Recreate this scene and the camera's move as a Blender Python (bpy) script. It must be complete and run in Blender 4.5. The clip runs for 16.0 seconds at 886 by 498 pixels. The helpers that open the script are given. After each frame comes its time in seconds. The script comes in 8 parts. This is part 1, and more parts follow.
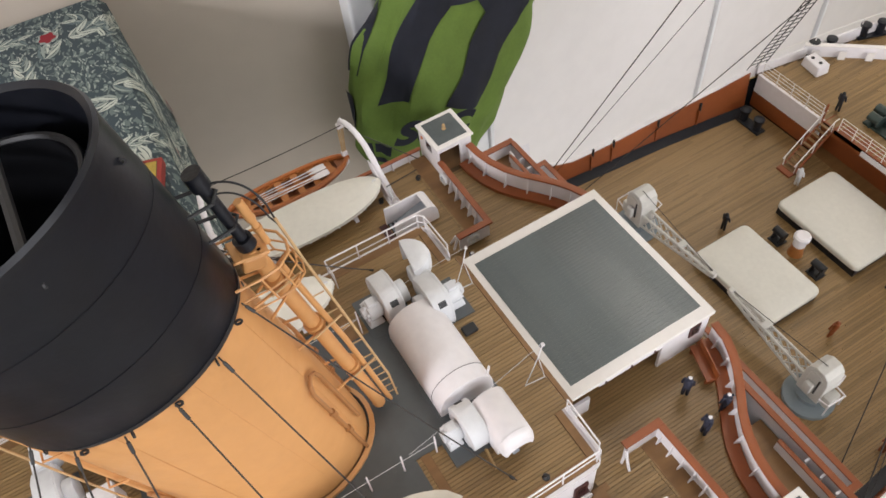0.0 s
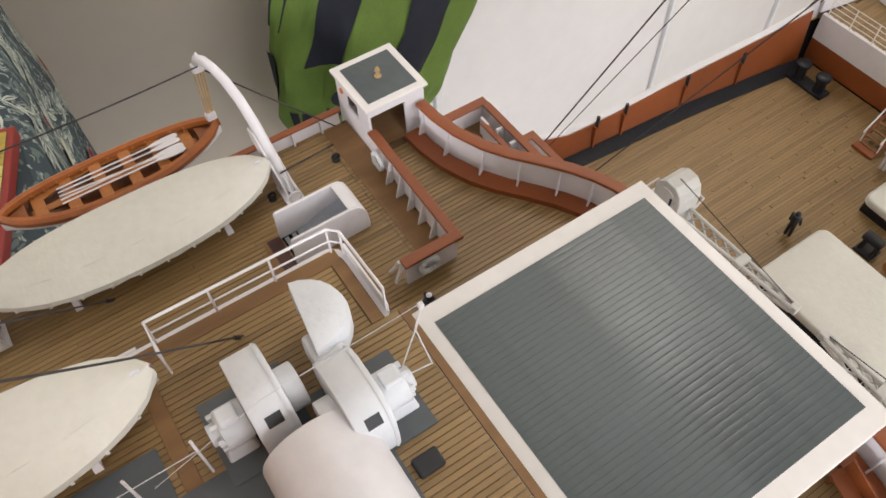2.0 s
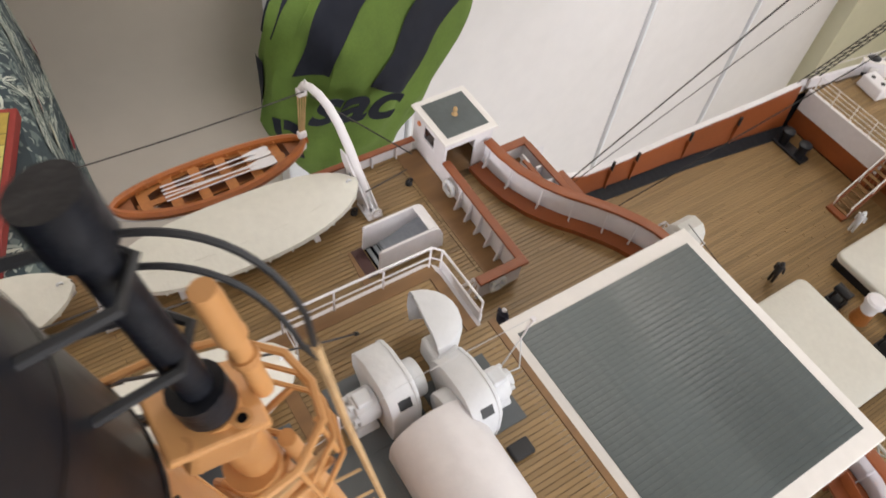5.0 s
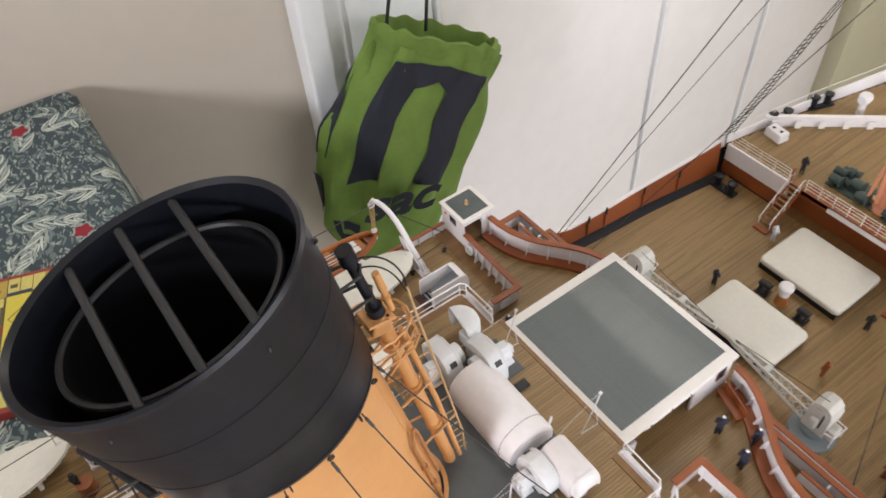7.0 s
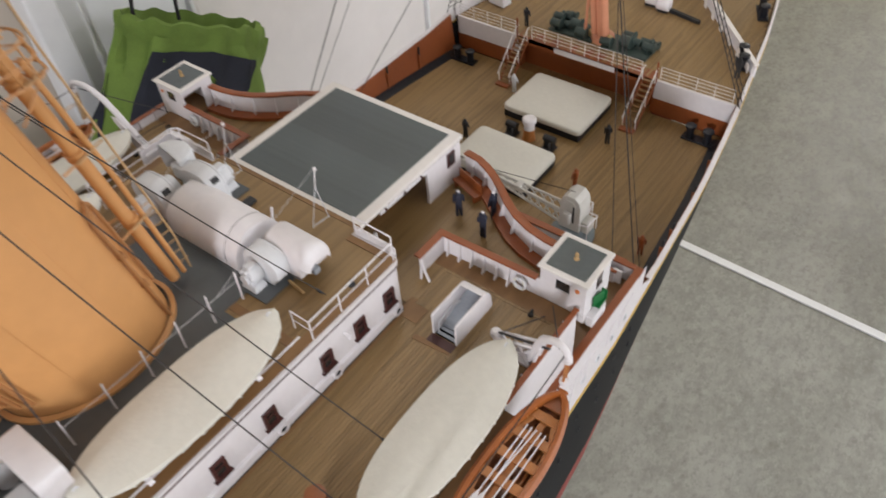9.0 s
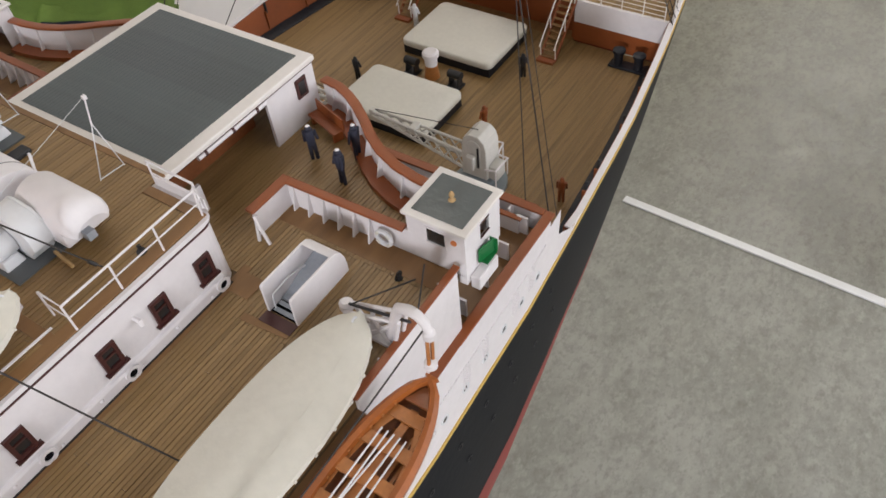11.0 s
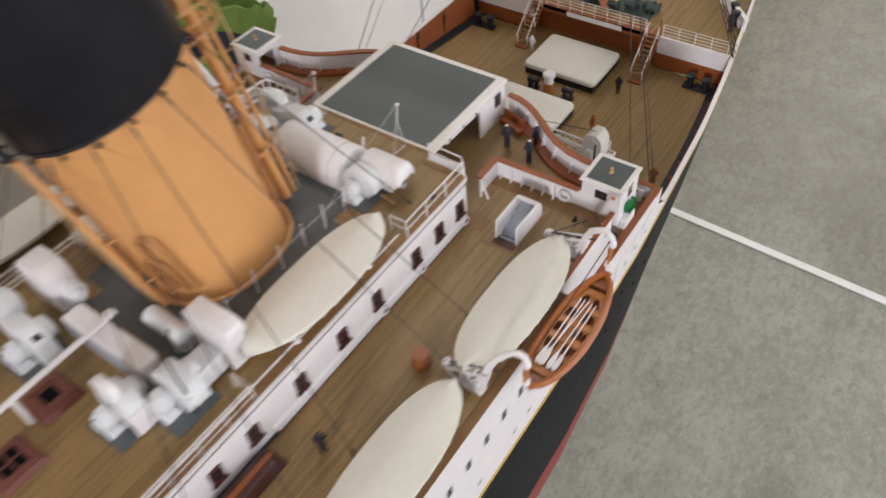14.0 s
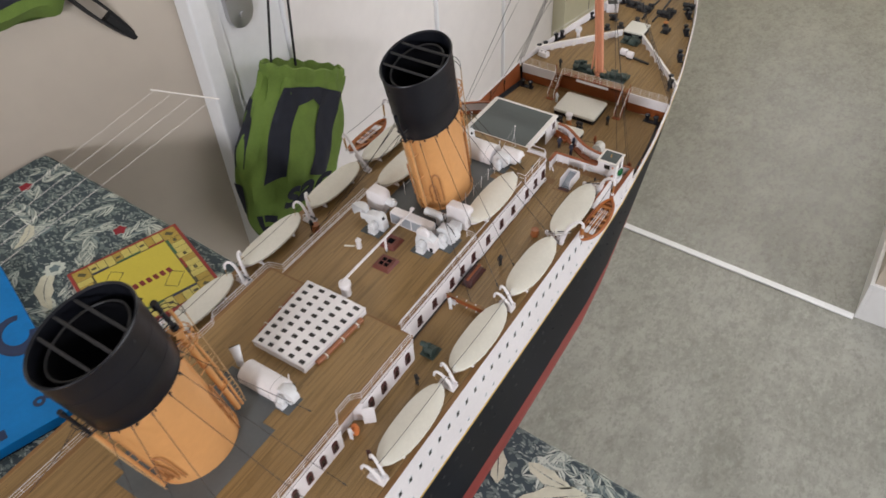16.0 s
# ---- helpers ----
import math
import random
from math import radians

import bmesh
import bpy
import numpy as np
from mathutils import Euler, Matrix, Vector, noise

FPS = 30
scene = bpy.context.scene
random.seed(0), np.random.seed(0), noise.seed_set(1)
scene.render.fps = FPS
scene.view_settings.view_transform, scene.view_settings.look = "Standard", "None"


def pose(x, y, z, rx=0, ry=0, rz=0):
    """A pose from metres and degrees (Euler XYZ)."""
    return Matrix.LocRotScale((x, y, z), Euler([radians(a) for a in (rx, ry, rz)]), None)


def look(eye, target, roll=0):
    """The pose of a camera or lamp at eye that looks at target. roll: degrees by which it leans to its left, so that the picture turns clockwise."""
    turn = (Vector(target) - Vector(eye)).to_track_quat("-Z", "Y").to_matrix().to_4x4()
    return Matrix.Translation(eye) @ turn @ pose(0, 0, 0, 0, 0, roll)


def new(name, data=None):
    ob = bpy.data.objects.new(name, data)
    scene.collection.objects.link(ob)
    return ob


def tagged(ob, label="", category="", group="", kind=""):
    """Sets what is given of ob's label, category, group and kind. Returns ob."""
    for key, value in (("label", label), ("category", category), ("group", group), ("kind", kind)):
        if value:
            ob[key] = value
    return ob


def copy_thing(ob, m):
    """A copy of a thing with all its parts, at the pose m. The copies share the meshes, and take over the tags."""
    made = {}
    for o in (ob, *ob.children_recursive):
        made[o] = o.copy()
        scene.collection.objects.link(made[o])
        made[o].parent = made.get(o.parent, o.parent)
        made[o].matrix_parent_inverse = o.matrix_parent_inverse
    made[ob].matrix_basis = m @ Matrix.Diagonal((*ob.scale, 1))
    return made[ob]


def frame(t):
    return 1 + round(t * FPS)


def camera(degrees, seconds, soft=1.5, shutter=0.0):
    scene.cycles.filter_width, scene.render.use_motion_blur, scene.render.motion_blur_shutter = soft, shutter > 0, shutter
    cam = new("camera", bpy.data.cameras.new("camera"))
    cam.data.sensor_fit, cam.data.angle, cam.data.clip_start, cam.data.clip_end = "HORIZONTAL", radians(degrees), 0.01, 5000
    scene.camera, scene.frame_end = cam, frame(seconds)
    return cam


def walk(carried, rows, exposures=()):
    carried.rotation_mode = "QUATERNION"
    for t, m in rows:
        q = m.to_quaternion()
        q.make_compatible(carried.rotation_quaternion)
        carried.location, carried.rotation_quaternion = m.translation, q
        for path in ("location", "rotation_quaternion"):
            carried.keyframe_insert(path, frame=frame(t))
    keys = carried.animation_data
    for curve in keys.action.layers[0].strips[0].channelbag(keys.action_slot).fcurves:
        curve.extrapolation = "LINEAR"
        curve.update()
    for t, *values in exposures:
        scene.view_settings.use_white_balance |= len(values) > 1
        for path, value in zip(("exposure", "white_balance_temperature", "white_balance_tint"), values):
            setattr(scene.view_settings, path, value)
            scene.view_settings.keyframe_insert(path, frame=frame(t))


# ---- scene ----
cam = camera(60.57, 16.0, soft=1.6, shutter=0.45)
PATH = [
    (0, (0.1035, -0.1221, 0.2299), (-0.0058, -0.0726, 0.0699), -8.14),
    (0.08, (0.1035, -0.1221, 0.2299), (-0.0058, -0.0726, 0.0699), -8.14),
    (0.42, (0.0415, -0.0919, 0.1497), (-0.0578, -0.0484, -0.0185), -8.65),
    (0.5, (0.0415, -0.0919, 0.1497), (-0.0578, -0.0484, -0.0185), -8.65),
    (1, (0.0320, -0.0884, 0.1401), (-0.0658, -0.0382, -0.0270), -5.85),
    (1.5, (0.0363, -0.0901, 0.1384), (-0.0590, -0.0401, -0.0302), -5.64),
    (2, (0.0311, -0.0858, 0.1418), (-0.0657, -0.0260, -0.0226), -2.35),
    (2.5, (0.0320, -0.0876, 0.1453), (-0.0670, -0.0309, -0.0190), -3.95),
    (3, (0.0346, -0.0884, 0.1470), (-0.0657, -0.0321, -0.0166), -4.37),
    (3.5, (0.0354, -0.0902, 0.1470), (-0.0653, -0.0343, -0.0165), -4.54),
    (4, (0.0346, -0.0902, 0.1488), (-0.0668, -0.0382, -0.0156), -6.20),
    (4.5, (0.0320, -0.0919, 0.1488), (-0.0712, -0.0360, -0.0132), -5.43),
    (5, (0.0249, -0.1196, 0.1618), (-0.0656, -0.0443, 0.0002), 9.11),
    (5.2, (0.0246, -0.1211, 0.1622), (-0.0728, -0.0470, 0.0041), 6.57),
    (7.3, (0.1072, -0.1623, 0.2569), (-0.0048, -0.0877, 0.1090), -5.28),
    (7.5, (0.1114, -0.1606, 0.2589), (0.0004, -0.0831, 0.1117), -5.29),
    (8, (0.1274, -0.1563, 0.2632), (0.0212, -0.0688, 0.1180), -5.06),
    (8.5, (0.1576, -0.1730, 0.2206), (0.0597, -0.0754, 0.0761), -5.04),
    (9, (0.1600, -0.1677, 0.1874), (0.0707, -0.0626, 0.0426), -4.96),
    (9.5, (0.1538, -0.1481, 0.1551), (0.0702, -0.0401, 0.0090), -5.16),
    (9.7, (0.1587, -0.1391, 0.1499), (0.0775, -0.0307, 0.0027), -4.99),
    (11.8, (0.1629, -0.1245, 0.1380), (0.0820, -0.0185, -0.0111), -6.38),
    (12, (0.1628, -0.1257, 0.1408), (0.0815, -0.0198, -0.0081), -6.34),
    (12.5, (0.1633, -0.1360, 0.1513), (0.0809, -0.0306, 0.0027), -6.26),
    (13, (0.1639, -0.1433, 0.1640), (0.0802, -0.0386, 0.0156), -6.11),
    (13.5, (0.1674, -0.1671, 0.1747), (0.0829, -0.0630, 0.0264), -5.94),
    (14, (0.1699, -0.2257, 0.2106), (0.0853, -0.1210, 0.0626), -5.74),
    (14.5, (0.1858, -0.3103, 0.2654), (0.1020, -0.2021, 0.1195), -4.90),
    (15, (0.2108, -0.3857, 0.3264), (0.1271, -0.2734, 0.1836), -4.48),
    (15.5, (0.2453, -0.4590, 0.3736), (0.1626, -0.3428, 0.2333), -3.93),
    (16, (0.2558, -0.5027, 0.4016), (0.1735, -0.3861, 0.2614), -3.62),
]
walk(cam, [(t, look(eye, target, roll)) for t, eye, target, roll in PATH], exposures=((0.0, -0.12), (0.6, -0.05), (5.0, 0.03), (7.5, -0.16), (9.0, -0.5), (12.0, -0.5), (14.0, -0.43), (16.0, -0.48)))

# ---- light and air ----
S = 1 / 144  # the model's scale: lengths below are in metres of the ship unless they say otherwise

world = bpy.data.worlds.new("daylight")
scene.world = world
world.use_nodes = True
_n = world.node_tree.nodes
_sky = _n.new("ShaderNodeTexSky")
_sky.sky_type, _sky.sun_disc = "NISHITA", False
_sky.sun_elevation, _sky.sun_rotation = radians(40), radians(120)
_n["Background"].inputs["Strength"].default_value = 0.06
world.node_tree.links.new(_sky.outputs[0], _n["Background"].inputs["Color"])


def window_light(name, at, toward, w, h, watts, colour):
    """Daylight in a window's opening."""
    lamp = bpy.data.lights.new(name, "AREA")
    lamp.shape, lamp.size, lamp.size_y, lamp.energy, lamp.color = "RECTANGLE", w, h, watts, colour
    ob = new(name, lamp)
    ob.matrix_world = look([v * S for v in at], [v * S for v in toward], 0)
    return ob


window_light("daylight_back", (112, -396, 120), (0, -20, 0), 0.26, 0.45, 58, (0.97, 0.97, 1.03))
# unseen window, placed and sized so its light reaches the low port wall
window_light("daylight_side", (232, 72, 48), (0, 0, -30), 1.6, 1.25, 34, (0.98, 0.98, 1.02))
# fill light from ahead; no window is seen there
window_light("front_fill", (20, 486, 70), (0, 60, -60), 1.3, 1.3, 33, (1.0, 0.97, 0.94))
# unseen lamp, added to give the glossy panels their glare
window_light("ceiling_lamp_light", (-72, 105, 192), (-72, 105, 0), 0.28, 0.28, 3.0, (1.0, 0.96, 0.90))


# ---- materials ----
def mat(name, colour, rough=0.5, metal=0.0, vary=0.12, scale=60.0, bump=0.0, bump_scale=300.0, spec=0.5, fine=0.06, coat=0.0, smudge=0.0, stretch=None):
    """Paint, metal or cloth with variation at two scales and fine relief; scales are per metre."""
    m = bpy.data.materials.new(name)
    m.use_nodes = True
    t = m.node_tree
    b = t.nodes["Principled BSDF"]
    co = t.nodes.new("ShaderNodeTexCoord")
    n1, n2 = t.nodes.new("ShaderNodeTexNoise"), t.nodes.new("ShaderNodeTexNoise")
    n1.inputs["Scale"].default_value, n2.inputs["Scale"].default_value = scale, scale * 11
    n1.inputs["Detail"].default_value = n2.inputs["Detail"].default_value = 4
    mix = t.nodes.new("ShaderNodeMath")
    mix.operation = "MULTIPLY_ADD"
    t.links.new(n2.outputs["Fac"], mix.inputs[0])
    mix.inputs[1].default_value = fine / max(vary, 0.01)
    t.links.new(n1.outputs["Fac"], mix.inputs[2])
    even = t.nodes.new("ShaderNodeMath")
    even.operation = "DIVIDE"
    even.inputs[1].default_value = 1 + fine / max(vary, 0.01)
    t.links.new(mix.outputs[0], even.inputs[0])
    ramp = t.nodes.new("ShaderNodeValToRGB")
    ramp.color_ramp.elements[0].position, ramp.color_ramp.elements[1].position = 0.28, 0.72
    lo, hi = [c * (1 - vary) for c in colour], [min(1, c * (1 + vary)) for c in colour]
    ramp.color_ramp.elements[0].color, ramp.color_ramp.elements[1].color = (*lo, 1), (*hi, 1)
    place = co.outputs["Object"]
    if stretch:
        mp = t.nodes.new("ShaderNodeMapping")
        mp.inputs["Scale"].default_value = stretch
        t.links.new(place, mp.inputs["Vector"])
        place = mp.outputs[0]
    for n in (n1, n2):
        t.links.new(place, n.inputs["Vector"])
    t.links.new(even.outputs[0], ramp.inputs[0])
    t.links.new(ramp.outputs[0], b.inputs["Base Color"])
    b.inputs["Roughness"].default_value, b.inputs["Metallic"].default_value = rough, metal
    if smudge:
        rr = t.nodes.new("ShaderNodeMapRange")
        rr.inputs["From Min"].default_value, rr.inputs["From Max"].default_value = 0.3, 0.7
        rr.inputs["To Min"].default_value, rr.inputs["To Max"].default_value = max(0.05, rough - smudge), rough + smudge
        t.links.new(n1.outputs["Fac"], rr.inputs["Value"])
        t.links.new(rr.outputs[0], b.inputs["Roughness"])
    b.inputs["Specular IOR Level"].default_value = spec
    b.inputs["Coat Weight"].default_value = coat
    if bump:
        n3, bp = t.nodes.new("ShaderNodeTexNoise"), t.nodes.new("ShaderNodeBump")
        n3.inputs["Scale"].default_value = bump_scale
        n3.inputs["Detail"].default_value = 3
        bp.inputs["Strength"].default_value, bp.inputs["Distance"].default_value = bump, 0.0006
        t.links.new(co.outputs["Object"], n3.inputs["Vector"])
        t.links.new(n3.outputs["Fac"], bp.inputs["Height"])
        t.links.new(bp.outputs["Normal"], b.inputs["Normal"])
    return m


def wood(name, dark, light, rough=0.45, grain=(900, 28, 900), island=0.3, stain=0.25, by="island"):
    """Planked wood: grain along y, each plank its own tone."""
    m = bpy.data.materials.new(name)
    m.use_nodes = True
    t = m.node_tree
    b = t.nodes["Principled BSDF"]
    co, mp, n1, n2 = (t.nodes.new("ShaderNode" + k) for k in ("TexCoord", "Mapping", "TexNoise", "TexNoise"))
    mp.inputs["Scale"].default_value = grain
    t.links.new(co.outputs["Object"], mp.inputs["Vector"])
    t.links.new(mp.outputs[0], n1.inputs["Vector"])
    n1.inputs["Scale"].default_value, n1.inputs["Detail"].default_value = 1.0, 5
    t.links.new(co.outputs["Object"], n2.inputs["Vector"])
    n2.inputs["Scale"].default_value, n2.inputs["Detail"].default_value = 22, 5
    if by == "island":
        rnd = t.nodes.new("ShaderNodeNewGeometry").outputs["Random Per Island"]
    else:
        rnd = t.nodes.new("ShaderNodeObjectInfo").outputs["Random"]
    a, c = t.nodes.new("ShaderNodeMath"), t.nodes.new("ShaderNodeMath")
    a.operation = c.operation = "MULTIPLY_ADD"
    t.links.new(rnd, a.inputs[0])
    a.inputs[1].default_value = island
    t.links.new(n1.outputs["Fac"], a.inputs[2])
    t.links.new(n2.outputs["Fac"], c.inputs[0])
    c.inputs[1].default_value = stain
    t.links.new(a.outputs[0], c.inputs[2])
    ramp = t.nodes.new("ShaderNodeValToRGB")
    ramp.color_ramp.elements[0].position, ramp.color_ramp.elements[1].position = 0.35, 1.0
    ramp.color_ramp.elements[0].color, ramp.color_ramp.elements[1].color = (*dark, 1), (*light, 1)
    t.links.new(c.outputs[0], ramp.inputs[0])
    t.links.new(ramp.outputs[0], b.inputs["Base Color"])
    b.inputs["Roughness"].default_value = rough
    bp = t.nodes.new("ShaderNodeBump")
    bp.inputs["Strength"].default_value, bp.inputs["Distance"].default_value = 0.25, 0.0003
    t.links.new(n1.outputs["Fac"], bp.inputs["Height"])
    t.links.new(bp.outputs["Normal"], b.inputs["Normal"])
    return m


WHITE = mat("white_paint", (0.725, 0.695, 0.705), 0.42, vary=0.07, scale=35, bump=0.12, bump_scale=500)
CREAM = mat("cream_canvas", (0.64, 0.62, 0.55), 0.72, vary=0.06, scale=45, bump=0.15, bump_scale=900)
OFFWHITE = mat("off_white_trim", (0.74, 0.705, 0.67), 0.5, vary=0.05, scale=40)
GREY = mat("vent_grey_white", (0.66, 0.668, 0.685), 0.6, vary=0.06, scale=40, bump=0.2, bump_scale=700)
LINO = mat("grey_green_roof", (0.068, 0.083, 0.084), 0.34, vary=0.36, scale=38, bump=0.2, bump_scale=500, fine=0.1, smudge=0.12)
PANELGREY = mat("blue_grey_panel", (0.30, 0.32, 0.35), 0.6, vary=0.12, scale=120, fine=0.12)
PLATE = mat("dark_grey_plating", (0.085, 0.095, 0.100), 0.55, vary=0.2, scale=40)
BLACK = mat("black_paint", (0.0095, 0.0105, 0.0150), 0.40, vary=0.4, scale=45, bump=0.4, bump_scale=450, fine=0.25, spec=0.36, smudge=0.09)
# near-black without gloss: the shade inside the funnel and openings, put into colour
HOLEBLACK = mat("hole_black", (0.004, 0.0042, 0.0055), 0.9, vary=0.2, spec=0.08)
HULLBLACK = mat("hull_black", (0.0075, 0.0085, 0.0115), 0.5, vary=0.3, scale=12, bump=0.15, spec=0.09)
RED = mat("red_antifouling", (0.22, 0.028, 0.022), 0.55, vary=0.15, scale=14)
FUNNELBLACK = mat("satin_black_paint", (0.0065, 0.0073, 0.0110), 0.37, vary=0.35, scale=30, bump=0.12, bump_scale=260, fine=0.15, spec=0.34, smudge=0.1)
BUFF = mat("buff_funnel", (0.60, 0.30, 0.11), 0.48, vary=0.11, scale=22, fine=0.04, smudge=0.1, bump=0.2, bump_scale=350)
BROWN = mat("red_brown_paint", (0.244, 0.064, 0.016), 0.45, vary=0.2, scale=40)
MAHOG = mat("varnished_mahogany", (0.25, 0.085, 0.030), 0.38, vary=0.3, scale=90, fine=0.2)
DARKRED = mat("dark_oxide_red", (0.055, 0.014, 0.012), 0.5, vary=0.25, scale=80)
GOLD = mat("yellow_line", (0.55, 0.36, 0.08), 0.45, vary=0.1)
SALMON = mat("mast_salmon", (0.60, 0.26, 0.15), 0.5, vary=0.1, scale=30)
ROPE = mat("dark_rope", (0.035, 0.030, 0.028), 0.85, vary=0.3, scale=400)
HEMP = mat("tan_cord", (0.42, 0.27, 0.12), 0.8, vary=0.25, scale=400)
IRON = mat("black_ironwork", (0.014, 0.014, 0.016), 0.55, vary=0.3, scale=120)
GREEN = mat("dark_green_winch", (0.035, 0.055, 0.048), 0.5, vary=0.3, scale=90)
GLASS = mat("dark_window_glass", (0.03, 0.028, 0.028), 0.12, vary=0.3, scale=60, spec=0.6)
LAMPGREEN = mat("green_sidelight_board", (0.008, 0.14, 0.036), 0.35, vary=0.1)
BRASS = mat("brass", (0.62, 0.45, 0.22), 0.3, metal=0.9, vary=0.1)
NAVY = mat("navy_uniform", (0.02, 0.022, 0.04), 0.7, vary=0.2)
ORANGE = mat("orange_paint", (0.65, 0.20, 0.06), 0.5, vary=0.1)
DECK = wood("teak_deck", (0.130, 0.076, 0.025), (0.290, 0.180, 0.072), 0.44, island=0.36, stain=0.42)
DECKPIECE = wood("teak_plank", (0.130, 0.076, 0.025), (0.290, 0.180, 0.072), 0.44, island=0.36, stain=0.42, by="object")
MARGIN = wood("margin_plank", (0.135, 0.064, 0.020), (0.245, 0.128, 0.046), 0.5, grain=(300, 60, 300))
CAULK = mat("dark_caulking", (0.108, 0.066, 0.029), 0.8, vary=0.2)


# ---- helpers for meshes, in ship metres ----
class Mesh:
    def __init__(self):
        self.v, self.f = [], []

    def add(self, verts, faces):
        o = len(self.v)
        self.v += [tuple(p) for p in verts]
        self.f += [tuple(i + o for i in f) for f in faces]
        return self

    def box(self, c, s, rz=0.0, rx=0.0, ry=0.0, top=1.0):
        """A block round its centre, its top face scaled."""
        r = Euler([radians(a) for a in (rx, ry, rz)]).to_matrix()
        pts = []
        for z in (-1, 1):
            k = top if z > 0 else 1.0
            for x, y in ((-1, -1), (1, -1), (1, 1), (-1, 1)):
                pts.append(Vector(c) + r @ Vector((x * s[0] * k / 2, y * s[1] * k / 2, z * s[2] / 2)))
        return self.add(pts, [(3, 2, 1, 0), (4, 5, 6, 7), (0, 1, 5, 4), (1, 2, 6, 5), (2, 3, 7, 6), (3, 0, 4, 7)])

    def span(self, a, b):
        return self.box([(p + q) / 2 for p, q in zip(a, b)], [abs(q - p) for p, q in zip(a, b)])

    def rod(self, a, b, r, r2=None, n=8, caps=True):
        a, b = Vector(a), Vector(b)
        r2 = r if r2 is None else r2
        d = (b - a).normalized()
        u = d.orthogonal().normalized()
        w = d.cross(u)
        pts = [p + q * (u * math.cos(k) + w * math.sin(k)) for p, q in ((a, r), (b, r2)) for k in (2 * math.pi * i / n for i in range(n))]
        fs = [(i, (i + 1) % n, n + (i + 1) % n, n + i) for i in range(n)]
        if caps:
            fs += [tuple(range(n - 1, -1, -1)), tuple(range(n, 2 * n))]
        return self.add(pts, fs)

    def tube(self, path, r, n=6, r2=None):
        path = [Vector(p) for p in path]
        rings, last = [], None
        for i, p in enumerate(path):
            d = (path[min(i + 1, len(path) - 1)] - path[max(i - 1, 0)]).normalized()
            u = d.orthogonal().normalized() if last is None else (last - d * last.dot(d)).normalized()
            last = u
            w = d.cross(u)
            k = r if r2 is None else r + (r2 - r) * i / (len(path) - 1)
            rings.append([p + k * (u * math.cos(2 * math.pi * j / n) + w * math.sin(2 * math.pi * j / n)) for j in range(n)])
        return self.loft(rings, closed=True, caps=True)

    def loft(self, rings, closed=True, caps=False):
        n = len(rings[0])
        fs = []
        for k in range(len(rings) - 1):
            for i in range(n if closed else n - 1):
                j = (i + 1) % n
                fs.append((k * n + i, k * n + j, (k + 1) * n + j, (k + 1) * n + i))
        if caps:
            fs += [tuple(range(n - 1, -1, -1)), tuple(range((len(rings) - 1) * n, len(rings) * n))]
        return self.add([p for ring in rings for p in ring], fs)

    def prism(self, outline, z0, z1):
        return self.loft([[(x, y, z0) for x, y in outline], [(x, y, z1) for x, y in outline]], caps=True)

    def wall(self, line, z0, z1, t):
        """A wall of thickness t along a line of plan points."""
        left, right = [], []
        for i, (x, y) in enumerate(line):
            a, b = Vector(line[max(i - 1, 0)]), Vector(line[min(i + 1, len(line) - 1)])
            d = (b - a).normalized()
            nrm = Vector((-d.y, d.x)) * t / 2
            left.append((x + nrm.x, y + nrm.y))
            right.append((x - nrm.x, y - nrm.y))
        rings = [[(*l, z0), (*r, z0), (*r, z1), (*l, z1)] for l, r in zip(left, right)]
        return self.loft(rings, caps=True)

    def ring(self, c, r_in, r_out, h, n=24, axis="z", sx=1.0):
        pr = []
        for r, z in ((r_in, 0), (r_out, 0), (r_out, h), (r_in, h)):
            pr.append((r, z))
        rings = []
        for i in range(n + 1):
            k = 2 * math.pi * i / n
            row = []
            for r, z in pr:
                p = (r * sx * math.cos(k), r * math.sin(k), z)
                if axis == "y":
                    p = (p[0], p[2], p[1])
                elif axis == "x":
                    p = (p[2], p[0], p[1])
                row.append((c[0] + p[0], c[1] + p[1], c[2] + p[2]))
            rings.append(row)
        return self.loft(rings)

    def dome(self, c, r, n=10, m=4, sz=1.0):
        rings = []
        for k in range(m + 1):
            a = math.pi / 2 * k / m
            q = max(r * math.cos(a), 1e-3 * r)
            rings.append([(c[0] + q * math.cos(2 * math.pi * i / n), c[1] + q * math.sin(2 * math.pi * i / n), c[2] + sz * r * math.sin(a)) for i in range(n)])
        return self.loft(rings, caps=True)

    def turned(self, c, profile, n=12):
        """A turned shape from (radius, height) pairs."""
        rings = [[(c[0] + r * math.cos(2 * math.pi * i / n), c[1] + r * math.sin(2 * math.pi * i / n), c[2] + z) for i in range(n)] for r, z in profile]
        return self.loft(rings, caps=True)


def data_of(name, me, material, smooth=False, bevel=0.0, weld=False):
    d = bpy.data.meshes.new(name)
    d.from_pydata([(x * S, y * S, z * S) for x, y, z in me.v], [], me.f)
    bm = bmesh.new()
    bm.from_mesh(d)
    if weld:
        bmesh.ops.remove_doubles(bm, verts=bm.verts, dist=0.001 * S)
    bmesh.ops.recalc_face_normals(bm, faces=bm.faces)
    if bevel:
        es = [e for e in bm.edges if len(e.link_faces) == 2 and e.calc_face_angle(0) > 0.7]
        bmesh.ops.bevel(bm, geom=es, offset=bevel * S, segments=2, affect="EDGES", profile=0.5, clamp_overlap=True)
    bm.to_mesh(d)
    bm.free()
    if smooth:
        for p in d.polygons:
            p.use_smooth = True
        d.set_sharp_from_angle(angle=radians(40))
    d.materials.append(material)
    return d


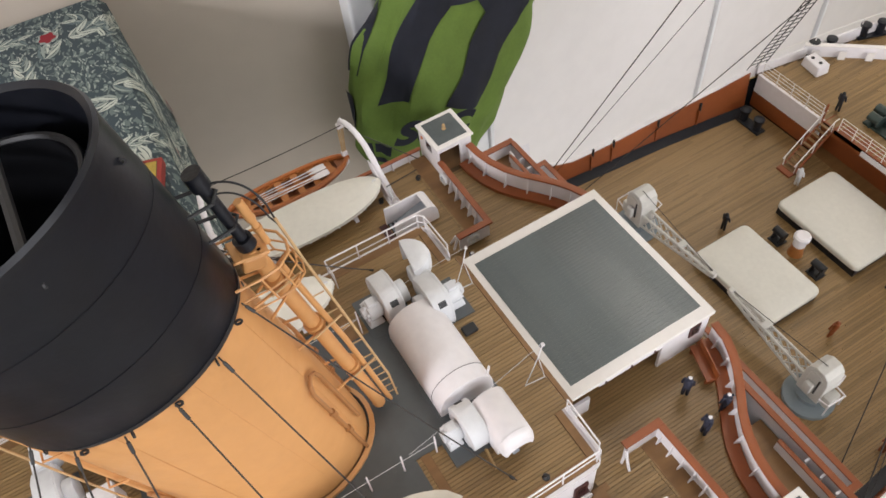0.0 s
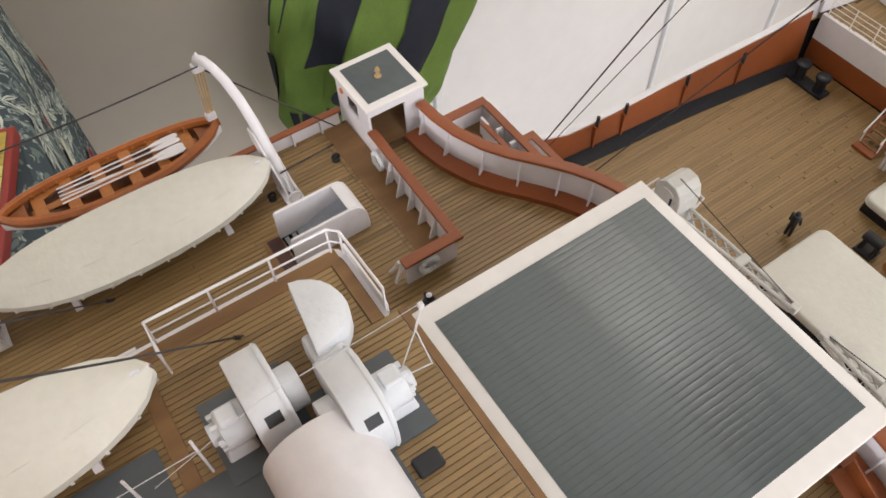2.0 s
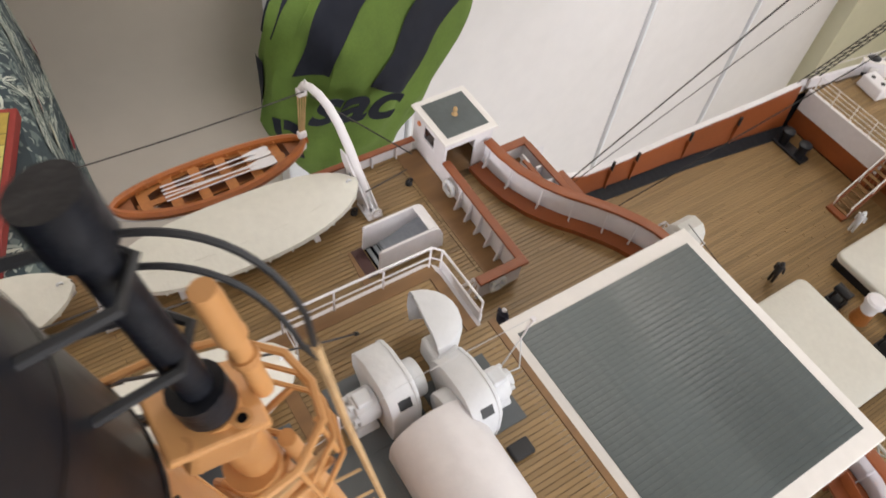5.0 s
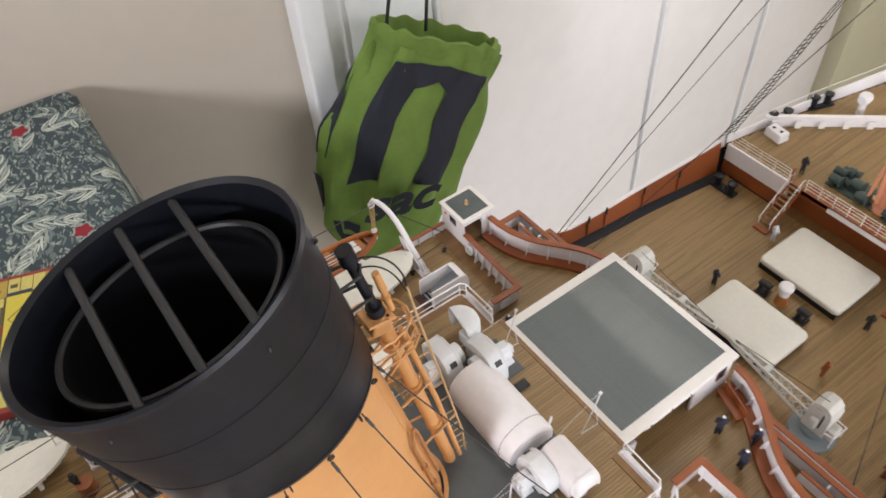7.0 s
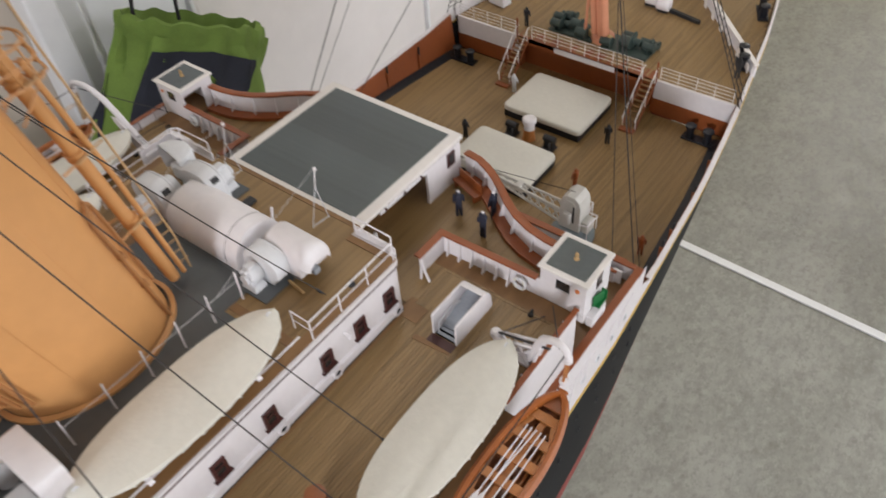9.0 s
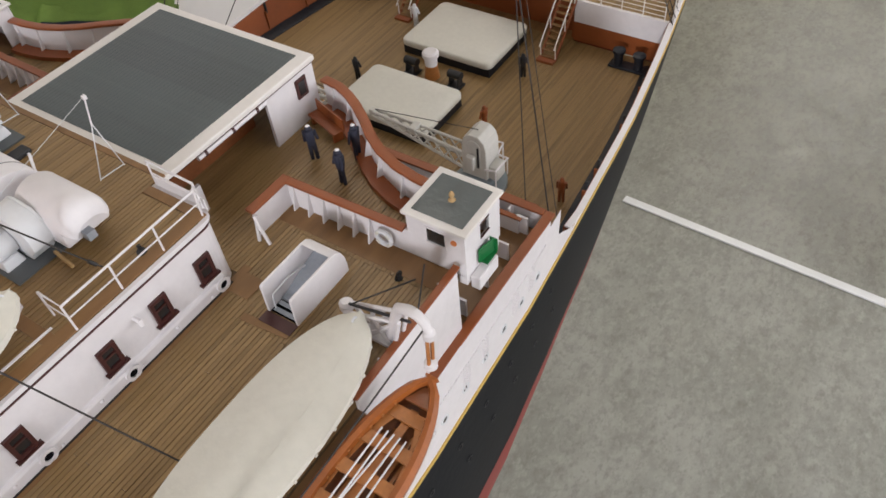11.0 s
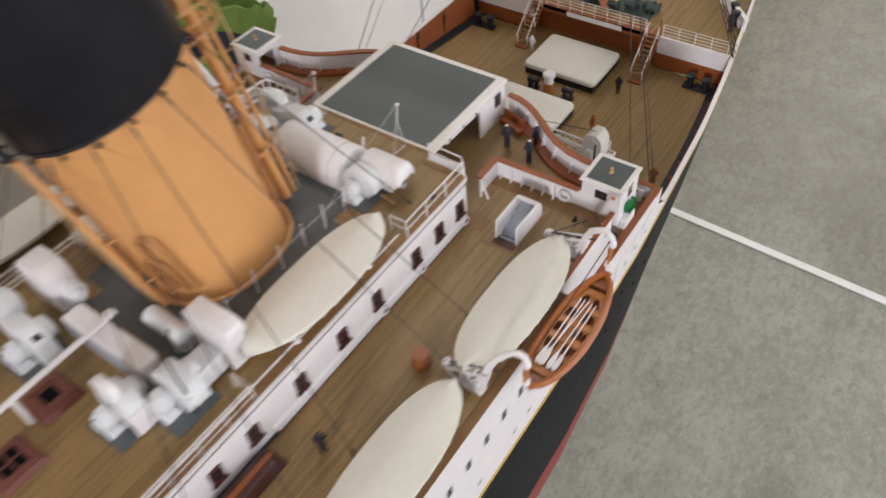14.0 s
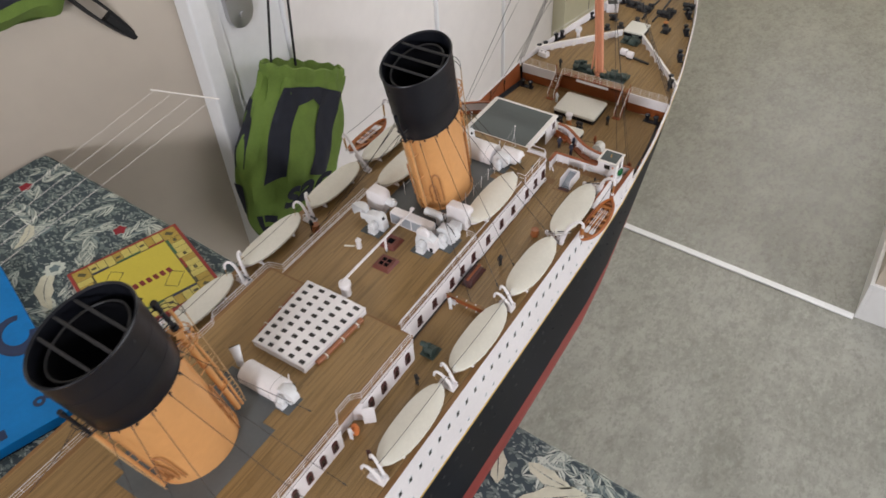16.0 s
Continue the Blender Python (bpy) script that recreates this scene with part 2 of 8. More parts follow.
def thing(name, at=(0, 0, 0), rz=0.0, label="", category="", group="", kind=""):
    """An Empty at the base of a thing; at in ship metres."""
    ob = new(name)
    ob.empty_display_size = 0.01
    ob.matrix_basis = pose(at[0] * S, at[1] * S, at[2] * S, 0, 0, rz)
    return tagged(ob, label, category, group, kind)


def part(name, me, material, parent, label="", smooth=False, bevel=0.0, weld=False):
    ob = new(name, data_of(name, me, material, smooth, bevel, weld))
    ob.parent = parent
    if label:
        ob["label"] = label
    return ob


def single(name, me, material, label, category="", group="", kind="", at=(0, 0, 0), smooth=False, bevel=0.0):
    """A thing that is one mesh."""
    ob = new(name, data_of(name, me, material, smooth, bevel))
    ob.matrix_basis = pose(at[0] * S, at[1] * S, at[2] * S)
    return tagged(ob, label, category, group, kind)


def again(ob, at, rz=0.0):
    return copy_thing(ob, pose(at[0] * S, at[1] * S, at[2] * S, 0, 0, rz))


def lerp(table, x):
    return float(np.interp(x, [a for a, _ in table], [b for _, b in table]))


def arc(cx, cy, r, a0, a1, n=8):
    return [(cx + r * math.cos(radians(a0 + (a1 - a0) * i / n)), cy + r * math.sin(radians(a0 + (a1 - a0) * i / n))) for i in range(n + 1)]


# ---- the room ----
FLOOR_Z, TABLE_Z, WALL_X = -154.0, -29.2, -88.0


def vinyl(name, dark, light, stain, speck):
    """Mottled floor sheet: cloudy tone, blotchy stains and fine dark flecks."""
    m = bpy.data.materials.new(name)
    m.use_nodes = True
    t = m.node_tree
    bs = t.nodes["Principled BSDF"]
    N = lambda k: t.nodes.new("ShaderNode" + k)
    co, mp = N("TexCoord"), N("Mapping")
    mp.inputs["Scale"].default_value = (1.0, 0.62, 1.0)
    t.links.new(co.outputs["Object"], mp.inputs["Vector"])

    def noise(scale, detail, lo, hi, rough=0.6):
        n, r = N("TexNoise"), N("MapRange")
        n.inputs["Scale"].default_value, n.inputs["Detail"].default_value, n.inputs["Roughness"].default_value = scale, detail, rough
        r.inputs["From Min"].default_value, r.inputs["From Max"].default_value = lo, hi
        t.links.new(mp.outputs[0], n.inputs["Vector"])
        t.links.new(n.outputs["Fac"], r.inputs["Value"])
        return r.outputs[0]

    def blend(fac, a, col, amount):
        x, mu = N("Mix"), N("Math")
        x.data_type, mu.operation = "RGBA", "MULTIPLY"
        mu.inputs[1].default_value = amount
        t.links.new(fac, mu.inputs[0])
        t.links.new(mu.outputs[0], x.inputs["Factor"])
        if isinstance(a, tuple):
            x.inputs["A"].default_value = (*a, 1)
        else:
            t.links.new(a, x.inputs["A"])
        x.inputs["B"].default_value = (*col, 1)
        return x.outputs["Result"]

    c = blend(noise(9, 6, 0.3, 0.7), dark, light, 1.0)
    c = blend(noise(38, 7, 0.44, 0.7, 0.7), c, stain, 0.65)
    c = blend(noise(80, 5, 0.48, 0.68, 0.65), c, light, 0.7)
    c = blend(noise(110, 5, 0.5, 0.7, 0.65), c, stain, 0.6)
    c = blend(noise(120, 3, 0.66, 0.74), c, speck, 0.28)
    t.links.new(c, bs.inputs["Base Color"])
    t.links.new(noise(40, 4, -0.6, 2.0), bs.inputs["Roughness"])
    return m


LINOFLOOR = vinyl("grey_vinyl_floor", (0.27, 0.27, 0.238), (0.385, 0.385, 0.345), (0.19, 0.187, 0.16), (0.13, 0.125, 0.105))
BEIGE = mat("beige_wall_paint", (0.51, 0.447, 0.375), 0.6, vary=0.04, scale=3)
GLOSSDOOR = mat("glossy_off_white_panel", (0.86, 0.82, 0.805), 0.22, vary=0.03, scale=3, spec=0.5)
WHITEGLOSS = mat("white_gloss_woodwork", (0.80, 0.80, 0.81), 0.3, vary=0.03, scale=6)
YELLOW = mat("pale_yellow_wall", (0.66, 0.63, 0.46), 0.7, vary=0.04, scale=3)
CEIL = mat("white_ceiling", (0.78, 0.78, 0.76), 0.8, vary=0.03, scale=3)
STEEL = mat("brushed_steel", (0.55, 0.55, 0.56), 0.3, metal=0.9, vary=0.06, scale=50)

X0, X1, Y0, Y1, ZC = WALL_X, 240.0, -400.0, 495.0, 205.0
single("floor", Mesh().span((X0 - 30, Y0 - 30, FLOOR_Z - 10), (X1 + 30, Y1 + 30, FLOOR_Z)), LINOFLOOR, "mottled grey vinyl floor of the room", "floor", kind="structure")
single("ceiling", Mesh().span((X0 - 30, Y0 - 30, ZC), (X1 + 30, Y1 + 30, ZC + 10)), CEIL, "plain white ceiling", "ceiling", kind="structure")
single("wall_port", Mesh().prism([(X0, Y1), (X0 - 36, Y1), (X0 - 36, Y0), (X0 - 24, Y0), (X0 - 24, -60), (X0, 17)], FLOOR_Z, ZC), BEIGE, "beige painted wall behind the ship model", "wall", kind="structure")


def window_wall(name, axis, at, lo, hi, o_lo, o_hi, z_lo, z_hi, material, label):
    """A wall across the room with one window opening through it."""
    me = Mesh()
    for a, b, c, d in ((lo, o_lo, FLOOR_Z, ZC), (o_hi, hi, FLOOR_Z, ZC), (o_lo, o_hi, FLOOR_Z, z_lo), (o_lo, o_hi, z_hi, ZC)):
        if axis == "x":
            me.span((at, a, c), (at + 12, b, d))
        else:
            me.span((a, at, c), (b, at + 12, d))
    return single(name, me, material, label, "wall", kind="structure")


# unseen opening, fitted to the side lamp
window_wall("wall_starboard", "x", X1, Y0, Y1, -50, 192, -46, 142, BEIGE, "beige wall with a wide window")
window_wall("wall_back", "y", Y0 - 12, X0 - 24, X1, 25, 175, 45, 195, BEIGE, "beige wall with a window")
# unseen opening, added to let in the fill from ahead
window_wall("wall_front", "y", Y1, X0, X1, -60, 120, -40, 150, YELLOW, "pale yellow wall with an added window for fill light")

# the white door frame, the door and the tall glossy panels along the wall
frame_post = thing("door_frame", (WALL_X, 0, FLOOR_Z), label="white gloss door frame against the beige wall", category="door frame", kind="structure")
post = Mesh()
post.box((2.2, 19.0, 120), (4.4, 4.6, 240), rx=0)
part("frame_post", post, WHITEGLOSS, frame_post, bevel=0.5)
part("door_stop", Mesh().box((1.4, 23.2, 120), (2.8, 3.6, 240)), WHITEGLOSS, frame_post, bevel=0.3)
door = thing("door_1", (WALL_X, 23.0, FLOOR_Z), label="closed white gloss door leaf with a steel handle", category="door", kind="structure")
part("leaf", Mesh().span((0, 0, 1), (2.2, 19.6, 232)), WHITEGLOSS, door, bevel=0.3)
plate_me = Mesh()
plate_me.loft([[(x, y, z) for y, z in arc(7.2, 136, 3.6, 180, 360, 10) + arc(7.2, 162, 3.6, 0, 180, 10)] for x in (2.2, 3.6)], caps=True)
plate = part("handle_plate", plate_me, STEEL, door, "brushed steel rounded back plate", bevel=0.15, smooth=True)
part("screw", Mesh().rod((3.6, 7, 135.5), (3.95, 7, 135.5), 0.55, n=10), STEEL, plate)
part("lever", Mesh().tube([(3.6, 7, 153), (11.5, 7, 153), (12.2, 8, 153), (12.2, 22, 153)], 1.1, n=10), STEEL, door, "steel lever handle", smooth=True)
for k, (a, b) in enumerate(((43.6, 105.05), (106, 147.05), (148, 189))):
    p = thing("wall_panel", (WALL_X, a, FLOOR_Z), label="tall glossy off-white panel against the wall", category="panel", group="wall panels")
    part("panel", Mesh().span((0, 0, 0), (2.4, b - a, 236)), GLOSSDOOR, p, bevel=0.9)
    # the pale reflection along each edge, made as a white strip
    part("edge_strip", Mesh().span((0, -0.9, 0), (3.0, 0.0, 236)), WHITEGLOSS, p, "white strip for the pale reflection at the panel's edge", bevel=0.25)
# lamp body added out of view round that light; its form is assumed
lamp = thing("ceiling_lamp", (-72, 105, ZC), label="round opal ceiling lamp, added for the glare on the panels", category="lamp")
part("base", Mesh().turned((0, 0, -3), ((14, 0), (14, 3)), n=24), WHITEGLOSS, lamp)
OPAL = mat("lit_opal_glass", (0.8, 0.8, 0.78), 0.4)
OPAL.node_tree.nodes["Principled BSDF"].inputs["Emission Color"].default_value = (1.0, 0.96, 0.90, 1)
OPAL.node_tree.nodes["Principled BSDF"].inputs["Emission Strength"].default_value = 12.0
part("diffuser", Mesh().turned((0, 0, -8), ((4, 0), (14, 1.6), (18, 4), (18, 5)), n=24), OPAL, lamp, "glowing opal glass", smooth=True)
single("wall_end", Mesh().span((WALL_X, 192, FLOOR_Z), (WALL_X + 6, Y1, ZC)), YELLOW, "pale yellow painted wall", "wall", kind="structure")

strip = single("threshold_strip", Mesh().box((13, 149.8, FLOOR_Z + 0.35), (88, 2.7, 0.7), rz=-2.9), mat("white_strip", (0.86, 0.87, 0.89), 0.22, vary=0.06, scale=40), "white metal joint strip across the vinyl floor", "floor strip", kind="structure", bevel=0.2)
side_wall = thing("wall_partition", (57, 149.2, FLOOR_Z), label="white partition wall with a skirting board", category="wall", kind="structure")
part("wall_body", Mesh().span((1.4, 0, 0), (22, 345.5, ZC - FLOOR_Z)), BEIGE, side_wall)
part("skirting", Mesh().span((0, -1.4, 0), (1.4, 345.5, 17)), WHITEGLOSS, side_wall, "white skirting board", bevel=0.2)
part("skirting_end", Mesh().span((1.4, -1.4, 0), (22, 0, 17)), WHITEGLOSS, side_wall, bevel=0.2)

# the table that carries the stern part of the ship, under a printed cloth
CLOTH = bpy.data.materials.new("leaf_print_cloth")
CLOTH.use_nodes = True


def cloth_nodes(m):
    t = m.node_tree
    b = t.nodes["Principled BSDF"]
    b.inputs["Roughness"].default_value = 0.9
    N = lambda k: t.nodes.new("ShaderNode" + k)
    co = N("TexCoord")
    warp = N("TexNoise")
    warp.inputs["Scale"].default_value = 75
    warp.inputs["Detail"].default_value = 2
    add = N("VectorMath")
    add.operation = "MULTIPLY_ADD"
    t.links.new(warp.outputs["Color"], add.inputs[0])
    add.inputs[1].default_value = (0.018, 0.018, 0)
    t.links.new(co.outputs["Object"], add.inputs[2])
    t.links.new(co.outputs["Object"], warp.inputs["Vector"])
    # two layers of leaf shapes: stretched cells turned against each other
    def cells(rot, sc, hi):
        mp, vo, ra = N("Mapping"), N("TexVoronoi"), N("ValToRGB")
        mp.inputs["Rotation"].default_value = (0, 0, rot)
        mp.inputs["Scale"].default_value = sc
        t.links.new(add.outputs[0], mp.inputs["Vector"])
        t.links.new(mp.outputs[0], vo.inputs["Vector"])
        vo.inputs["Scale"].default_value = 1.0
        ra.color_ramp.elements[0].position, ra.color_ramp.elements[1].position = hi, hi + 0.05
        ra.color_ramp.elements[0].color, ra.color_ramp.elements[1].color = (1, 1, 1, 1), (0, 0, 0, 1)
        t.links.new(vo.outputs["Distance"], ra.inputs[0])
        return ra.outputs[0]
    def mix(fac, a, col):
        mx = N("Mix")
        mx.data_type = "RGBA"
        t.links.new(fac, mx.inputs["Factor"])
        if isinstance(a, tuple):
            mx.inputs["A"].default_value = a
        else:
            t.links.new(a, mx.inputs["A"])
        mx.inputs["B"].default_value = col
        return mx.outputs["Result"]
    base = mix(cells(0.5, (120, 270, 1), 0.40), (0.052, 0.074, 0.086, 1), (0.150, 0.190, 0.185, 1))
    base = mix(cells(-0.7, (150, 330, 1), 0.26), base, (0.34, 0.39, 0.36, 1))
    t.links.new(base, b.inputs["Base Color"])
    weave, bp = N("TexNoise"), N("Bump")
    weave.inputs["Scale"].default_value = 1500
    bp.inputs["Strength"].default_value, bp.inputs["Distance"].default_value = 0.4, 0.0006
    t.links.new(co.outputs["Object"], weave.inputs["Vector"])
    t.links.new(weave.outputs["Fac"], bp.inputs["Height"])
    t.links.new(bp.outputs["Normal"], b.inputs["Normal"])


cloth_nodes(CLOTH)
TABLE_Y = -20.5
TURN = -3.4
table = thing("table", (0, TABLE_Y - 0.8, FLOOR_Z), TURN, label="long table under a leaf-printed cloth", category="table")
part("tabletop", Mesh().span((-94, -215, 116), (60, -1.5, TABLE_Z - FLOOR_Z - 0.6)), WHITEGLOSS, table)
for x in (-88, 54):
    for y in (-206, -9):
        part("leg", Mesh().box((x, y, 58), (7, 7, 116)), WHITEGLOSS, table)
cloth = Mesh()
prof = [(-3.2, 0), (-1.2, -0.35), (-0.2, -1.6), (0.1, -4), (0.5, -15), (0.9, -40)]
cols = [-96 + 1.5 * i for i in range(106)]
rings = [[(x, -216, 0), *[(x, y + (0.5 * math.sin(x * 0.21) + 0.35 * math.sin(x * 0.083 + 1)) * min(1.5, max(0, (-1 - z) / 9)), z) for y, z in prof]] for x in cols]
cloth.loft(rings, closed=False)
tc = single("tablecloth", cloth, CLOTH, "blue-green leaf-printed cloth with red flowers over the table", "tablecloth", smooth=True)
tc.matrix_basis = pose(0, (TABLE_Y - 0.8) * S, TABLE_Z * S, 0, 0, TURN)


def cloth_print():
    """The print: curved sprays of split leaves, large pale leaves and red flowers."""
    rnd = random.Random(12)
    run = [(0.0, -3.2, 0.0)]
    for (y0, z0), (y1, z1) in zip(prof, prof[1:]):
        run.append((run[-1][0] + math.hypot(y1 - y0, z1 - z0), y1, z1))

    def at(u, v, up):
        """A point of the cloth: u across, v along, over the edge where v is past it."""
        d = v + 3.2
        if d <= 0:
            return (u, v, up)
        y, z = lerp([(a, b) for a, b, _ in run], d), lerp([(a, c) for a, _, c in run], d)
        k = min(1.0, d / 2.2)
        return (u, y + (0.5 * math.sin(u * 0.21) + 0.35 * math.sin(u * 0.083 + 1)) * min(1.5, max(0, (-1 - z) / 9)) + up * 2.5 * k, z + up)

    tones = [Mesh() for _ in range(5)]

    def leaf(u, v, turn, size, wide, bend, pair, up, ragged=0.0):
        for e, tone in ((1, pair[0]), (-1, pair[1])):
            pts = []
            n = 6
            for i in range(n + 1):
                q = i / n
                a = turn + bend * q
                x, y = u + size * q * math.cos(a), v + size * q * math.sin(a)
                w = wide * math.sin(math.pi * q ** 0.8) ** 0.8 * (1 + ragged * (i % 2))
                g = 0.07 * math.sin(math.pi * q)
                pts.append((at(x - e * g * math.sin(a), y + e * g * math.cos(a), up), at(x - e * (g + w) * math.sin(a), y + e * (g + w) * math.cos(a), up)))
            tones[tone].loft([list(p if e < 0 else p[::-1]) for p in pts], closed=False)

    def disc(u, v, r, lobes, tone, up):
        ring = [at(u + r * (1 + 0.16 * math.cos(lobes * a)) * math.cos(a), v + r * (1 + 0.16 * math.cos(lobes * a)) * math.sin(a), up) for a in (2 * math.pi * k / 24 for k in range(24))]
        tones[tone].add(ring + [at(u, v, up)], [(k, (k + 1) % 24, 24) for k in range(24)])

    step = 6.6
    for i in range(int(154 / step)):
        for j in range(int(236 / step)):
            u = -93 + step * (i + 0.5 + rnd.uniform(-0.3, 0.3))
            v = 20 - step * (j + 0.5 + rnd.uniform(-0.3, 0.3))
            a, bend = rnd.uniform(0, 2 * math.pi), rnd.uniform(-0.16, 0.16)
            for k in range(7):
                u, v, a = u + 1.25 * math.cos(a), v + 1.25 * math.sin(a), a + bend
                if not (-92 < u < 57 and -211 < v < 26):
                    continue
                size = rnd.uniform(2.3, 3.5) * (1 - 0.06 * k)
                for e in (1, -1):
                    leaf(u, v, a + e * rnd.uniform(0.6, 0.9), size, size * 0.125, -e * rnd.uniform(0.1, 0.5), ((1, 0), (0, 1), (1, 1), (2, 0))[rnd.randrange(4)], 0.03 + 0.012 * ((i + 2 * j + k) % 5))
    for _ in range(110):
        u, v, a = rnd.uniform(-84, 48), rnd.uniform(-204, 14), rnd.uniform(0, 6.28)
        size = rnd.uniform(6, 10)
        leaf(u, v, a, size, size * 0.13, rnd.uniform(-0.7, 0.7), (3, 3), 0.11, 0.35)
    for k in range(190):
        u, v, r = rnd.uniform(-92, 57), rnd.uniform(-212, 22), rnd.uniform(0.7, 1.15)
        if k % 3 == 0:
            disc(u, v, r * 1.5, 9, 1, 0.13)
            disc(u, v, r * 0.75, 5, 2, 0.15)
        else:
            disc(u, v, r * 1.25, 8, 0, 0.13)
            disc(u, v, r, 5, 4, 0.15)
    for name, me, col in zip(("mid_foliage", "pale_foliage", "dark_foliage", "cream_foliage", "red_blossom"), tones, ((0.32, 0.37, 0.34), (0.56, 0.60, 0.54), (0.15, 0.20, 0.21), (0.60, 0.59, 0.47), (0.27, 0.02, 0.03))):
        ob = part(name, me, mat("cloth_print_" + name, col, 0.9, vary=0.16, scale=120, fine=0.1), tc)
        tagged(ob, kind="stuff")


cloth_print()

# ---- the hull ----
EDGE = [(-150, 14.55), (-8, 14.5), (0, 14.35), (5, 14.0), (13, 13.4), (20, 12.45), (30, 10.8), (38, 9.05), (44, 7.7), (50, 5.9), (56, 3.8), (61, 1.7), (63.5, 0.45), (64.2, 0.12)]
TOPZ = [(-150, 0.3), (-10.6, 0.3), (-10.4, -2.25), (1.6, -2.25), (1.7, -3.2), (2.8, -3.2), (2.9, -4.9), (3.6, -5.4), (5, -6.5), (9, -6.45), (14, -6.0), (20.6, -5.2), (20.8, -4.75), (35, -4.35), (50, -3.6), (64.2, -2.7)]
GOLDZ = [(-150, -7.0), (-10, -7.0), (0, -6.9), (6, -6.95), (14, -6.6), (21, -5.9), (35, -5.3), (50, -4.6), (64.2, -3.7)]
SHEER = [(-150, -2.0), (0, -2.0), (10, -3.3), (20, -5.0), (35, -4.35), (64.2, -2.7)]
FLARE = [(-150, 0.0), (-30, 0.0), (-8, 0.05), (0, 0.105), (5, 0.15), (11, 0.22), (17, 0.28), (30, 0.44), (45, 0.66), (58, 0.8), (64.2, 0.85)]
WATER_Z, KEEL_Z = -18.3, -29.0


def side(y, z):
    """Half-breadth of the hull at a station and height."""
    d = max(0.0, min(1.0, (lerp(SHEER, y) - z) / 24.0))
    b = lerp(EDGE, y) * (1 - lerp(FLARE, y) * d ** 1.3)
    if z < -20.5:
        b *= 1 - 0.27 * ((-20.5 - z) / 8.5) ** 2
    return max(b, 0.08)


def strake(bands, ys):
    """Plating between heights: bands is a function of y that gives heights from the top down."""
    me = Mesh()
    for s in (1, -1):
        me.loft([[(s * side(y, z), y, z) for z in bands(y)] for y in ys], closed=False)
    return me


YS = [-150, -120, -90, -60, -40, -25, -18, -14, -10.6, -10.4, -8, -5, -2.5, 0, 1.6, 1.7, 2.8, 2.9, 3.6, 5, 7, 9, 11.5, 14, 17, 20.6, 20.8, 25, 30, 35, 40, 45, 50, 54, 58, 61, 63, 64.2]
hull = thing("ship_hull", (0, 0, 0), label="ocean liner model hull, black with white upperworks and red bottom", category="ship hull", kind="structure")
lines = lambda a, b, n: [a + (b - a) * i / n for i in range(n + 1)]
part("upper_plating", strake(lambda y: lines(lerp(TOPZ, y), lerp(GOLDZ, y) + 0.02, 3), YS), WHITE, hull, "white upper plating")
part("black_plating", strake(lambda y: lines(lerp(GOLDZ, y), WATER_Z, 6), YS), HULLBLACK, hull, "black painted side plating", smooth=True)
part("bottom_plating", strake(lambda y: lines(WATER_Z, KEEL_Z, 5), YS), RED, hull, "dull red bottom", smooth=True)
gold_me = Mesh()
for s in (1, -1):
    gold_me.loft([[(s * (side(y, lerp(GOLDZ, y)) + d), y, lerp(GOLDZ, y) + z) for d, z in ((0.0, -0.11), (0.06, -0.11), (0.06, 0.11), (0.0, 0.11))] for y in YS])
part("yellow_line", gold_me, GOLD, hull, "thin yellow line under the white plating")
part("bottom_plate", Mesh().prism([(-7.4, -150), (7.4, -150), (7.4, 0), (0.8, 45), (-0.8, 45), (-7.4, 0)], KEEL_Z - 0.2, KEEL_Z), RED, hull)
part("end_bulkhead", Mesh().span((-14.0, -150, KEEL_Z), (14.0, -149.8, 0.3)), HULLBLACK, hull)


# ---- decks: each plank has its own edges over dark caulking ----
def planking(x0, x1, y_lo, y_hi, z, width=0.172, run=(5.5, 9.0), gap=0.021, thick=0.06, skip=None):
    """Strips along y between two outlines; skip: boxes (x0, x1, y0, y1) left free."""
    me, x, n = Mesh(), x0, 0
    rnd = random.Random(7)
    while x < x1 - 0.02:
        xe = min(x + width, x1)
        xm = (x + xe) / 2
        a, b = max(y_lo(x), y_lo(xe)), min(y_hi(x), y_hi(xe))
        spans = [(a, b)]
        for sx0, sx1, sy0, sy1 in skip or ():
            if sx0 < xm < sx1:
                spans = [(p, min(q, sy0)) for p, q in spans] + [(max(p, sy1), q) for p, q in spans]
                spans = [(p, q) for p, q in spans if q > p]
        for p, q in spans:
            y = p - rnd.uniform(0, run[0]) if q - p > run[1] else p
            while y < q:
                ye = y + rnd.uniform(*run) if q - p > run[1] else q
                s, e = max(y, p), min(ye, q)
                if e - s > 0.05:
                    g = gap / 2
                    h = z + rnd.uniform(-0.006, 0.006)
                    pts = [(x + g, s + g, h), (xe - g, s + g, h), (xe - g, e - g, h), (x + g, e - g, h), (x + g, s + g, h - thick), (xe - g, s + g, h - thick), (xe - g, e - g, h - thick), (x + g, e - g, h - thick)]
                    me.add(pts, [(0, 1, 2, 3), (0, 4, 5, 1), (1, 5, 6, 2), (2, 6, 7, 3), (3, 7, 4, 0)])
                y = ye
        x = xe
    return me


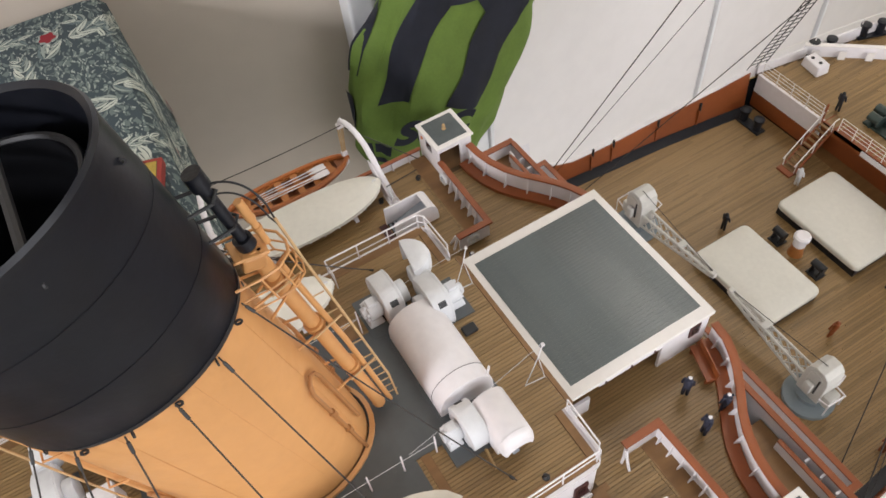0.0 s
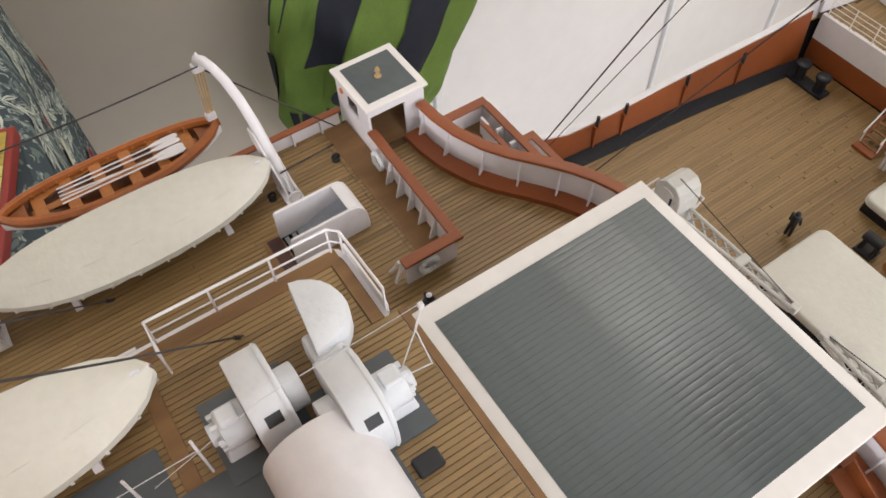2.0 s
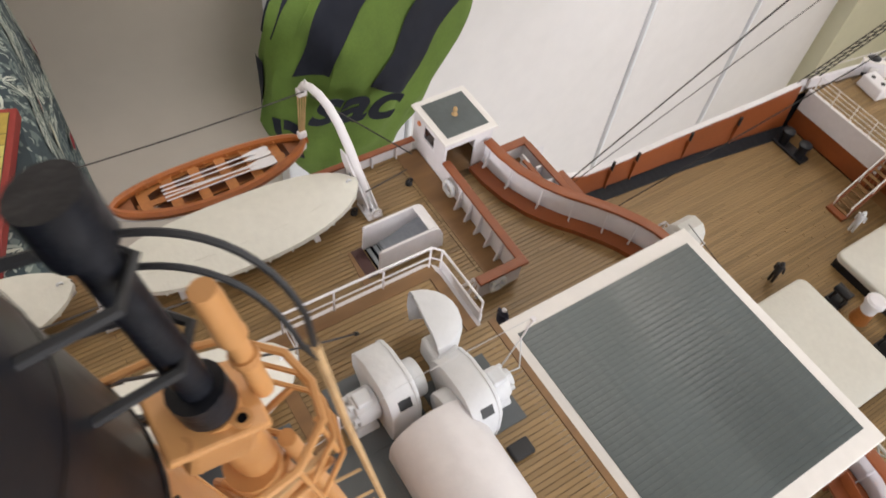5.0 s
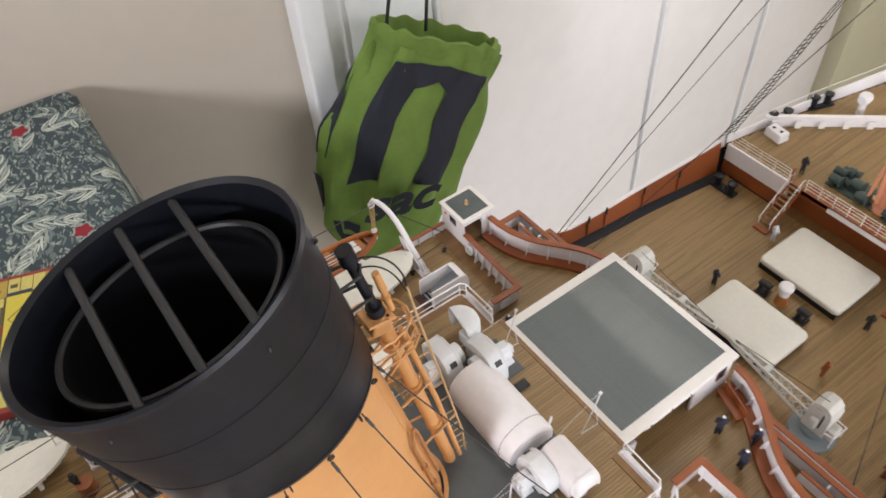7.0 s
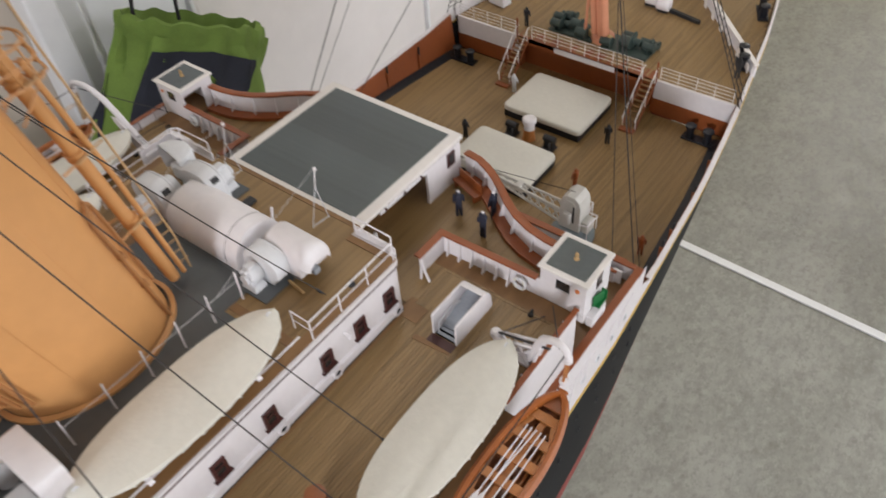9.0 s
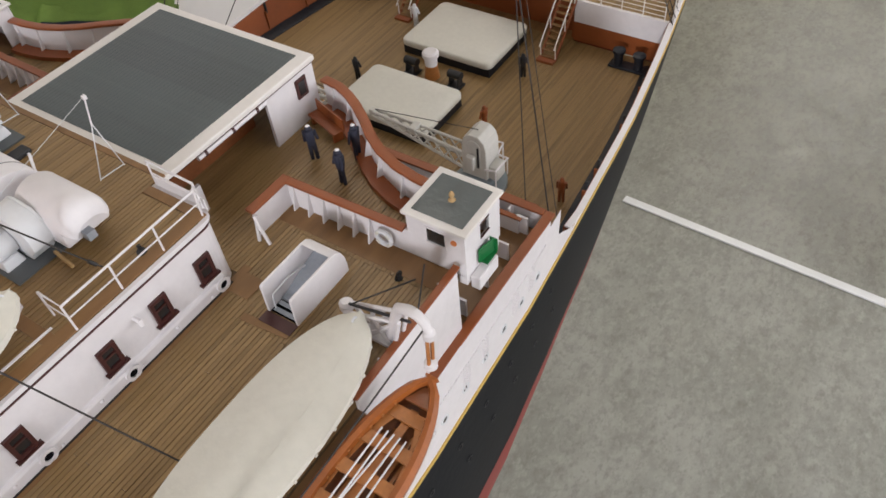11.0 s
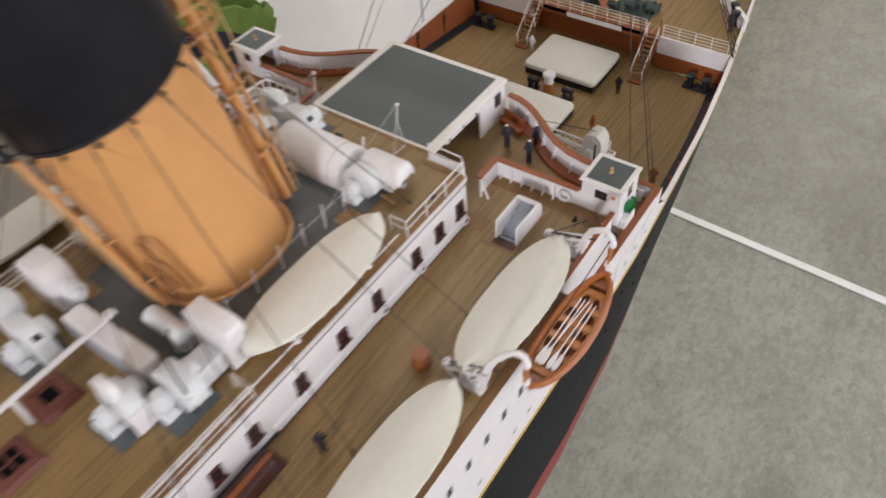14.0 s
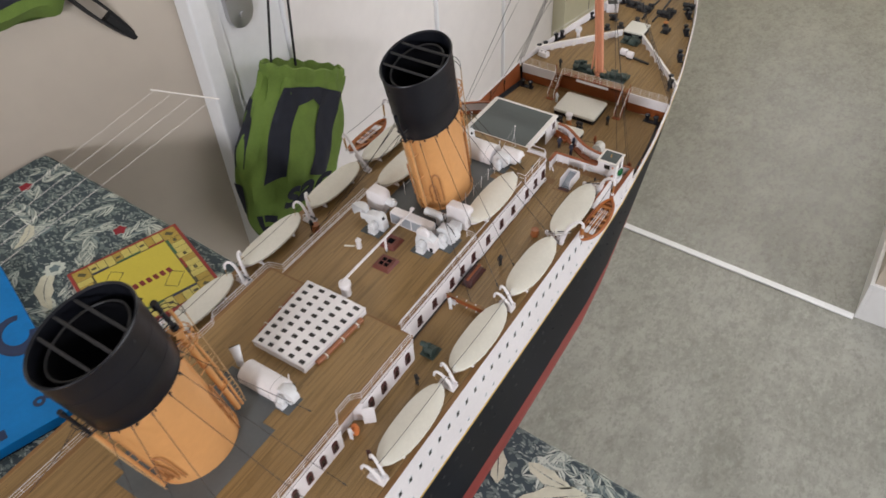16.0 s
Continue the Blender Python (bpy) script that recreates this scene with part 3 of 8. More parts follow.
def plank_parts(parent, x0, x1, y0, y1, z, width=0.172, pieces=2, gap=0.021, thick=0.06):
    """The same planks as objects of their own on shared meshes."""
    cache, n = {}, int(round((x1 - x0) / width))
    width = (x1 - x0) / n
    rnd = random.Random(3)
    for i in range(n):
        L = (y1 - y0) / pieces
        cuts = sorted({0.0, y1 - y0, *[L * (k + (0.25, 0.75, 0.5)[i % 3] - (0 if pieces > 1 else 1)) for k in range(pieces)]})
        cuts = [c for c in cuts if 0 <= c <= y1 - y0]
        for a, b in zip(cuts, cuts[1:]):
            ln = round(b - a, 4)
            if ln < 0.1:
                continue
            if ln not in cache:
                g = gap / 2
                w, l = width - gap, ln - gap
                me = Mesh().add([(g, g, 0), (g + w, g, 0), (g + w, g + l, 0), (g, g + l, 0), (g, g, -thick), (g + w, g, -thick), (g + w, g + l, -thick), (g, g + l, -thick)], [(0, 1, 2, 3), (0, 4, 5, 1), (1, 5, 6, 2), (2, 6, 7, 3), (3, 7, 4, 0)])
                cache[ln] = data_of("plank", me, DECKPIECE)
            ob = new("plank", cache[ln])
            ob.parent = parent
            ob.matrix_basis = pose((x0 + i * width) * S, (y0 + a) * S, (z + rnd.uniform(-0.006, 0.006)) * S)


def plank_pieces(parent, me, most=300):
    """The planks of one planking as objects: the aftermost ones singly, the rest joined."""
    n = len(me.v) // 8
    order = sorted(range(n), key=lambda i: me.v[8 * i][1])
    rest = Mesh()
    faces = [(0, 1, 2, 3), (0, 4, 5, 1), (1, 5, 6, 2), (2, 6, 7, 3), (3, 7, 4, 0)]
    for c, i in enumerate(order):
        v = me.v[8 * i:8 * i + 8]
        if c < most:
            part("plank", Mesh().add(v, faces), DECKPIECE, parent)
        else:
            rest.add(v, faces)
    if rest.v:
        tagged(part("planking", rest, DECK, parent), kind="stuff")


BOAT_Z, WELL_Z, FC_Z, ROOF_Z = 0.5, -8.2, -5.35, 3.35
# the curved bridge front, from the wheelhouse to the wing cabs
FRONT = [(0, 0.45), (4.4, 0.3), (5.3, 0.18), (6.0, -0.1), (6.7, -0.5), (7.5, -1.08), (8.3, -1.72), (9.1, -2.22), (10.1, -2.62), (11.1, -2.82), (12.0, -2.88), (14.4, -2.9)]
front_y = lambda x: lerp(FRONT, abs(x))
HX, HX2, HY, HY2 = 7.3, 8.9, -8.5, -38.2  # the deckhouse's half-breadths, front and step

boat_deck = thing("boat_deck", (0, 0, 0), label="planked teak boat deck with dark caulking", category="deck", kind="structure")
outline = [(14.05, -150), (14.05, -4.9), *[(x, y) for x, y in reversed(FRONT[:-2])], *[(-x, y) for x, y in FRONT[1:-2]], (-14.05, -4.9), (-14.05, -150)]
part("caulking", Mesh().prism(outline, BOAT_Z - 0.32, BOAT_Z - 0.035), CAULK, boat_deck)
PB = planking(-13.35, 13.35, lambda x: -84, lambda x: (front_y(x) - 0.1) if abs(x) < 11.9 else -5.05, BOAT_Z, skip=((-HX, HX, -84, HY), (7.65, 13.35, -22, -6), (-13.35, -7.65, -22, -6)))
tagged(part("planking", PB, DECK, boat_deck), kind="stuff")
for s in (1, -1):
    tagged(part("planking", planking(min(s * 13.35, s * 14.04), max(s * 13.35, s * 14.04), lambda x: -84, lambda x: -5.05, BOAT_Z), DECK, boat_deck), kind="stuff")
    part("waterway", Mesh().span((s * 14.05, -150, BOAT_Z - 0.4), (s * 14.5, -10.6, BOAT_Z - 0.14)), MARGIN, boat_deck)
    part("margin_plank", Mesh().span((s * 7.3, -38, BOAT_Z - 0.2), (s * 7.65, HY + 0.4, BOAT_Z + 0.012)), MARGIN, boat_deck)

# A deck forward, stepped in plan under the bridge
a_deck = thing("a_deck_front", (0, 0, 0), label="stepped white superstructure front below the bridge with brown capping", category="superstructure", kind="structure")
for s in (1, -1):
    part("side_deck", Mesh().prism([(s * 14.2, -10.5), (s * 14.2, 1.3), (s * 8, 1.3), (s * 8, -10.5)], -3.35, -3.25), MARGIN, a_deck, "brown side deck")
    part("bulwark", Mesh().wall([(s * 14.2, -10.4), (s * 14.2, 1.45)], -3.3, -2.3, 0.16), WHITE, a_deck)
    part("bulwark", Mesh().wall([(s * 14.2, 1.45), (0, 1.45)], -3.3, -2.3, 0.16), WHITE, a_deck)
    part("capping", Mesh().wall([(s * 14.26, -10.4), (s * 14.22, 1.6)], -2.34, -2.22, 0.42), BROWN, a_deck, "red-brown capping rail", bevel=0.03)
    part("capping", Mesh().wall([(s * 14.0, 1.45), (0, 1.45)], -2.31, -2.19, 0.34), BROWN, a_deck, bevel=0.03)
    part("inner_bulwark", Mesh().wall([(s * 13.2, 0.8), (s * 9.4, 0.8)], -3.3, -2.45, 0.12), WHITE, a_deck)
    part("capping", Mesh().wall([(s * 13.3, 0.8), (s * 9.4, 0.8)], -2.45, -2.35, 0.24), BROWN, a_deck, bevel=0.02)
    part("lower_bulwark", Mesh().wall([(s * 12.7, 1.5), (s * 12.7, 3.05), (0, 3.05)], -4.9, -4.0, 0.14), WHITE, a_deck)
    part("capping", Mesh().wall([(s * 12.7, 1.53), (s * 12.7, 3.2)], -4.0, -3.9, 0.34), BROWN, a_deck, bevel=0.02)
    part("capping", Mesh().wall([(s * 12.87, 3.05), (0, 3.05)], -4.01, -3.91, 0.34), BROWN, a_deck, bevel=0.02)
    for k in range(5):
        part("stanchion", Mesh().box((s * 13.3, 0.9 - 1.6 * k, -2.8), (0.5, 0.1, 0.95)), WHITE, a_deck)
    for k in range(3):
        part("stanchion", Mesh().box((s * (12.6 - 0.9 * k), 1.2, -2.8), (0.1, 0.4, 0.95)), WHITE, a_deck)
part("deck_piece", Mesh().prism([(-12.6, 1.5), (12.6, 1.5), (12.6, 3.0), (-12.6, 3.0)], -5.0, -4.9), MARGIN, a_deck)
part("front_wall", Mesh().span((-12.7, 3.0, WELL_Z), (12.7, 3.12, -4.9)), WHITE, a_deck)
part("front_wall", Mesh().span((-13.6, 1.4, WELL_Z), (13.6, 1.54, -3.3)), WHITE, a_deck)
part("deckhouse_side", Mesh().span((-12.2, -10.5, -3.3), (12.2, -3.5, BOAT_Z - 0.34)), WHITE, a_deck)

# well deck
well_deck = thing("well_deck", (0, 0, 0), label="planked teak forward well deck", category="deck", kind="structure")
edge_in = lambda y: side(y, WELL_Z) - 0.55
wy = [3.1, 6, 9, 12, 15, 18, 21.3]
part("caulking", Mesh().prism([(edge_in(y) + 0.3, y) for y in wy] + [(-edge_in(y) - 0.3, y) for y in reversed(wy)], WELL_Z - 0.3, WELL_Z - 0.035), CAULK, well_deck)


def y_end(x):
    """Where the well deck's narrowing side cuts a plank at x."""
    ys = [3.1 + 0.3 * i for i in range(62)]
    ok = [y for y in ys if edge_in(y) > abs(x)]
    return max(ok) if ok else 3.1


WELL_PLANKS = planking(-13.1, 13.1, lambda x: 3.2, lambda x: min(21.3, y_end(x)), WELL_Z)
well_side = thing("well_bulwark", (0, 0, 0), label="well deck bulwark, red-brown inside with a dark waterway", category="bulwark", kind="structure")
for s in (1, -1):
    ww = [4.4, 6, 8, 10, 12, 14, 16, 18, 20.7]
    inner = Mesh()
    inner.loft([[(s * (side(y, z) - d), y, z) for z, d in ((WELL_Z, 0.1), (lerp(TOPZ, y), 0.05), (lerp(TOPZ, y), 0.3), (WELL_Z, 0.3))] for y in ww], caps=True)
    part("inner_plating", inner, BROWN, well_side)
    cap = Mesh()
    cap.loft([[(s * (side(y, lerp(TOPZ, y)) + d), y, lerp(TOPZ, y) + h) for d, h in ((-0.24, 0), (0.06, 0), (0.06, 0.1), (-0.24, 0.1))] for y in ww], caps=True)
    part("capping", cap, WHITE, well_side, "white capping rail")
    way = Mesh()
    way.loft([[(s * (side(y, WELL_Z) - d), y, WELL_Z + h) for d, h in ((0.3, 0), (0.3, 0.3), (0.98, 0.05), (0.98, 0))] for y in ww], caps=True)
    part("waterway", way, BLACK, well_side, "black waterway")
    for y in (7.5, 9.2, 13, 16.5):
        part("stay", Mesh().box((s * (side(y, -7.4) - 0.36), y, -7.3), (0.18, 0.1, 1.5)), BROWN, well_side)
        part("stay_pin", Mesh().rod((s * (side(y, -7.4) - 0.3), y + 0.15, -6.75), (s * (side(y, -7.4) - 0.3), y + 0.15, -6.0), 0.09, n=6), IRON, well_side)

# forecastle
fc = thing("forecastle_deck", (0, 0, 0), label="planked teak forecastle deck inside a white bulwark", category="deck", kind="structure")
fc_in = lambda y: max(side(y, FC_Z) - 0.2, 0.05)
fy = [21.4, 25, 30, 35, 40, 45, 50, 54, 58, 61, 63.4]
part("caulking", Mesh().prism([(fc_in(y) + 0.1, y) for y in fy] + [(-fc_in(y) - 0.1, y) for y in reversed(fy)], FC_Z - 0.35, FC_Z - 0.035), CAULK, fc)


def fc_end(x):
    ok = [y for y in (21.4 + 0.4 * i for i in range(106)) if fc_in(y) > abs(x)]
    return max(ok) if ok else 21.4


FC_PLANKS = planking(-12.2, 12.2, lambda x: 21.55, fc_end, FC_Z, width=0.2)
for s in (1, -1):
    rim = Mesh()
    rim.loft([[(s * (side(y, z) - d), y, z) for z, d in ((FC_Z - 0.2, 0.02), (lerp(TOPZ, y), 0.0), (lerp(TOPZ, y), 0.16), (FC_Z - 0.2, 0.2))] for y in fy], caps=True)
    part("rim_plating", rim, WHITE, fc)
bulk = thing("forecastle_bulkhead", (0, 21.4, WELL_Z), label="forecastle bulkhead, white above and red-brown below", category="bulkhead", kind="structure")
hb = side(21.4, -7) - 0.2
for a, b in ((-hb, -5.9), (5.9, hb)):
    part("lower_plating", Mesh().span((a, 0, 0), (b, 0.2, 1.35)), BROWN, bulk)
    part("upper_plating", Mesh().span((a, -0.03, 1.35), (b, 0.2, 2.85)), WHITE, bulk)
part("recess_floor", Mesh().span((-5.9, -0.1, -0.2), (5.9, 1.1, 0)), MARGIN, bulk)
for a in (-5.9, 5.7):
    part("recess_side", Mesh().span((a, 0.2, 0), (a + 0.2, 0.9, 2.2)), BROWN, bulk)
part("recess_plating", Mesh().span((-5.9, 0.9, 0), (5.9, 1.1, 2.2)), BROWN, bulk)
part("recess_top", Mesh().span((-5.9, 0, 2.2), (5.9, 1.1, 2.85)), BROWN, bulk)
part("recess_board", Mesh().span((-2.6, -0.06, 2.35), (2.6, 0, 2.75)), WHITE, bulk)


# ---- rails ----
def rail(name, line, height, bars, post_step, label, r=0.035, parent=None, material=None):
    """A handrail along points at deck level: posts and bars."""
    ob = parent or thing(name, (0, 0, 0), label=label, category="railing", group="deck railings")
    pts = [Vector(p) for p in line]
    for k in range(bars):
        h = height * (k + 1) / bars
        part("bar", Mesh().tube([p + Vector((0, 0, h)) for p in pts], r * (1.2 if k == bars - 1 else 0.8), n=5), material or WHITE, ob)
    for a, b in zip(pts, pts[1:]):
        n = max(1, round((b - a).length / post_step))
        for i in range(n + (1 if b == pts[-1] else 0)):
            p = a.lerp(b, i / n)
            part("post", Mesh().rod(p, p + Vector((0, 0, height)), r, n=5), material or WHITE, ob)
    return ob


# ---- wheelhouse ----
wheelhouse = thing("wheelhouse", (0, 0, BOAT_Z), label="white wheelhouse with an open bridge under a grey-green roof", category="wheelhouse")
RZ = 3.2 - BOAT_Z
roof = part("roof", Mesh().span((-4.42, -7.95, RZ - 0.24), (4.42, 0.05, RZ)), OFFWHITE, wheelhouse, "cream roof edge", bevel=0.04)
part("trim_line", Mesh().span((-4.36, -7.89, RZ - 0.31), (4.36, -0.01, RZ - 0.24)), DARKRED, roof, "thin dark red line under the roof")
strip_n = 42
strip_w = 7.72 / strip_n
strip_me = Mesh().loft([[(x * strip_w, y, z) for x, z in ((-0.5, 0.003), (-0.46, 0.011), (-0.2, 0.0135), (0.2, 0.0135), (0.46, 0.011), (0.5, 0.003))] for y in (-3.6, 3.6)], caps=True)
strip_data = data_of("roof_strip", strip_me, LINO)
for i in range(strip_n):
    ob = new("roof_strip", strip_data)
    ob.parent = roof
    ob.matrix_basis = pose((-3.86 + strip_w * (i + 0.5)) * S, -3.95 * S, (RZ + 0.012) * S)
part("roof_bed", Mesh().span((-3.86, -7.55, RZ), (3.86, -0.35, RZ + 0.012)), LINO, roof)
for s in (1, -1):
    w = part("side_wall", Mesh().span((s * 4.12, -2.75, 0), (s * 4.26, 0.0, RZ - 0.3)), WHITE, wheelhouse)
    win = part("window_frame", Mesh().span((s * 4.26, -1.15, 1.25), (s * 4.33, -0.55, 2.1)), DARKRED, w, "dark red window frame")
    part("pane", Mesh().span((s * 4.33, -1.03, 1.38), (s * 4.345, -0.67, 1.98)), GLASS, win)
    part("side_wall", Mesh().span((s * 4.12, -7.9, 0), (s * 4.26, -6.7, 1.25)), WHITE, wheelhouse)
    part("canvas_roll", Mesh().rod((s * 4.3, -6.4, RZ - 0.42), (s * 4.3, -2.8, RZ - 0.42), 0.11, n=8), WHITE, wheelhouse, "rolled white canvas screen", smooth=True)
    for y in (-4.7, -3.4, -6.1):
        part("tie", Mesh().ring((s * 4.3, y, RZ - 0.42), 0.11, 0.15, 0.1, n=10, axis="y"), DARKRED, wheelhouse)
part("front_wall", Mesh().span((-4.12, -0.14, 0), (4.12, 0.0, 1.3)), WHITE, wheelhouse)
part("inner_house", Mesh().span((-2.5, -7.6, 0), (2.5, -2.2, RZ - 0.25)), MAHOG, wheelhouse, "dark wooden inner wheelhouse")

# bridge front bulwark with brown cap, skirt and white ribs
bridge = thing("bridge_bulwark", (0, 0, 0), label="curved white bridge bulwark with a red-brown cap and white ribs", category="bulwark", kind="structure")
for s in (1, -1):
    fl = [(s * x, y) for x, y in FRONT[1:-1]]
    fine = []
    for a, b in zip(fl, fl[1:]):
        fine += [(a[0] + (b[0] - a[0]) * k / 3, a[1] + (b[1] - a[1]) * k / 3) for k in range(3)]
    fine.append(fl[-1])
    part("plating", Mesh().wall(fine, BOAT_Z - 0.1, 1.82, 0.1), WHITE, bridge, smooth=True)
    part("capping", Mesh().wall(fine, 1.82, 1.95, 0.4), BROWN, bridge, "red-brown capping rail", smooth=True, bevel=0.03)
    skirt = [(x, y - 0.42) for x, y in fine]
    part("step", Mesh().wall(skirt, BOAT_Z, BOAT_Z + 0.22, 0.62), BROWN, bridge, "red-brown step along the bulwark", smooth=True)
    for k in range(2, len(fine), 4):
        x, y = fine[k]
        a, b = Vector(fine[max(k - 1, 0)]), Vector(fine[min(k + 1, len(fine) - 1)])
        d = (b - a).normalized()
        nrm = Vector((d.y, -d.x)) * s
        p, q = Vector((x, y)), Vector((x, y)) + nrm * 0.32
        rib = Mesh()
        w = d * 0.03
        tri = [(p.x, p.y, BOAT_Z + 0.2), (q.x, q.y, BOAT_Z + 0.2), (p.x + nrm.x * 0.06, p.y + nrm.y * 0.06, 1.82), (p.x, p.y, 1.82)]
        rib.loft([[(u[0] - w.x, u[1] - w.y, u[2]) for u in tri], [(u[0] + w.x, u[1] + w.y, u[2]) for u in tri]], caps=True)
        part("rib", rib, WHITE, bridge)
    # after bulwark of the wing
    part("plating", Mesh().wall([(s * 12.3, -4.8), (s * 6.75, -4.95)], BOAT_Z - 0.1, 1.62, 0.1), WHITE, bridge)
    part("capping", Mesh().wall([(s * 11.95, -4.85), (s * 6.55, -4.95)], 1.62, 1.74, 0.34), BROWN, bridge, bevel=0.03)
    part("plating", Mesh().wall([(s * 6.8, -4.95), (s * 6.8, -6.75)], BOAT_Z - 0.1, 1.62, 0.1), WHITE, bridge)
    part("capping", Mesh().wall([(s * 6.75, -4.78), (s * 6.75, -6.85)], 1.63, 1.75, 0.38), BROWN, bridge, bevel=0.03)
    for k in range(6):
        x = 10.55 - 0.68 * k
        rib = Mesh()
        tri = [(0, -4.95, BOAT_Z), (0, -5.25, BOAT_Z), (0, -5.0, 1.62), (0, -4.95, 1.62)]
        rib.loft([[(s * x - 0.03, u[1], u[2]) for u in tri], [(s * x + 0.03, u[1], u[2]) for u in tri]], caps=True)
        part("rib", rib, WHITE, bridge)
    part("end_brace", Mesh().tube([(s * 6.95, -6.85, 1.6), (s * 7.15, -6.9, 1.1), (s * 7.45, -6.95, BOAT_Z)], 0.07, n=6), WHITE, bridge)
    part("end_brace", Mesh().tube([(s * 6.9, -6.75, 1.5), (s * 7.0, -7.0, BOAT_Z)], 0.07, n=6), WHITE, bridge)
    part("margin", Mesh().span((s * 6.9, -5.85, BOAT_Z - 0.02), (s * 13.9, -4.87, BOAT_Z + 0.015)), MARGIN, bridge)


def life_ring(at, axis="y"):
    r = thing("life_ring", at, label="white life ring hung on the bulwark", category="life ring", group="life rings")
    rings = []
    for i in range(17):
        k = 2 * math.pi * i / 16
        row = []
        for j in range(8):
            q = 2 * math.pi * j / 8
            rr = 0.3 + 0.085 * math.cos(q)
            p = (rr * math.cos(k), 0.085 * math.sin(q), rr * math.sin(k))
            row.append(p if axis == "y" else (p[1], p[0], p[2]))
        rings.append(row)
    part("float", Mesh().loft(rings), GREY, r, smooth=True)
    for a in (45, 135, 225, 315):
        c = (0.3 * math.cos(radians(a)), 0, 0.3 * math.sin(radians(a)))
        part("band", Mesh().box(c if axis == "y" else (0, c[0], c[2]), (0.1, 0.185, 0.185), ry=-a), CREAM, r)
    return r


for s in (1, -1):
    life_ring((s * 11.2, -5.12, 1.05))
    life_ring((s * 6.62, -6.0, 1.15), "x")


def wing_cab(s):
    c = thing("wing_cab", (s * 13.2, -3.75, BOAT_Z), label="white bridge wing cab with a grey-green roof", category="cab", group="bridge wing cabs")
    h = 2.62 - BOAT_Z
    r = part("roof", Mesh().span((-1.25, -1.22, h - 0.12), (1.25, 1.22, h)), OFFWHITE, c, "cream roof edge", bevel=0.03)
    part("roof_panel", Mesh().span((-0.98, -0.95, h), (0.98, 0.95, h + 0.025)), LINO, r, "grey-green roof sheet", bevel=0.01)
    part("roof_knob", Mesh().turned((0, 0, h + 0.02), ((0.14, 0), (0.1, 0.05), (0.05, 0.12), (0.1, 0.22), (0.07, 0.34), (0.02, 0.4)), n=10), HEMP, r, "small brass-coloured finial", smooth=True)
    t = 0.09
    for x0, x1, y0, y1 in ((-1.13, 1.13, -1.1, -1.1 + t), (-1.13, 1.13, 1.1 - t, 1.1)):
        if y0 > 0:
            me = Mesh().span((x0, y0, 0), (x1, y1, 1.25))
            me.span((x0, y0, 1.25), (-0.6, y1, h - 0.12)).span((0.6, y0, 1.25), (x1, y1, h - 0.12))
            part("wall", me, WHITE, c)
        else:
            me = Mesh().span((x0, y0, -0.4), (x1, y1, 1.05)).span((x0, y0, 1.7), (x1, y1, h - 0.12)).span((x0, y0, 1.05), (-0.35, y1, 1.7)).span((0.35, y0, 1.05), (x1, y1, 1.7))
            w = part("wall", me, WHITE, c)
            part("window_frame", Mesh().span((-0.42, y0 - 0.03, 0.98), (0.42, y0, 1.05)).span((-0.42, y0 - 0.03, 1.7), (0.42, y0, 1.77)), WHITE, w)
            part("pane", Mesh().span((-0.35, y0 + 0.03, 1.05), (0.35, y0 + 0.05, 1.7)), GLASS, w, "dark window pane")
    me = Mesh().span((s * 1.127, -1.01, -0.4), (s * 1.127 - s * t, 1.01, 1.0)).span((s * 1.127, -1.01, 1.7), (s * 1.127 - s * t, 1.01, h - 0.12)).span((s * 1.127, -1.01, 1.0), (s * 1.127 - s * t, -0.15, 1.7)).span((s * 1.127, 0.4, 1.0), (s * 1.127 - s * t, 1.01, 1.7))
    w = part("wall", me, WHITE, c)
    part("window_frame", Mesh().span((s * 1.1, -0.15, 1.0), (s * 1.15, 0.4, 1.06)).span((s * 1.1, -0.15, 1.64), (s * 1.15, 0.4, 1.7)), DARKRED, w)
    me = Mesh().span((-s * 1.1, 0.35, 0), (-s * 1.1 + s * t, 1.01, h - 0.5)).span((-s * 1.1, -1.01, h - 0.5), (-s * 1.1 + s * t, 1.01, h - 0.12))
    part("wall", me, WHITE, c)
    lamp = part("sidelight_box", Mesh().span((s * 1.13, -0.9, -0.7), (s * 1.5, 0.35, -0.1)), WHITE, c, bevel=0.05)
    board = part("light_screen", Mesh().box((s * 1.27, -0.05, 0.42), (0.08, 0.78, 0.64), rz=-12 * s), LAMPGREEN if s > 0 else DARKRED, c, "green sidelight board" if s > 0 else "red sidelight board", bevel=0.03)
    part("screen_flap", Mesh().box((s * 1.34, 0.32, 0.42), (0.3, 0.06, 0.6)), LAMPGREEN if s > 0 else DARKRED, board, bevel=0.02)
    part("screen_floor", Mesh().box((s * 1.36, -0.03, 0.12), (0.26, 0.66, 0.05)), LAMPGREEN if s > 0 else DARKRED, board, bevel=0.02)
    part("round_plate", Mesh().rod((s * 0.72, -1.1, 1.5), (s * 0.72, -1.15, 1.5), 0.11, n=14), ORANGE, c, "small round orange plate")
    part("step_plate", Mesh().span((-1.1, -1.1, -0.02), (1.1, 1.1, 0.02)), MARGIN, c)
    return c


wing_cab(1)
wing_cab(-1)

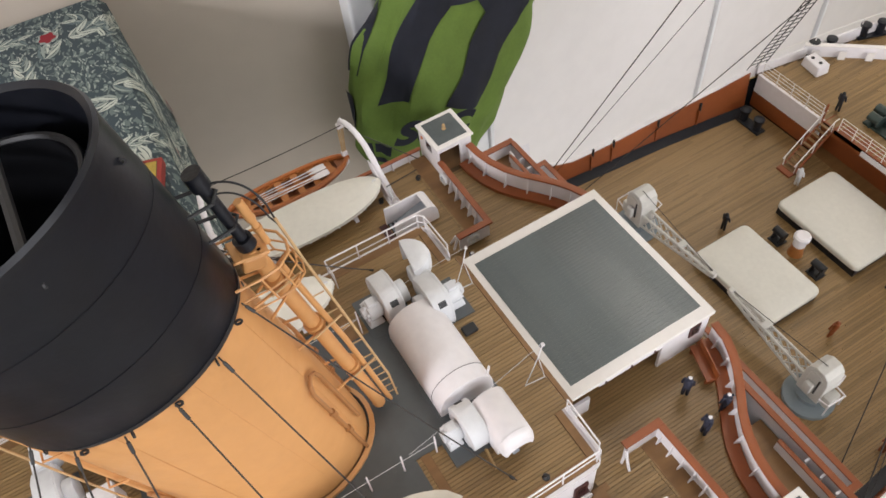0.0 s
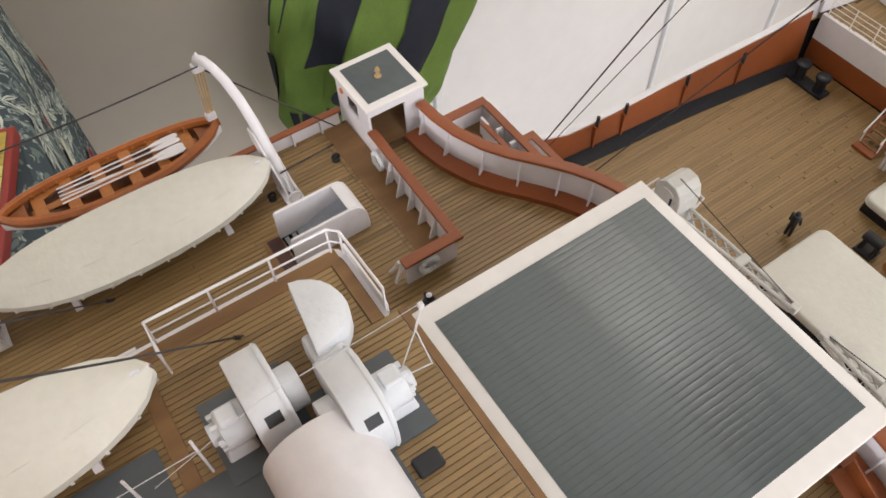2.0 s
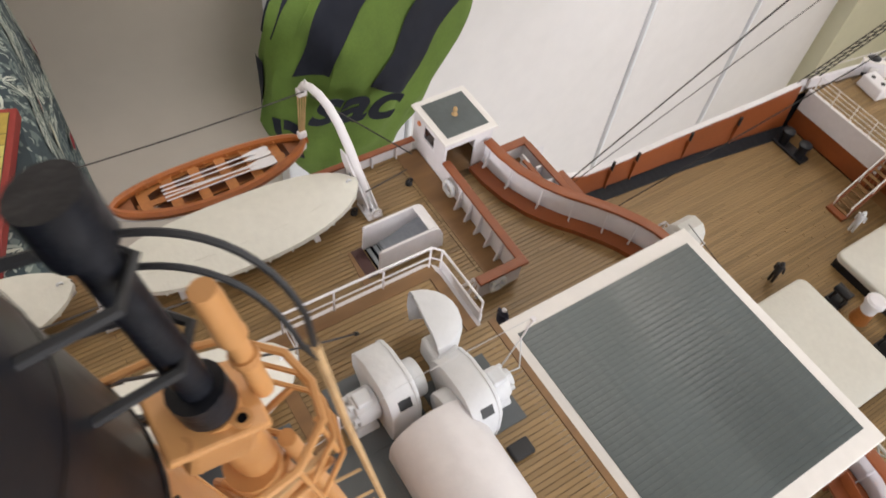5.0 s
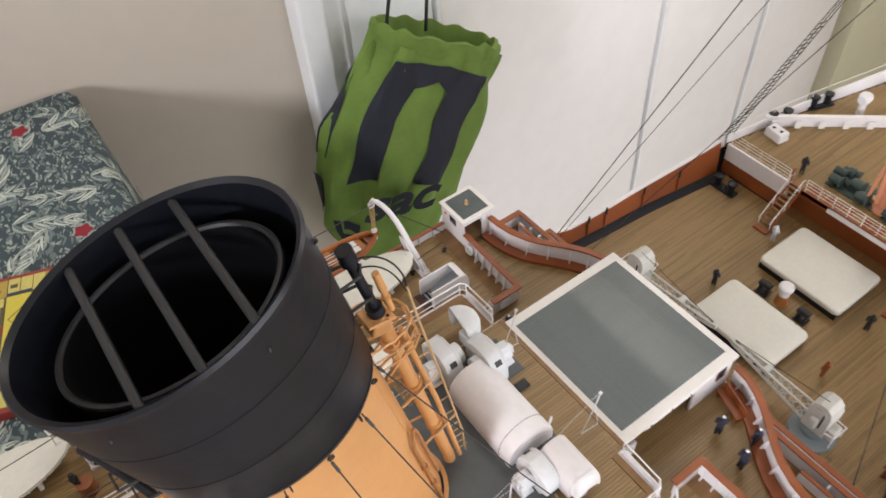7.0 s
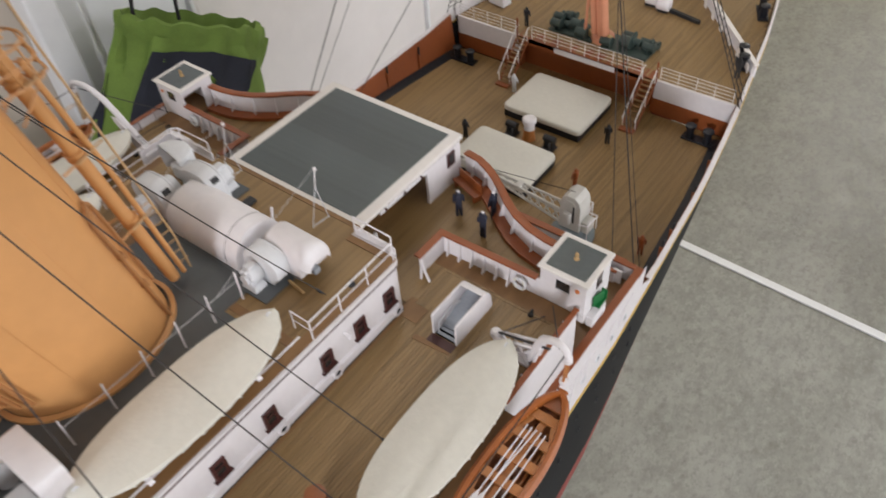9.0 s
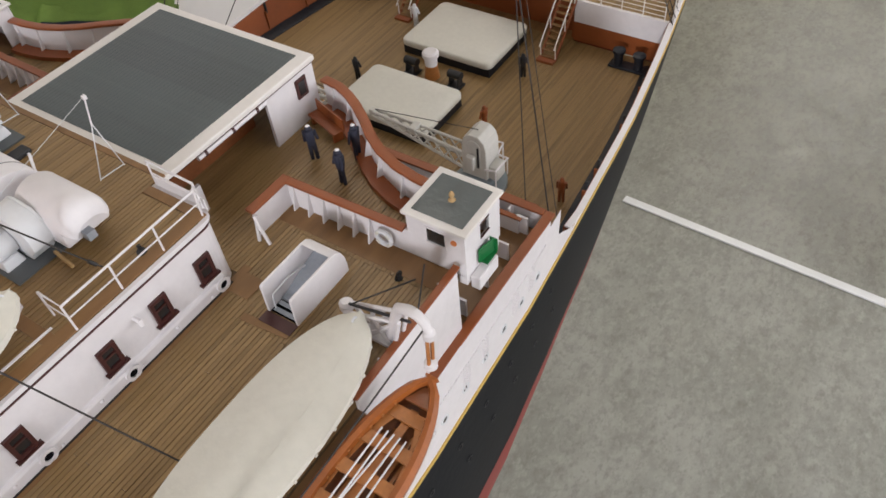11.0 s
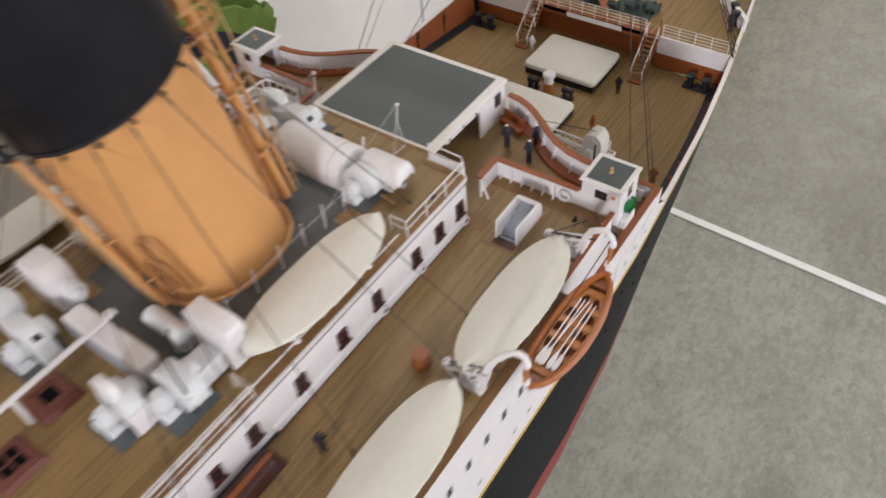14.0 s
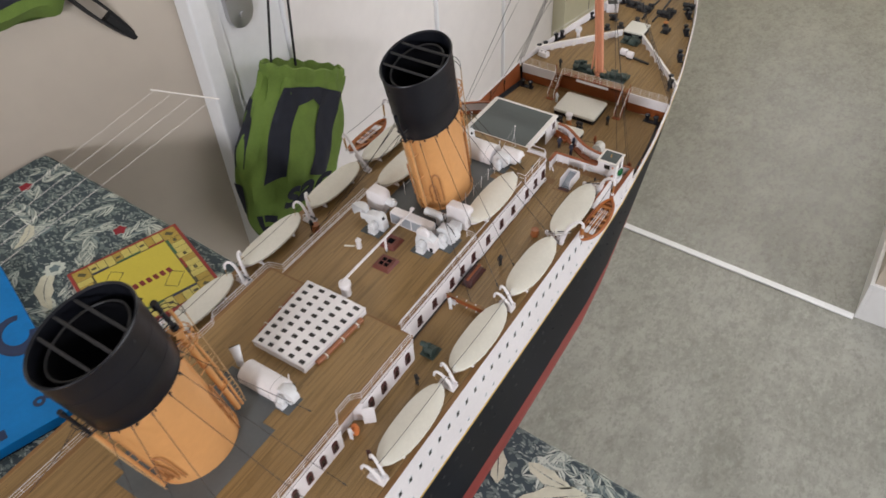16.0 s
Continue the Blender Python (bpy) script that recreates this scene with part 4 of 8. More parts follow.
# ---- the deckhouse behind the bridge ----
house = thing("officers_deckhouse", (0, 0, BOAT_Z), label="long white deckhouse with dark red window frames and planked roof", category="deckhouse", kind="structure")
RT = ROOF_Z - BOAT_Z
hw = [(-HX + 0.5, HY), *arc(HX - 0.5, HY - 0.5, 0.5, 90, 0, 5), (HX, HY2), (HX2 - 0.5, HY2), *arc(HX2 - 0.5, HY2 - 0.5, 0.5, 90, 0, 5), (HX2, -46.2), (HX2 - 0.9, -46.8), (HX2 - 0.9, -48.6), (HX2, -49.3), (HX2, -84)]
right = hw[1:]
ring_out = [*right, *[(-x, y) for x, y in reversed(right)]]
part("walls", Mesh().prism(ring_out, -0.1, RT - 0.05), WHITE, house, smooth=False)
part("roof_edge", Mesh().prism([(x + math.copysign(0.06, x), y + (0.06 if y > -9.1 else 0)) for x, y in ring_out], RT - 0.1, RT + 0.05), WHITE, house)
part("trim_line", Mesh().prism([(x + math.copysign(0.025, x), y + (0.025 if y > -9.1 else 0)) for x, y in ring_out], RT - 0.26, RT - 0.19), DARKRED, house, "thin dark red line below the roof")
front_link = Mesh().span((-4.4, HY, -0.1), (4.4, -7.9, RT - 0.35))
part("front_link", front_link, WHITE, house)

roof_deck = thing("deckhouse_roof", (0, 0, 0), label="planked teak roof deck of the deckhouse with margin planks", category="deck", kind="structure")
part("caulking", Mesh().prism([(x - math.copysign(0.08, x), y - (0.08 if y > -9.1 else 0)) for x, y in ring_out], ROOF_Z + 0.02, ROOF_Z + 0.06), CAULK, roof_deck)
rz = ROOF_Z + 0.1
lo_y = lambda x: -38.1
tagged(part("planking", planking(-6.75, 6.75, lo_y, lambda x: -14.6, rz), DECK, roof_deck), kind="stuff")
RAISE = 0.32
part("raised_bed", Mesh().prism([(8.75, -38.35), (-8.75, -38.35), (-8.75, -84), (8.75, -84)], ROOF_Z, rz + RAISE - 0.05), CAULK, roof_deck)
tagged(part("planking", planking(-8.3, 8.3, lambda x: -84, lambda x: -38.5, rz + RAISE), DECK, roof_deck), kind="stuff")
for s in (1, -1):
    part("margin_plank", Mesh().span((s * 6.75, -38.1, ROOF_Z), (s * 7.2, HY - 0.15, rz + 0.01)), MARGIN, roof_deck)
    part("margin_plank", Mesh().span((s * 8.3, -84, ROOF_Z), (s * 8.78, -38.3, rz + RAISE + 0.01)), MARGIN, roof_deck)
for a, b in ((-6.75, -4.6), (4.6, 6.75)):
    part("margin_plank", Mesh().span((a, -8.95, ROOF_Z), (b, HY - 0.1, rz + 0.01)), MARGIN, roof_deck)
part("margin_plank", Mesh().span((-4.6, -8.2, ROOF_Z), (4.6, -7.98, rz)), MARGIN, roof_deck)
part("margin_plank", Mesh().span((-6.75, -14.6, ROOF_Z), (6.75, -14.2, rz + 0.01)), MARGIN, roof_deck)
part("margin_plank", Mesh().span((-8.3, -38.5, ROOF_Z), (8.3, -38.3, rz + RAISE + 0.01)), MARGIN, roof_deck)


def casing_window(s, x, y, z, w=0.66, h=0.98, arched=False):
    """A framed window on the deckhouse side."""
    f = Mesh()
    f.span((s * x, y - w / 2, z - h / 2), (s * (x + 0.1), y - w / 2 + 0.13, z + h / 2))
    f.span((s * x, y + w / 2 - 0.13, z - h / 2), (s * (x + 0.1), y + w / 2, z + h / 2))
    f.span((s * x, y - w / 2 + 0.13, z - h / 2), (s * (x + 0.1), y + w / 2 - 0.13, z - h / 2 + 0.13))
    f.span((s * x, y - w / 2 + 0.13, z + h / 2 - 0.13), (s * (x + 0.1), y + w / 2 - 0.13, z + h / 2))
    if arched:
        f.loft([[(s * q, y + a, z + h / 2 + b - 0.02) for a, b in arc(0, 0, w / 2, 0, 180, 8)] for q in (x, x + 0.09)], caps=True)
    else:
        f.span((s * x, y - w / 2 - 0.09, z - h / 2 - 0.08), (s * (x + 0.16), y + w / 2 + 0.09, z - h / 2))
        f.span((s * x, y - w / 2 + 0.13, z + 0.02), (s * (x + 0.08), y + w / 2 - 0.13, z + 0.1))
    fr = part("window_frame", f, DARKRED, house, "dark red window frame")
    part("pane", Mesh().span((s * x, y - w / 2 + 0.1, z - h / 2 + 0.1), (s * (x + 0.025), y + w / 2 - 0.1, z + h / 2 - 0.1)), GLASS, fr)


def port_ring(s, x, y, z, r=0.2):
    f = part("scuttle_rim", Mesh().ring((s * x, y, z), r * 0.8, r * 1.45, 0.07 * s, n=14, axis="x"), WHITE, house)
    # black disc for the scuttle's dark hole
    part("scuttle_glass", Mesh().rod((s * x, y, z), (s * (x + 0.02), y, z), r * 0.88, n=14), HOLEBLACK, f)


WIN = [-9.55, -11.45, -13.5, -16.7, -19.3, -22.2, -25.2, -27.4, -29.4, -32.6, -35.2]
for s in (1, -1):
    for y in WIN:
        casing_window(s, HX, y, 1.35)
    for y in (-9.2, -13.2, -16.4):
        port_ring(s, HX + 0.15, y - 0.05, 0.27, 0.2)
    for y in (-39.6, -41.4, -43.3, -45.2, -50.3, -51.9, -53.6, -55.4, -57.2):
        casing_window(s, HX2, y, 1.25, w=0.7, h=1.1, arched=True)
    part("side_ledge", Mesh().loft([[(s * (HX + q), y, z) for q, z in ((-0.02, 0.0), (0.15, 0.0), (0.15, 0.42), (0.11, 0.5), (-0.02, 0.52))] for y in (-24.2, -20.0, -14.0, HY - 0.55)], caps=True), WHITE, house, "low white ledge along the wall")
    for k in range(9):
        y = -9.8 - 1.55 * k
        part("ledge_stud", Mesh().dome((s * (HX + 0.15), y, 0.3 if k % 2 else 0.14), 0.07, n=8, m=3), WHITE, house)
    part("roof_batten", Mesh().span((s * 6.97, -38.0, rz), (s * 7.06, -14.2, rz + 0.025)), WHITE, house)
    part("lamp_bracket", Mesh().tube([(s * HX, -12.3, 1.85), (s * (HX + 0.28), -12.3, 1.85), (s * (HX + 0.3), -12.3, 1.7)], 0.09, n=6), WHITE, house)
    part("base_angle", Mesh().span((s * HX, -38, -0.02), (s * (HX + 0.2), HY - 0.4, 0.05)), IRON, house)

# rails on the deckhouse
for s in (1, -1):
    rail("roof_railing", [(s * 4.75, -8.45, rz), (s * 6.9, -8.5, rz), (s * 7.15, -8.75, rz), (s * 7.2, -13.75, rz), (s * 6.2, -13.75, rz)], 1.05, 2, 1.75, "white roof railing at the fore end of the deckhouse")
    rail("roof_railing", [(s * 6.1, -24.4, rz), (s * 7.2, -24.4, rz), (s * 7.2, -37.9, rz), (s * 8.6, -38.3, rz), (s * 8.78, -38.6, rz), (s * 8.8, -46.1, rz), (s * 8.1, -46.8, rz), (s * 8.1, -48.6, rz), (s * 8.8, -49.3, rz), (s * 8.8, -70, rz)], 1.0, 3, 1.5, "long white roof railing along the deckhouse", r=0.026)
    part("rail_board", Mesh().span((s * 4.7, HY + 0.06, RT - 0.1), (s * 7.0, HY + 0.12, RT + 0.45)), WHITE, house, bevel=0.04)


BUFFDARK = mat("buff_pipework", (0.50, 0.24, 0.085), 0.5, vary=0.1, scale=60)
PIPEBROWN = mat("brown_pipe_paint", (0.37, 0.165, 0.058), 0.5, vary=0.15, scale=80)
SISAL = mat("tan_ladder", (0.52, 0.34, 0.17), 0.6, vary=0.2, scale=300)


# ---- funnels ----
def funnel(y0):
    """A raked oval funnel: y0 is its base's centre on the roof."""
    f = thing("funnel", (0, y0, ROOF_Z + 0.1), label="raked buff funnel with a black top and pipes", category="funnel", group="funnels")
    rake = -3.45 / 18.0
    H, J = 18.2, 11.4

    def oval(z, a, b, n=64):
        return [(b * math.cos(2 * math.pi * i / n), rake * z + a * math.sin(2 * math.pi * i / n), z + a * math.sin(2 * math.pi * i / n) * -rake * min(1, z / 4)) for i in range(n)]

    def skin(deg, z, out=0.0):
        """A point on the buff casing."""
        r = radians(deg)
        return ((2.61 + 0.005 * z + out) * math.cos(r), rake * z + (3.51 + 0.006 * z + out) * math.sin(r), z - 3.5 * rake * math.sin(r) * min(1, z / 4))

    part("buff_casing", Mesh().loft([oval(-0.1, 3.5, 2.6), oval(2, 3.52, 2.62), oval(J, 3.58, 2.67)]), BUFF, f, "buff painted casing", smooth=True)
    part("black_top", Mesh().loft([oval(J, 3.66, 2.75), oval(J + 0.1, 3.74, 2.83), oval(J + 2.4, 3.82, 2.9), oval(H - 0.3, 3.96, 3.02), oval(H, 4.03, 3.09), oval(H + 0.12, 3.96, 3.02), oval(H, 3.8, 2.87)]), FUNNELBLACK, f, "satin black funnel top", smooth=True)
    part("inner_lining", Mesh().loft([oval(H, 3.8, 2.87), oval(H - 3.0, 3.58, 2.7), oval(J + 1, 3.48, 2.6)]), FUNNELBLACK, f, "dark inner lining", smooth=True)
    part("lip", Mesh().loft([oval(J - 0.08, 3.6, 2.69), oval(J - 0.08, 3.72, 2.81), oval(J + 0.14, 3.76, 2.85), oval(J + 0.14, 3.6, 2.69)]), IRON, f)
    # uptake and floor plate are blackened to give the funnel its dark depth
    part("inner_uptake", Mesh().loft([oval(H - 0.85, 2.95, 2.12), oval(H - 0.8, 3.15, 2.27), oval(H - 1.0, 3.15, 2.27), oval(J + 1.0, 3.05, 2.17), oval(J + 1.0, 2.9, 2.02), oval(H - 1.0, 2.85, 2.07), oval(H - 0.85, 2.95, 2.12)]), HOLEBLACK, f, "dark inner uptake rim", smooth=True)
    part("uptake_rim", Mesh().tube([*oval(H - 0.82, 3.06, 2.2), oval(H - 0.82, 3.06, 2.2)[0]], 0.1, n=6), IRON, f, "dark iron rim", smooth=True)
    part("floor_plate", Mesh().loft([oval(J + 1.0, 3.5, 2.6), oval(J + 1.1, 0.2, 0.2)], caps=True), HOLEBLACK, f)
    for k in (-1.55, 0.0, 1.55):
        hx = 2.86 * math.sqrt(max(0, 1 - (k / 3.85) ** 2))
        yy, zz = rake * (H - 0.15) + k, H - 0.2 - k * rake
        part("top_bar", Mesh().rod((-hx, yy, zz), (hx, yy, zz), 0.13, n=8), IRON, f, smooth=True)
    # plate seams on the black top and the casing
    for z, out in ((J + 2.25, 0.012), (J + 4.6, 0.012)):
        k = (z - J) / (H - J)
        line = oval(z, 3.74 + 0.24 * k + out, 2.83 + 0.21 * k + out)
        part("top_seam", Mesh().tube([*line, line[0]], 0.009, n=4), FUNNELBLACK, f)
    for k in range(16):
        a = 2 * math.pi * (k + 0.5) / 16
        q = (2.8 * math.cos(a), rake * (J - 0.2) + 3.72 * math.sin(a), J - 0.25 - 3.7 * math.sin(a) * rake)
        part("ring_bolt", Mesh().ring(q, 0.06, 0.13, 0.05, n=8, axis="y" if k % 2 else "x"), IRON, f)
    for a in (20, 74, 128, 200, 258, 318):
        q = (2.94 * math.cos(radians(a)), rake * (H - 0.9) + 3.95 * math.sin(radians(a)), H - 0.9 - 3.9 * math.sin(radians(a)) * rake)
        part("eye_plate", Mesh().ring(q, 0.05, 0.12, 0.06, n=8, axis="x" if abs(math.cos(radians(a))) < 0.6 else "y"), IRON, f)
    for k in range(9):
        part("plate_seam", Mesh().tube([skin(20 + 40 * k, z, 0.004) for z in (0, 1, 2, 4, 8, J)], 0.011, n=4), BUFF, f)
    # pipes before and abaft the casing
    for e in (1, -1):
        def along(z, off, x=0.0):
            return (x, rake * z + e * (3.55 + 0.03 * z / 10 + off), z - e * 3.6 * rake * min(1, z / 4))
        if e < 0:
            part("buff_pipe", Mesh().tube([along(0.3, 0.42, 0.25), along(11.3, 0.46, 0.2)], 0.16, n=12), BUFF, f, smooth=True)
            pp = part("black_pipe", Mesh().tube([along(11.3, 0.55, 0.1), along(14.1, 0.62, -0.3)], 0.15, n=12), BLACK, f, "black upper length of the steam pipe", smooth=True)
            part("pipe_collar", Mesh().tube([along(14.0, 0.62, -0.3), along(14.55, 0.62, -0.3)], 0.2, n=12), BLACK, pp, smooth=True)
            for z in (11.6, 12.8):
                part("pipe_clip", Mesh().tube([along(z, 0.1, 0.4), along(z, 0.85, 0.35), along(z, 0.9, -0.3), along(z, 0.1, -0.4)], 0.06, n=5), IRON, pp)
            for z in (3.0, 6.2, 9.4):
                part("pipe_clip", Mesh().tube([along(z, -0.1, 0.7), along(z, 0.62, 0.6), along(z, 0.62, -0.1), along(z, -0.1, -0.2)], 0.05, n=5), BUFF, f)
            for dx in (-0.25, 0.75):
                part("ladder_rail", Mesh().tube([along(0.4, 0.62, dx), along(6.0, 0.66, dx - 0.02), along(11.4, 0.62, dx - 0.05)], 0.04, n=5), SISAL, f, "pale tan ladder rail")
            continue
        part("buff_pipe", Mesh().tube([along(0.3, 0.72, 0.25), along(0.7, 0.75, 0.25), along(12.1, 0.9, 0.14)], 0.27, n=16), BUFF, f, "thick buff steam pipe", smooth=True)
        for z in (3.4, 7.0, 10.2):
            part("pipe_band", Mesh().tube([along(z, 0.78, 0.22), along(z + 0.28, 0.78, 0.22)], 0.34, n=16), BUFF, f, smooth=True)
            part("pipe_bracket", Mesh().tube([along(z, -0.1, 0.75), along(z + 0.1, 0.95, 0.55), along(z + 0.1, 1.3, 0.1), along(z + 0.1, 0.9, -0.3), along(z, -0.1, -0.5)], 0.055, n=6), BUFF, f)
            part("pipe_bracket", Mesh().tube([along(z + 0.1, 0.5, 0.75), along(z + 0.2, 1.75, 0.45)], 0.045, n=5), SISAL, f)
        pp = part("black_pipe", Mesh().tube([along(12.3, 0.91, 0.1), along(14.8, 0.97, -0.32)], 0.18, n=16), BLACK, f, "black upper length of the steam pipe", smooth=True)
        part("pipe_flange", Mesh().tube([along(12.15, 0.9, 0.12), along(12.5, 0.9, 0.08)], 0.3, n=16), BLACK, pp, smooth=True)
        part("pipe_cap", Mesh().tube([along(14.55, 0.965, -0.28), along(14.7, 0.97, -0.3), along(15.0, 0.98, -0.34), along(15.1, 0.98, -0.35)], 0.29, n=16), BLACK, pp, smooth=True)
        for z in (13.1, 14.3):
            part("pipe_clip", Mesh().tube([along(z, 0.1, 0.3), along(z, 0.95, 0.2), along(z, 1.2, -0.2), along(z, 0.95, -0.5), along(z, 0.1, -0.6)], 0.06, n=6), IRON, pp)
        # whistle beside the black pipe
        wh = part("whistle", Mesh().tube([along(11.9, 1.4, 0.12), along(12.95, 1.45, 0.0)], 0.11, n=14), BUFF, f, "buff steam whistle", smooth=True)
        part("whistle_bell", Mesh().tube([along(12.95, 1.45, 0.0), along(13.1, 1.45, 0.0), along(13.6, 1.47, -0.04), along(13.75, 1.47, -0.05)], 0.155, n=14, r2=0.13), BUFF, wh, smooth=True)
        part("whistle_neck", Mesh().tube([along(12.5, 1.43, 0.04), along(12.62, 1.43, 0.03)], 0.15, n=14), BUFFDARK, wh)
        # valve plate with openings, and the guard cage round it
        plate = part("valve_plate", Mesh().box(along(12.0, 0.82, 0.1), (0.86, 1.05, 0.12), rx=-11), BUFF, f, "buff valve plate", bevel=0.04)
        for dx, o in ((-0.25, 0.5), (0.3, 0.5), (0.3, 1.1)):
            c = along(12.08, o, 0.1 + dx)
            part("plate_opening", Mesh().ring((c[0], c[1], c[2]), 0.06, 0.11, 0.04, n=12), BUFFDARK, plate)
            # solid black core, painted as the shade in the opening
            part("opening_core", Mesh().rod((c[0], c[1], c[2] - 0.03), (c[0], c[1], c[2] + 0.02), 0.065, n=10), HOLEBLACK, plate)
        part("valve_block", Mesh().box(along(11.6, 0.75, 0.1), (0.7, 0.75, 0.6), rx=-11), BUFF, f, bevel=0.1)
        for z, r in ((10.5, 0.035), (11.1, 0.035), (11.7, 0.05)):
            hoop = [along(z, -0.1, -0.85), along(z, 0.7, -0.85), along(z, 1.3, -0.7), along(z, 1.75, -0.25), along(z, 1.85, 0.2), along(z, 1.75, 0.65), along(z, 1.3, 1.0), along(z, 0.7, 1.1), along(z, -0.1, 1.1)]
            part("cage_hoop", Mesh().tube(hoop, r, n=6), BUFF, f, smooth=True)
        for o, dx in ((0.7, -0.85), (1.3, -0.7), (1.8, 0.0), (1.7, 0.6), (1.3, 1.0), (0.7, 1.1)):
            part("cage_post", Mesh().rod(along(10.5, o, dx), along(11.7, o, dx), 0.035, n=5), BUFF, f)
        part("cage_strut", Mesh().rod(along(9.2, 0.0, 0.7), along(10.5, 1.6, 0.65), 0.05, n=5), BUFF, f)
        part("cage_strut", Mesh().rod(along(9.2, 0.0, -0.5), along(10.5, 1.6, -0.4), 0.05, n=5), BUFF, f)
        # thin pipe and the cord ladder outside it
        part("thin_pipe", Mesh().tube([along(0.35, 1.2, 0.4), along(5.5, 1.3, 0.38), along(11.0, 1.3, 0.35)], 0.11, n=10), BUFF, f, "thinner buff pipe", smooth=True)
        part("ladder_rail", Mesh().tube([along(0.3, 1.55, 0.35), along(2.0, 1.75, 0.4), along(7.0, 1.85, 0.5), along(11.0, 1.95, 0.55), along(13.2, 2.05, 0.6)], 0.05, n=6), SISAL, f, "pale tan cord rail")
        for k in range(11):
            z = 0.8 + (0.5 * k if k < 7 else 3.0 + 1.25 * (k - 6))
            part("rung", Mesh().rod(along(z, 1.27, 0.38), along(z + 0.05, 1.7 + 0.012 * z, 0.42), 0.026, n=4), SISAL, f)
        for z1, out, r in ((14.55, 1.1, 0.034), (14.1, 0.95, 0.03)):
            bend = [along(z1 + 0.28 * math.sin(q) - 0.75 * (q / math.pi) ** 2, 1.0 + out * math.sin(q / 2) ** 1.2, -0.3 + 0.9 * q / math.pi) for q in [math.pi * k / 14 for k in range(15)]]
            part("whistle_pipe", Mesh().tube(bend + [along(z1 - 1.3, 2.05, 0.6)], r, n=6), IRON, f, "bent black wire over the pipe", smooth=True)
    # hairpin pipes on the casing
    for a0, top, low in ((61, 6.1, 0.2), (119, 6.1, 0.2), (-53, 6.0, 1.9), (-127, 6.0, 1.9), (-62, 4.6, 2.0), (-118, 4.6, 2.0)):
        hp = [skin(a0 - 8, low, 0.14), skin(a0 - 8, top - 0.5, 0.16), skin(a0 - 5, top, 0.18), skin(a0, top + 0.15, 0.18), skin(a0 + 4, top - 0.1, 0.18), skin(a0 + 6, top - 0.6, 0.18), skin(a0 + 7, 1.6, 0.16)]
        part("side_hoop", Mesh().tube(hp, 0.085, n=8), PIPEBROWN, f, "darker bent pipe", smooth=True)
        for z in (0.34 * top, 0.6 * top):
            part("hoop_joint", Mesh().tube([skin(a0 - 8, z, 0.16), skin(a0 - 8, z + 0.25, 0.16)], 0.13, n=8), PIPEBROWN, f)
            part("hoop_clip", Mesh().rod(skin(a0 - 9, z, 0.0), skin(a0 - 8, z, 0.3), 0.05, n=5), PIPEBROWN, f)
    return f


f1 = funnel(-19.1)
again(f1, (0.3, -56.7, ROOF_Z + 0.1 + RAISE))
for y in (-19.0, -56.6):
    z = rz if y > -30 else rz + RAISE
    bed = thing("funnel_bed", (0, y, z), label="dark grey deck plating round the funnel base", category="deck plating", group="funnel beds", kind="structure")
    part("plate", Mesh().box((0, 0.6, 0.02), (6.4, 13.2, 0.05)), PLATE, bed)
    part("plate", Mesh().box((0, -0.4, 0.018), (9.2, 9.2, 0.045)), PLATE, bed)
    part("collar", Mesh().loft([[(r * 2.68 * math.cos(k), r * 3.6 * math.sin(k) - (0.1 if y > -30 else 0.1), h) for k in (2 * math.pi * i / 40 for i in range(40))] for r, h in ((1.0, 0.02), (1.06, 0.02), (1.06, 0.2), (1.0, 0.25))]), BUFF, bed, smooth=True)


CRANEBASE = mat("blue_grey_base", (0.20, 0.235, 0.25), 0.5, vary=0.1)


# ---- boats ----
def boat_width(s, beam, full=2.6):
    return beam * max(0.0, 1 - abs(s) ** full) ** 0.62


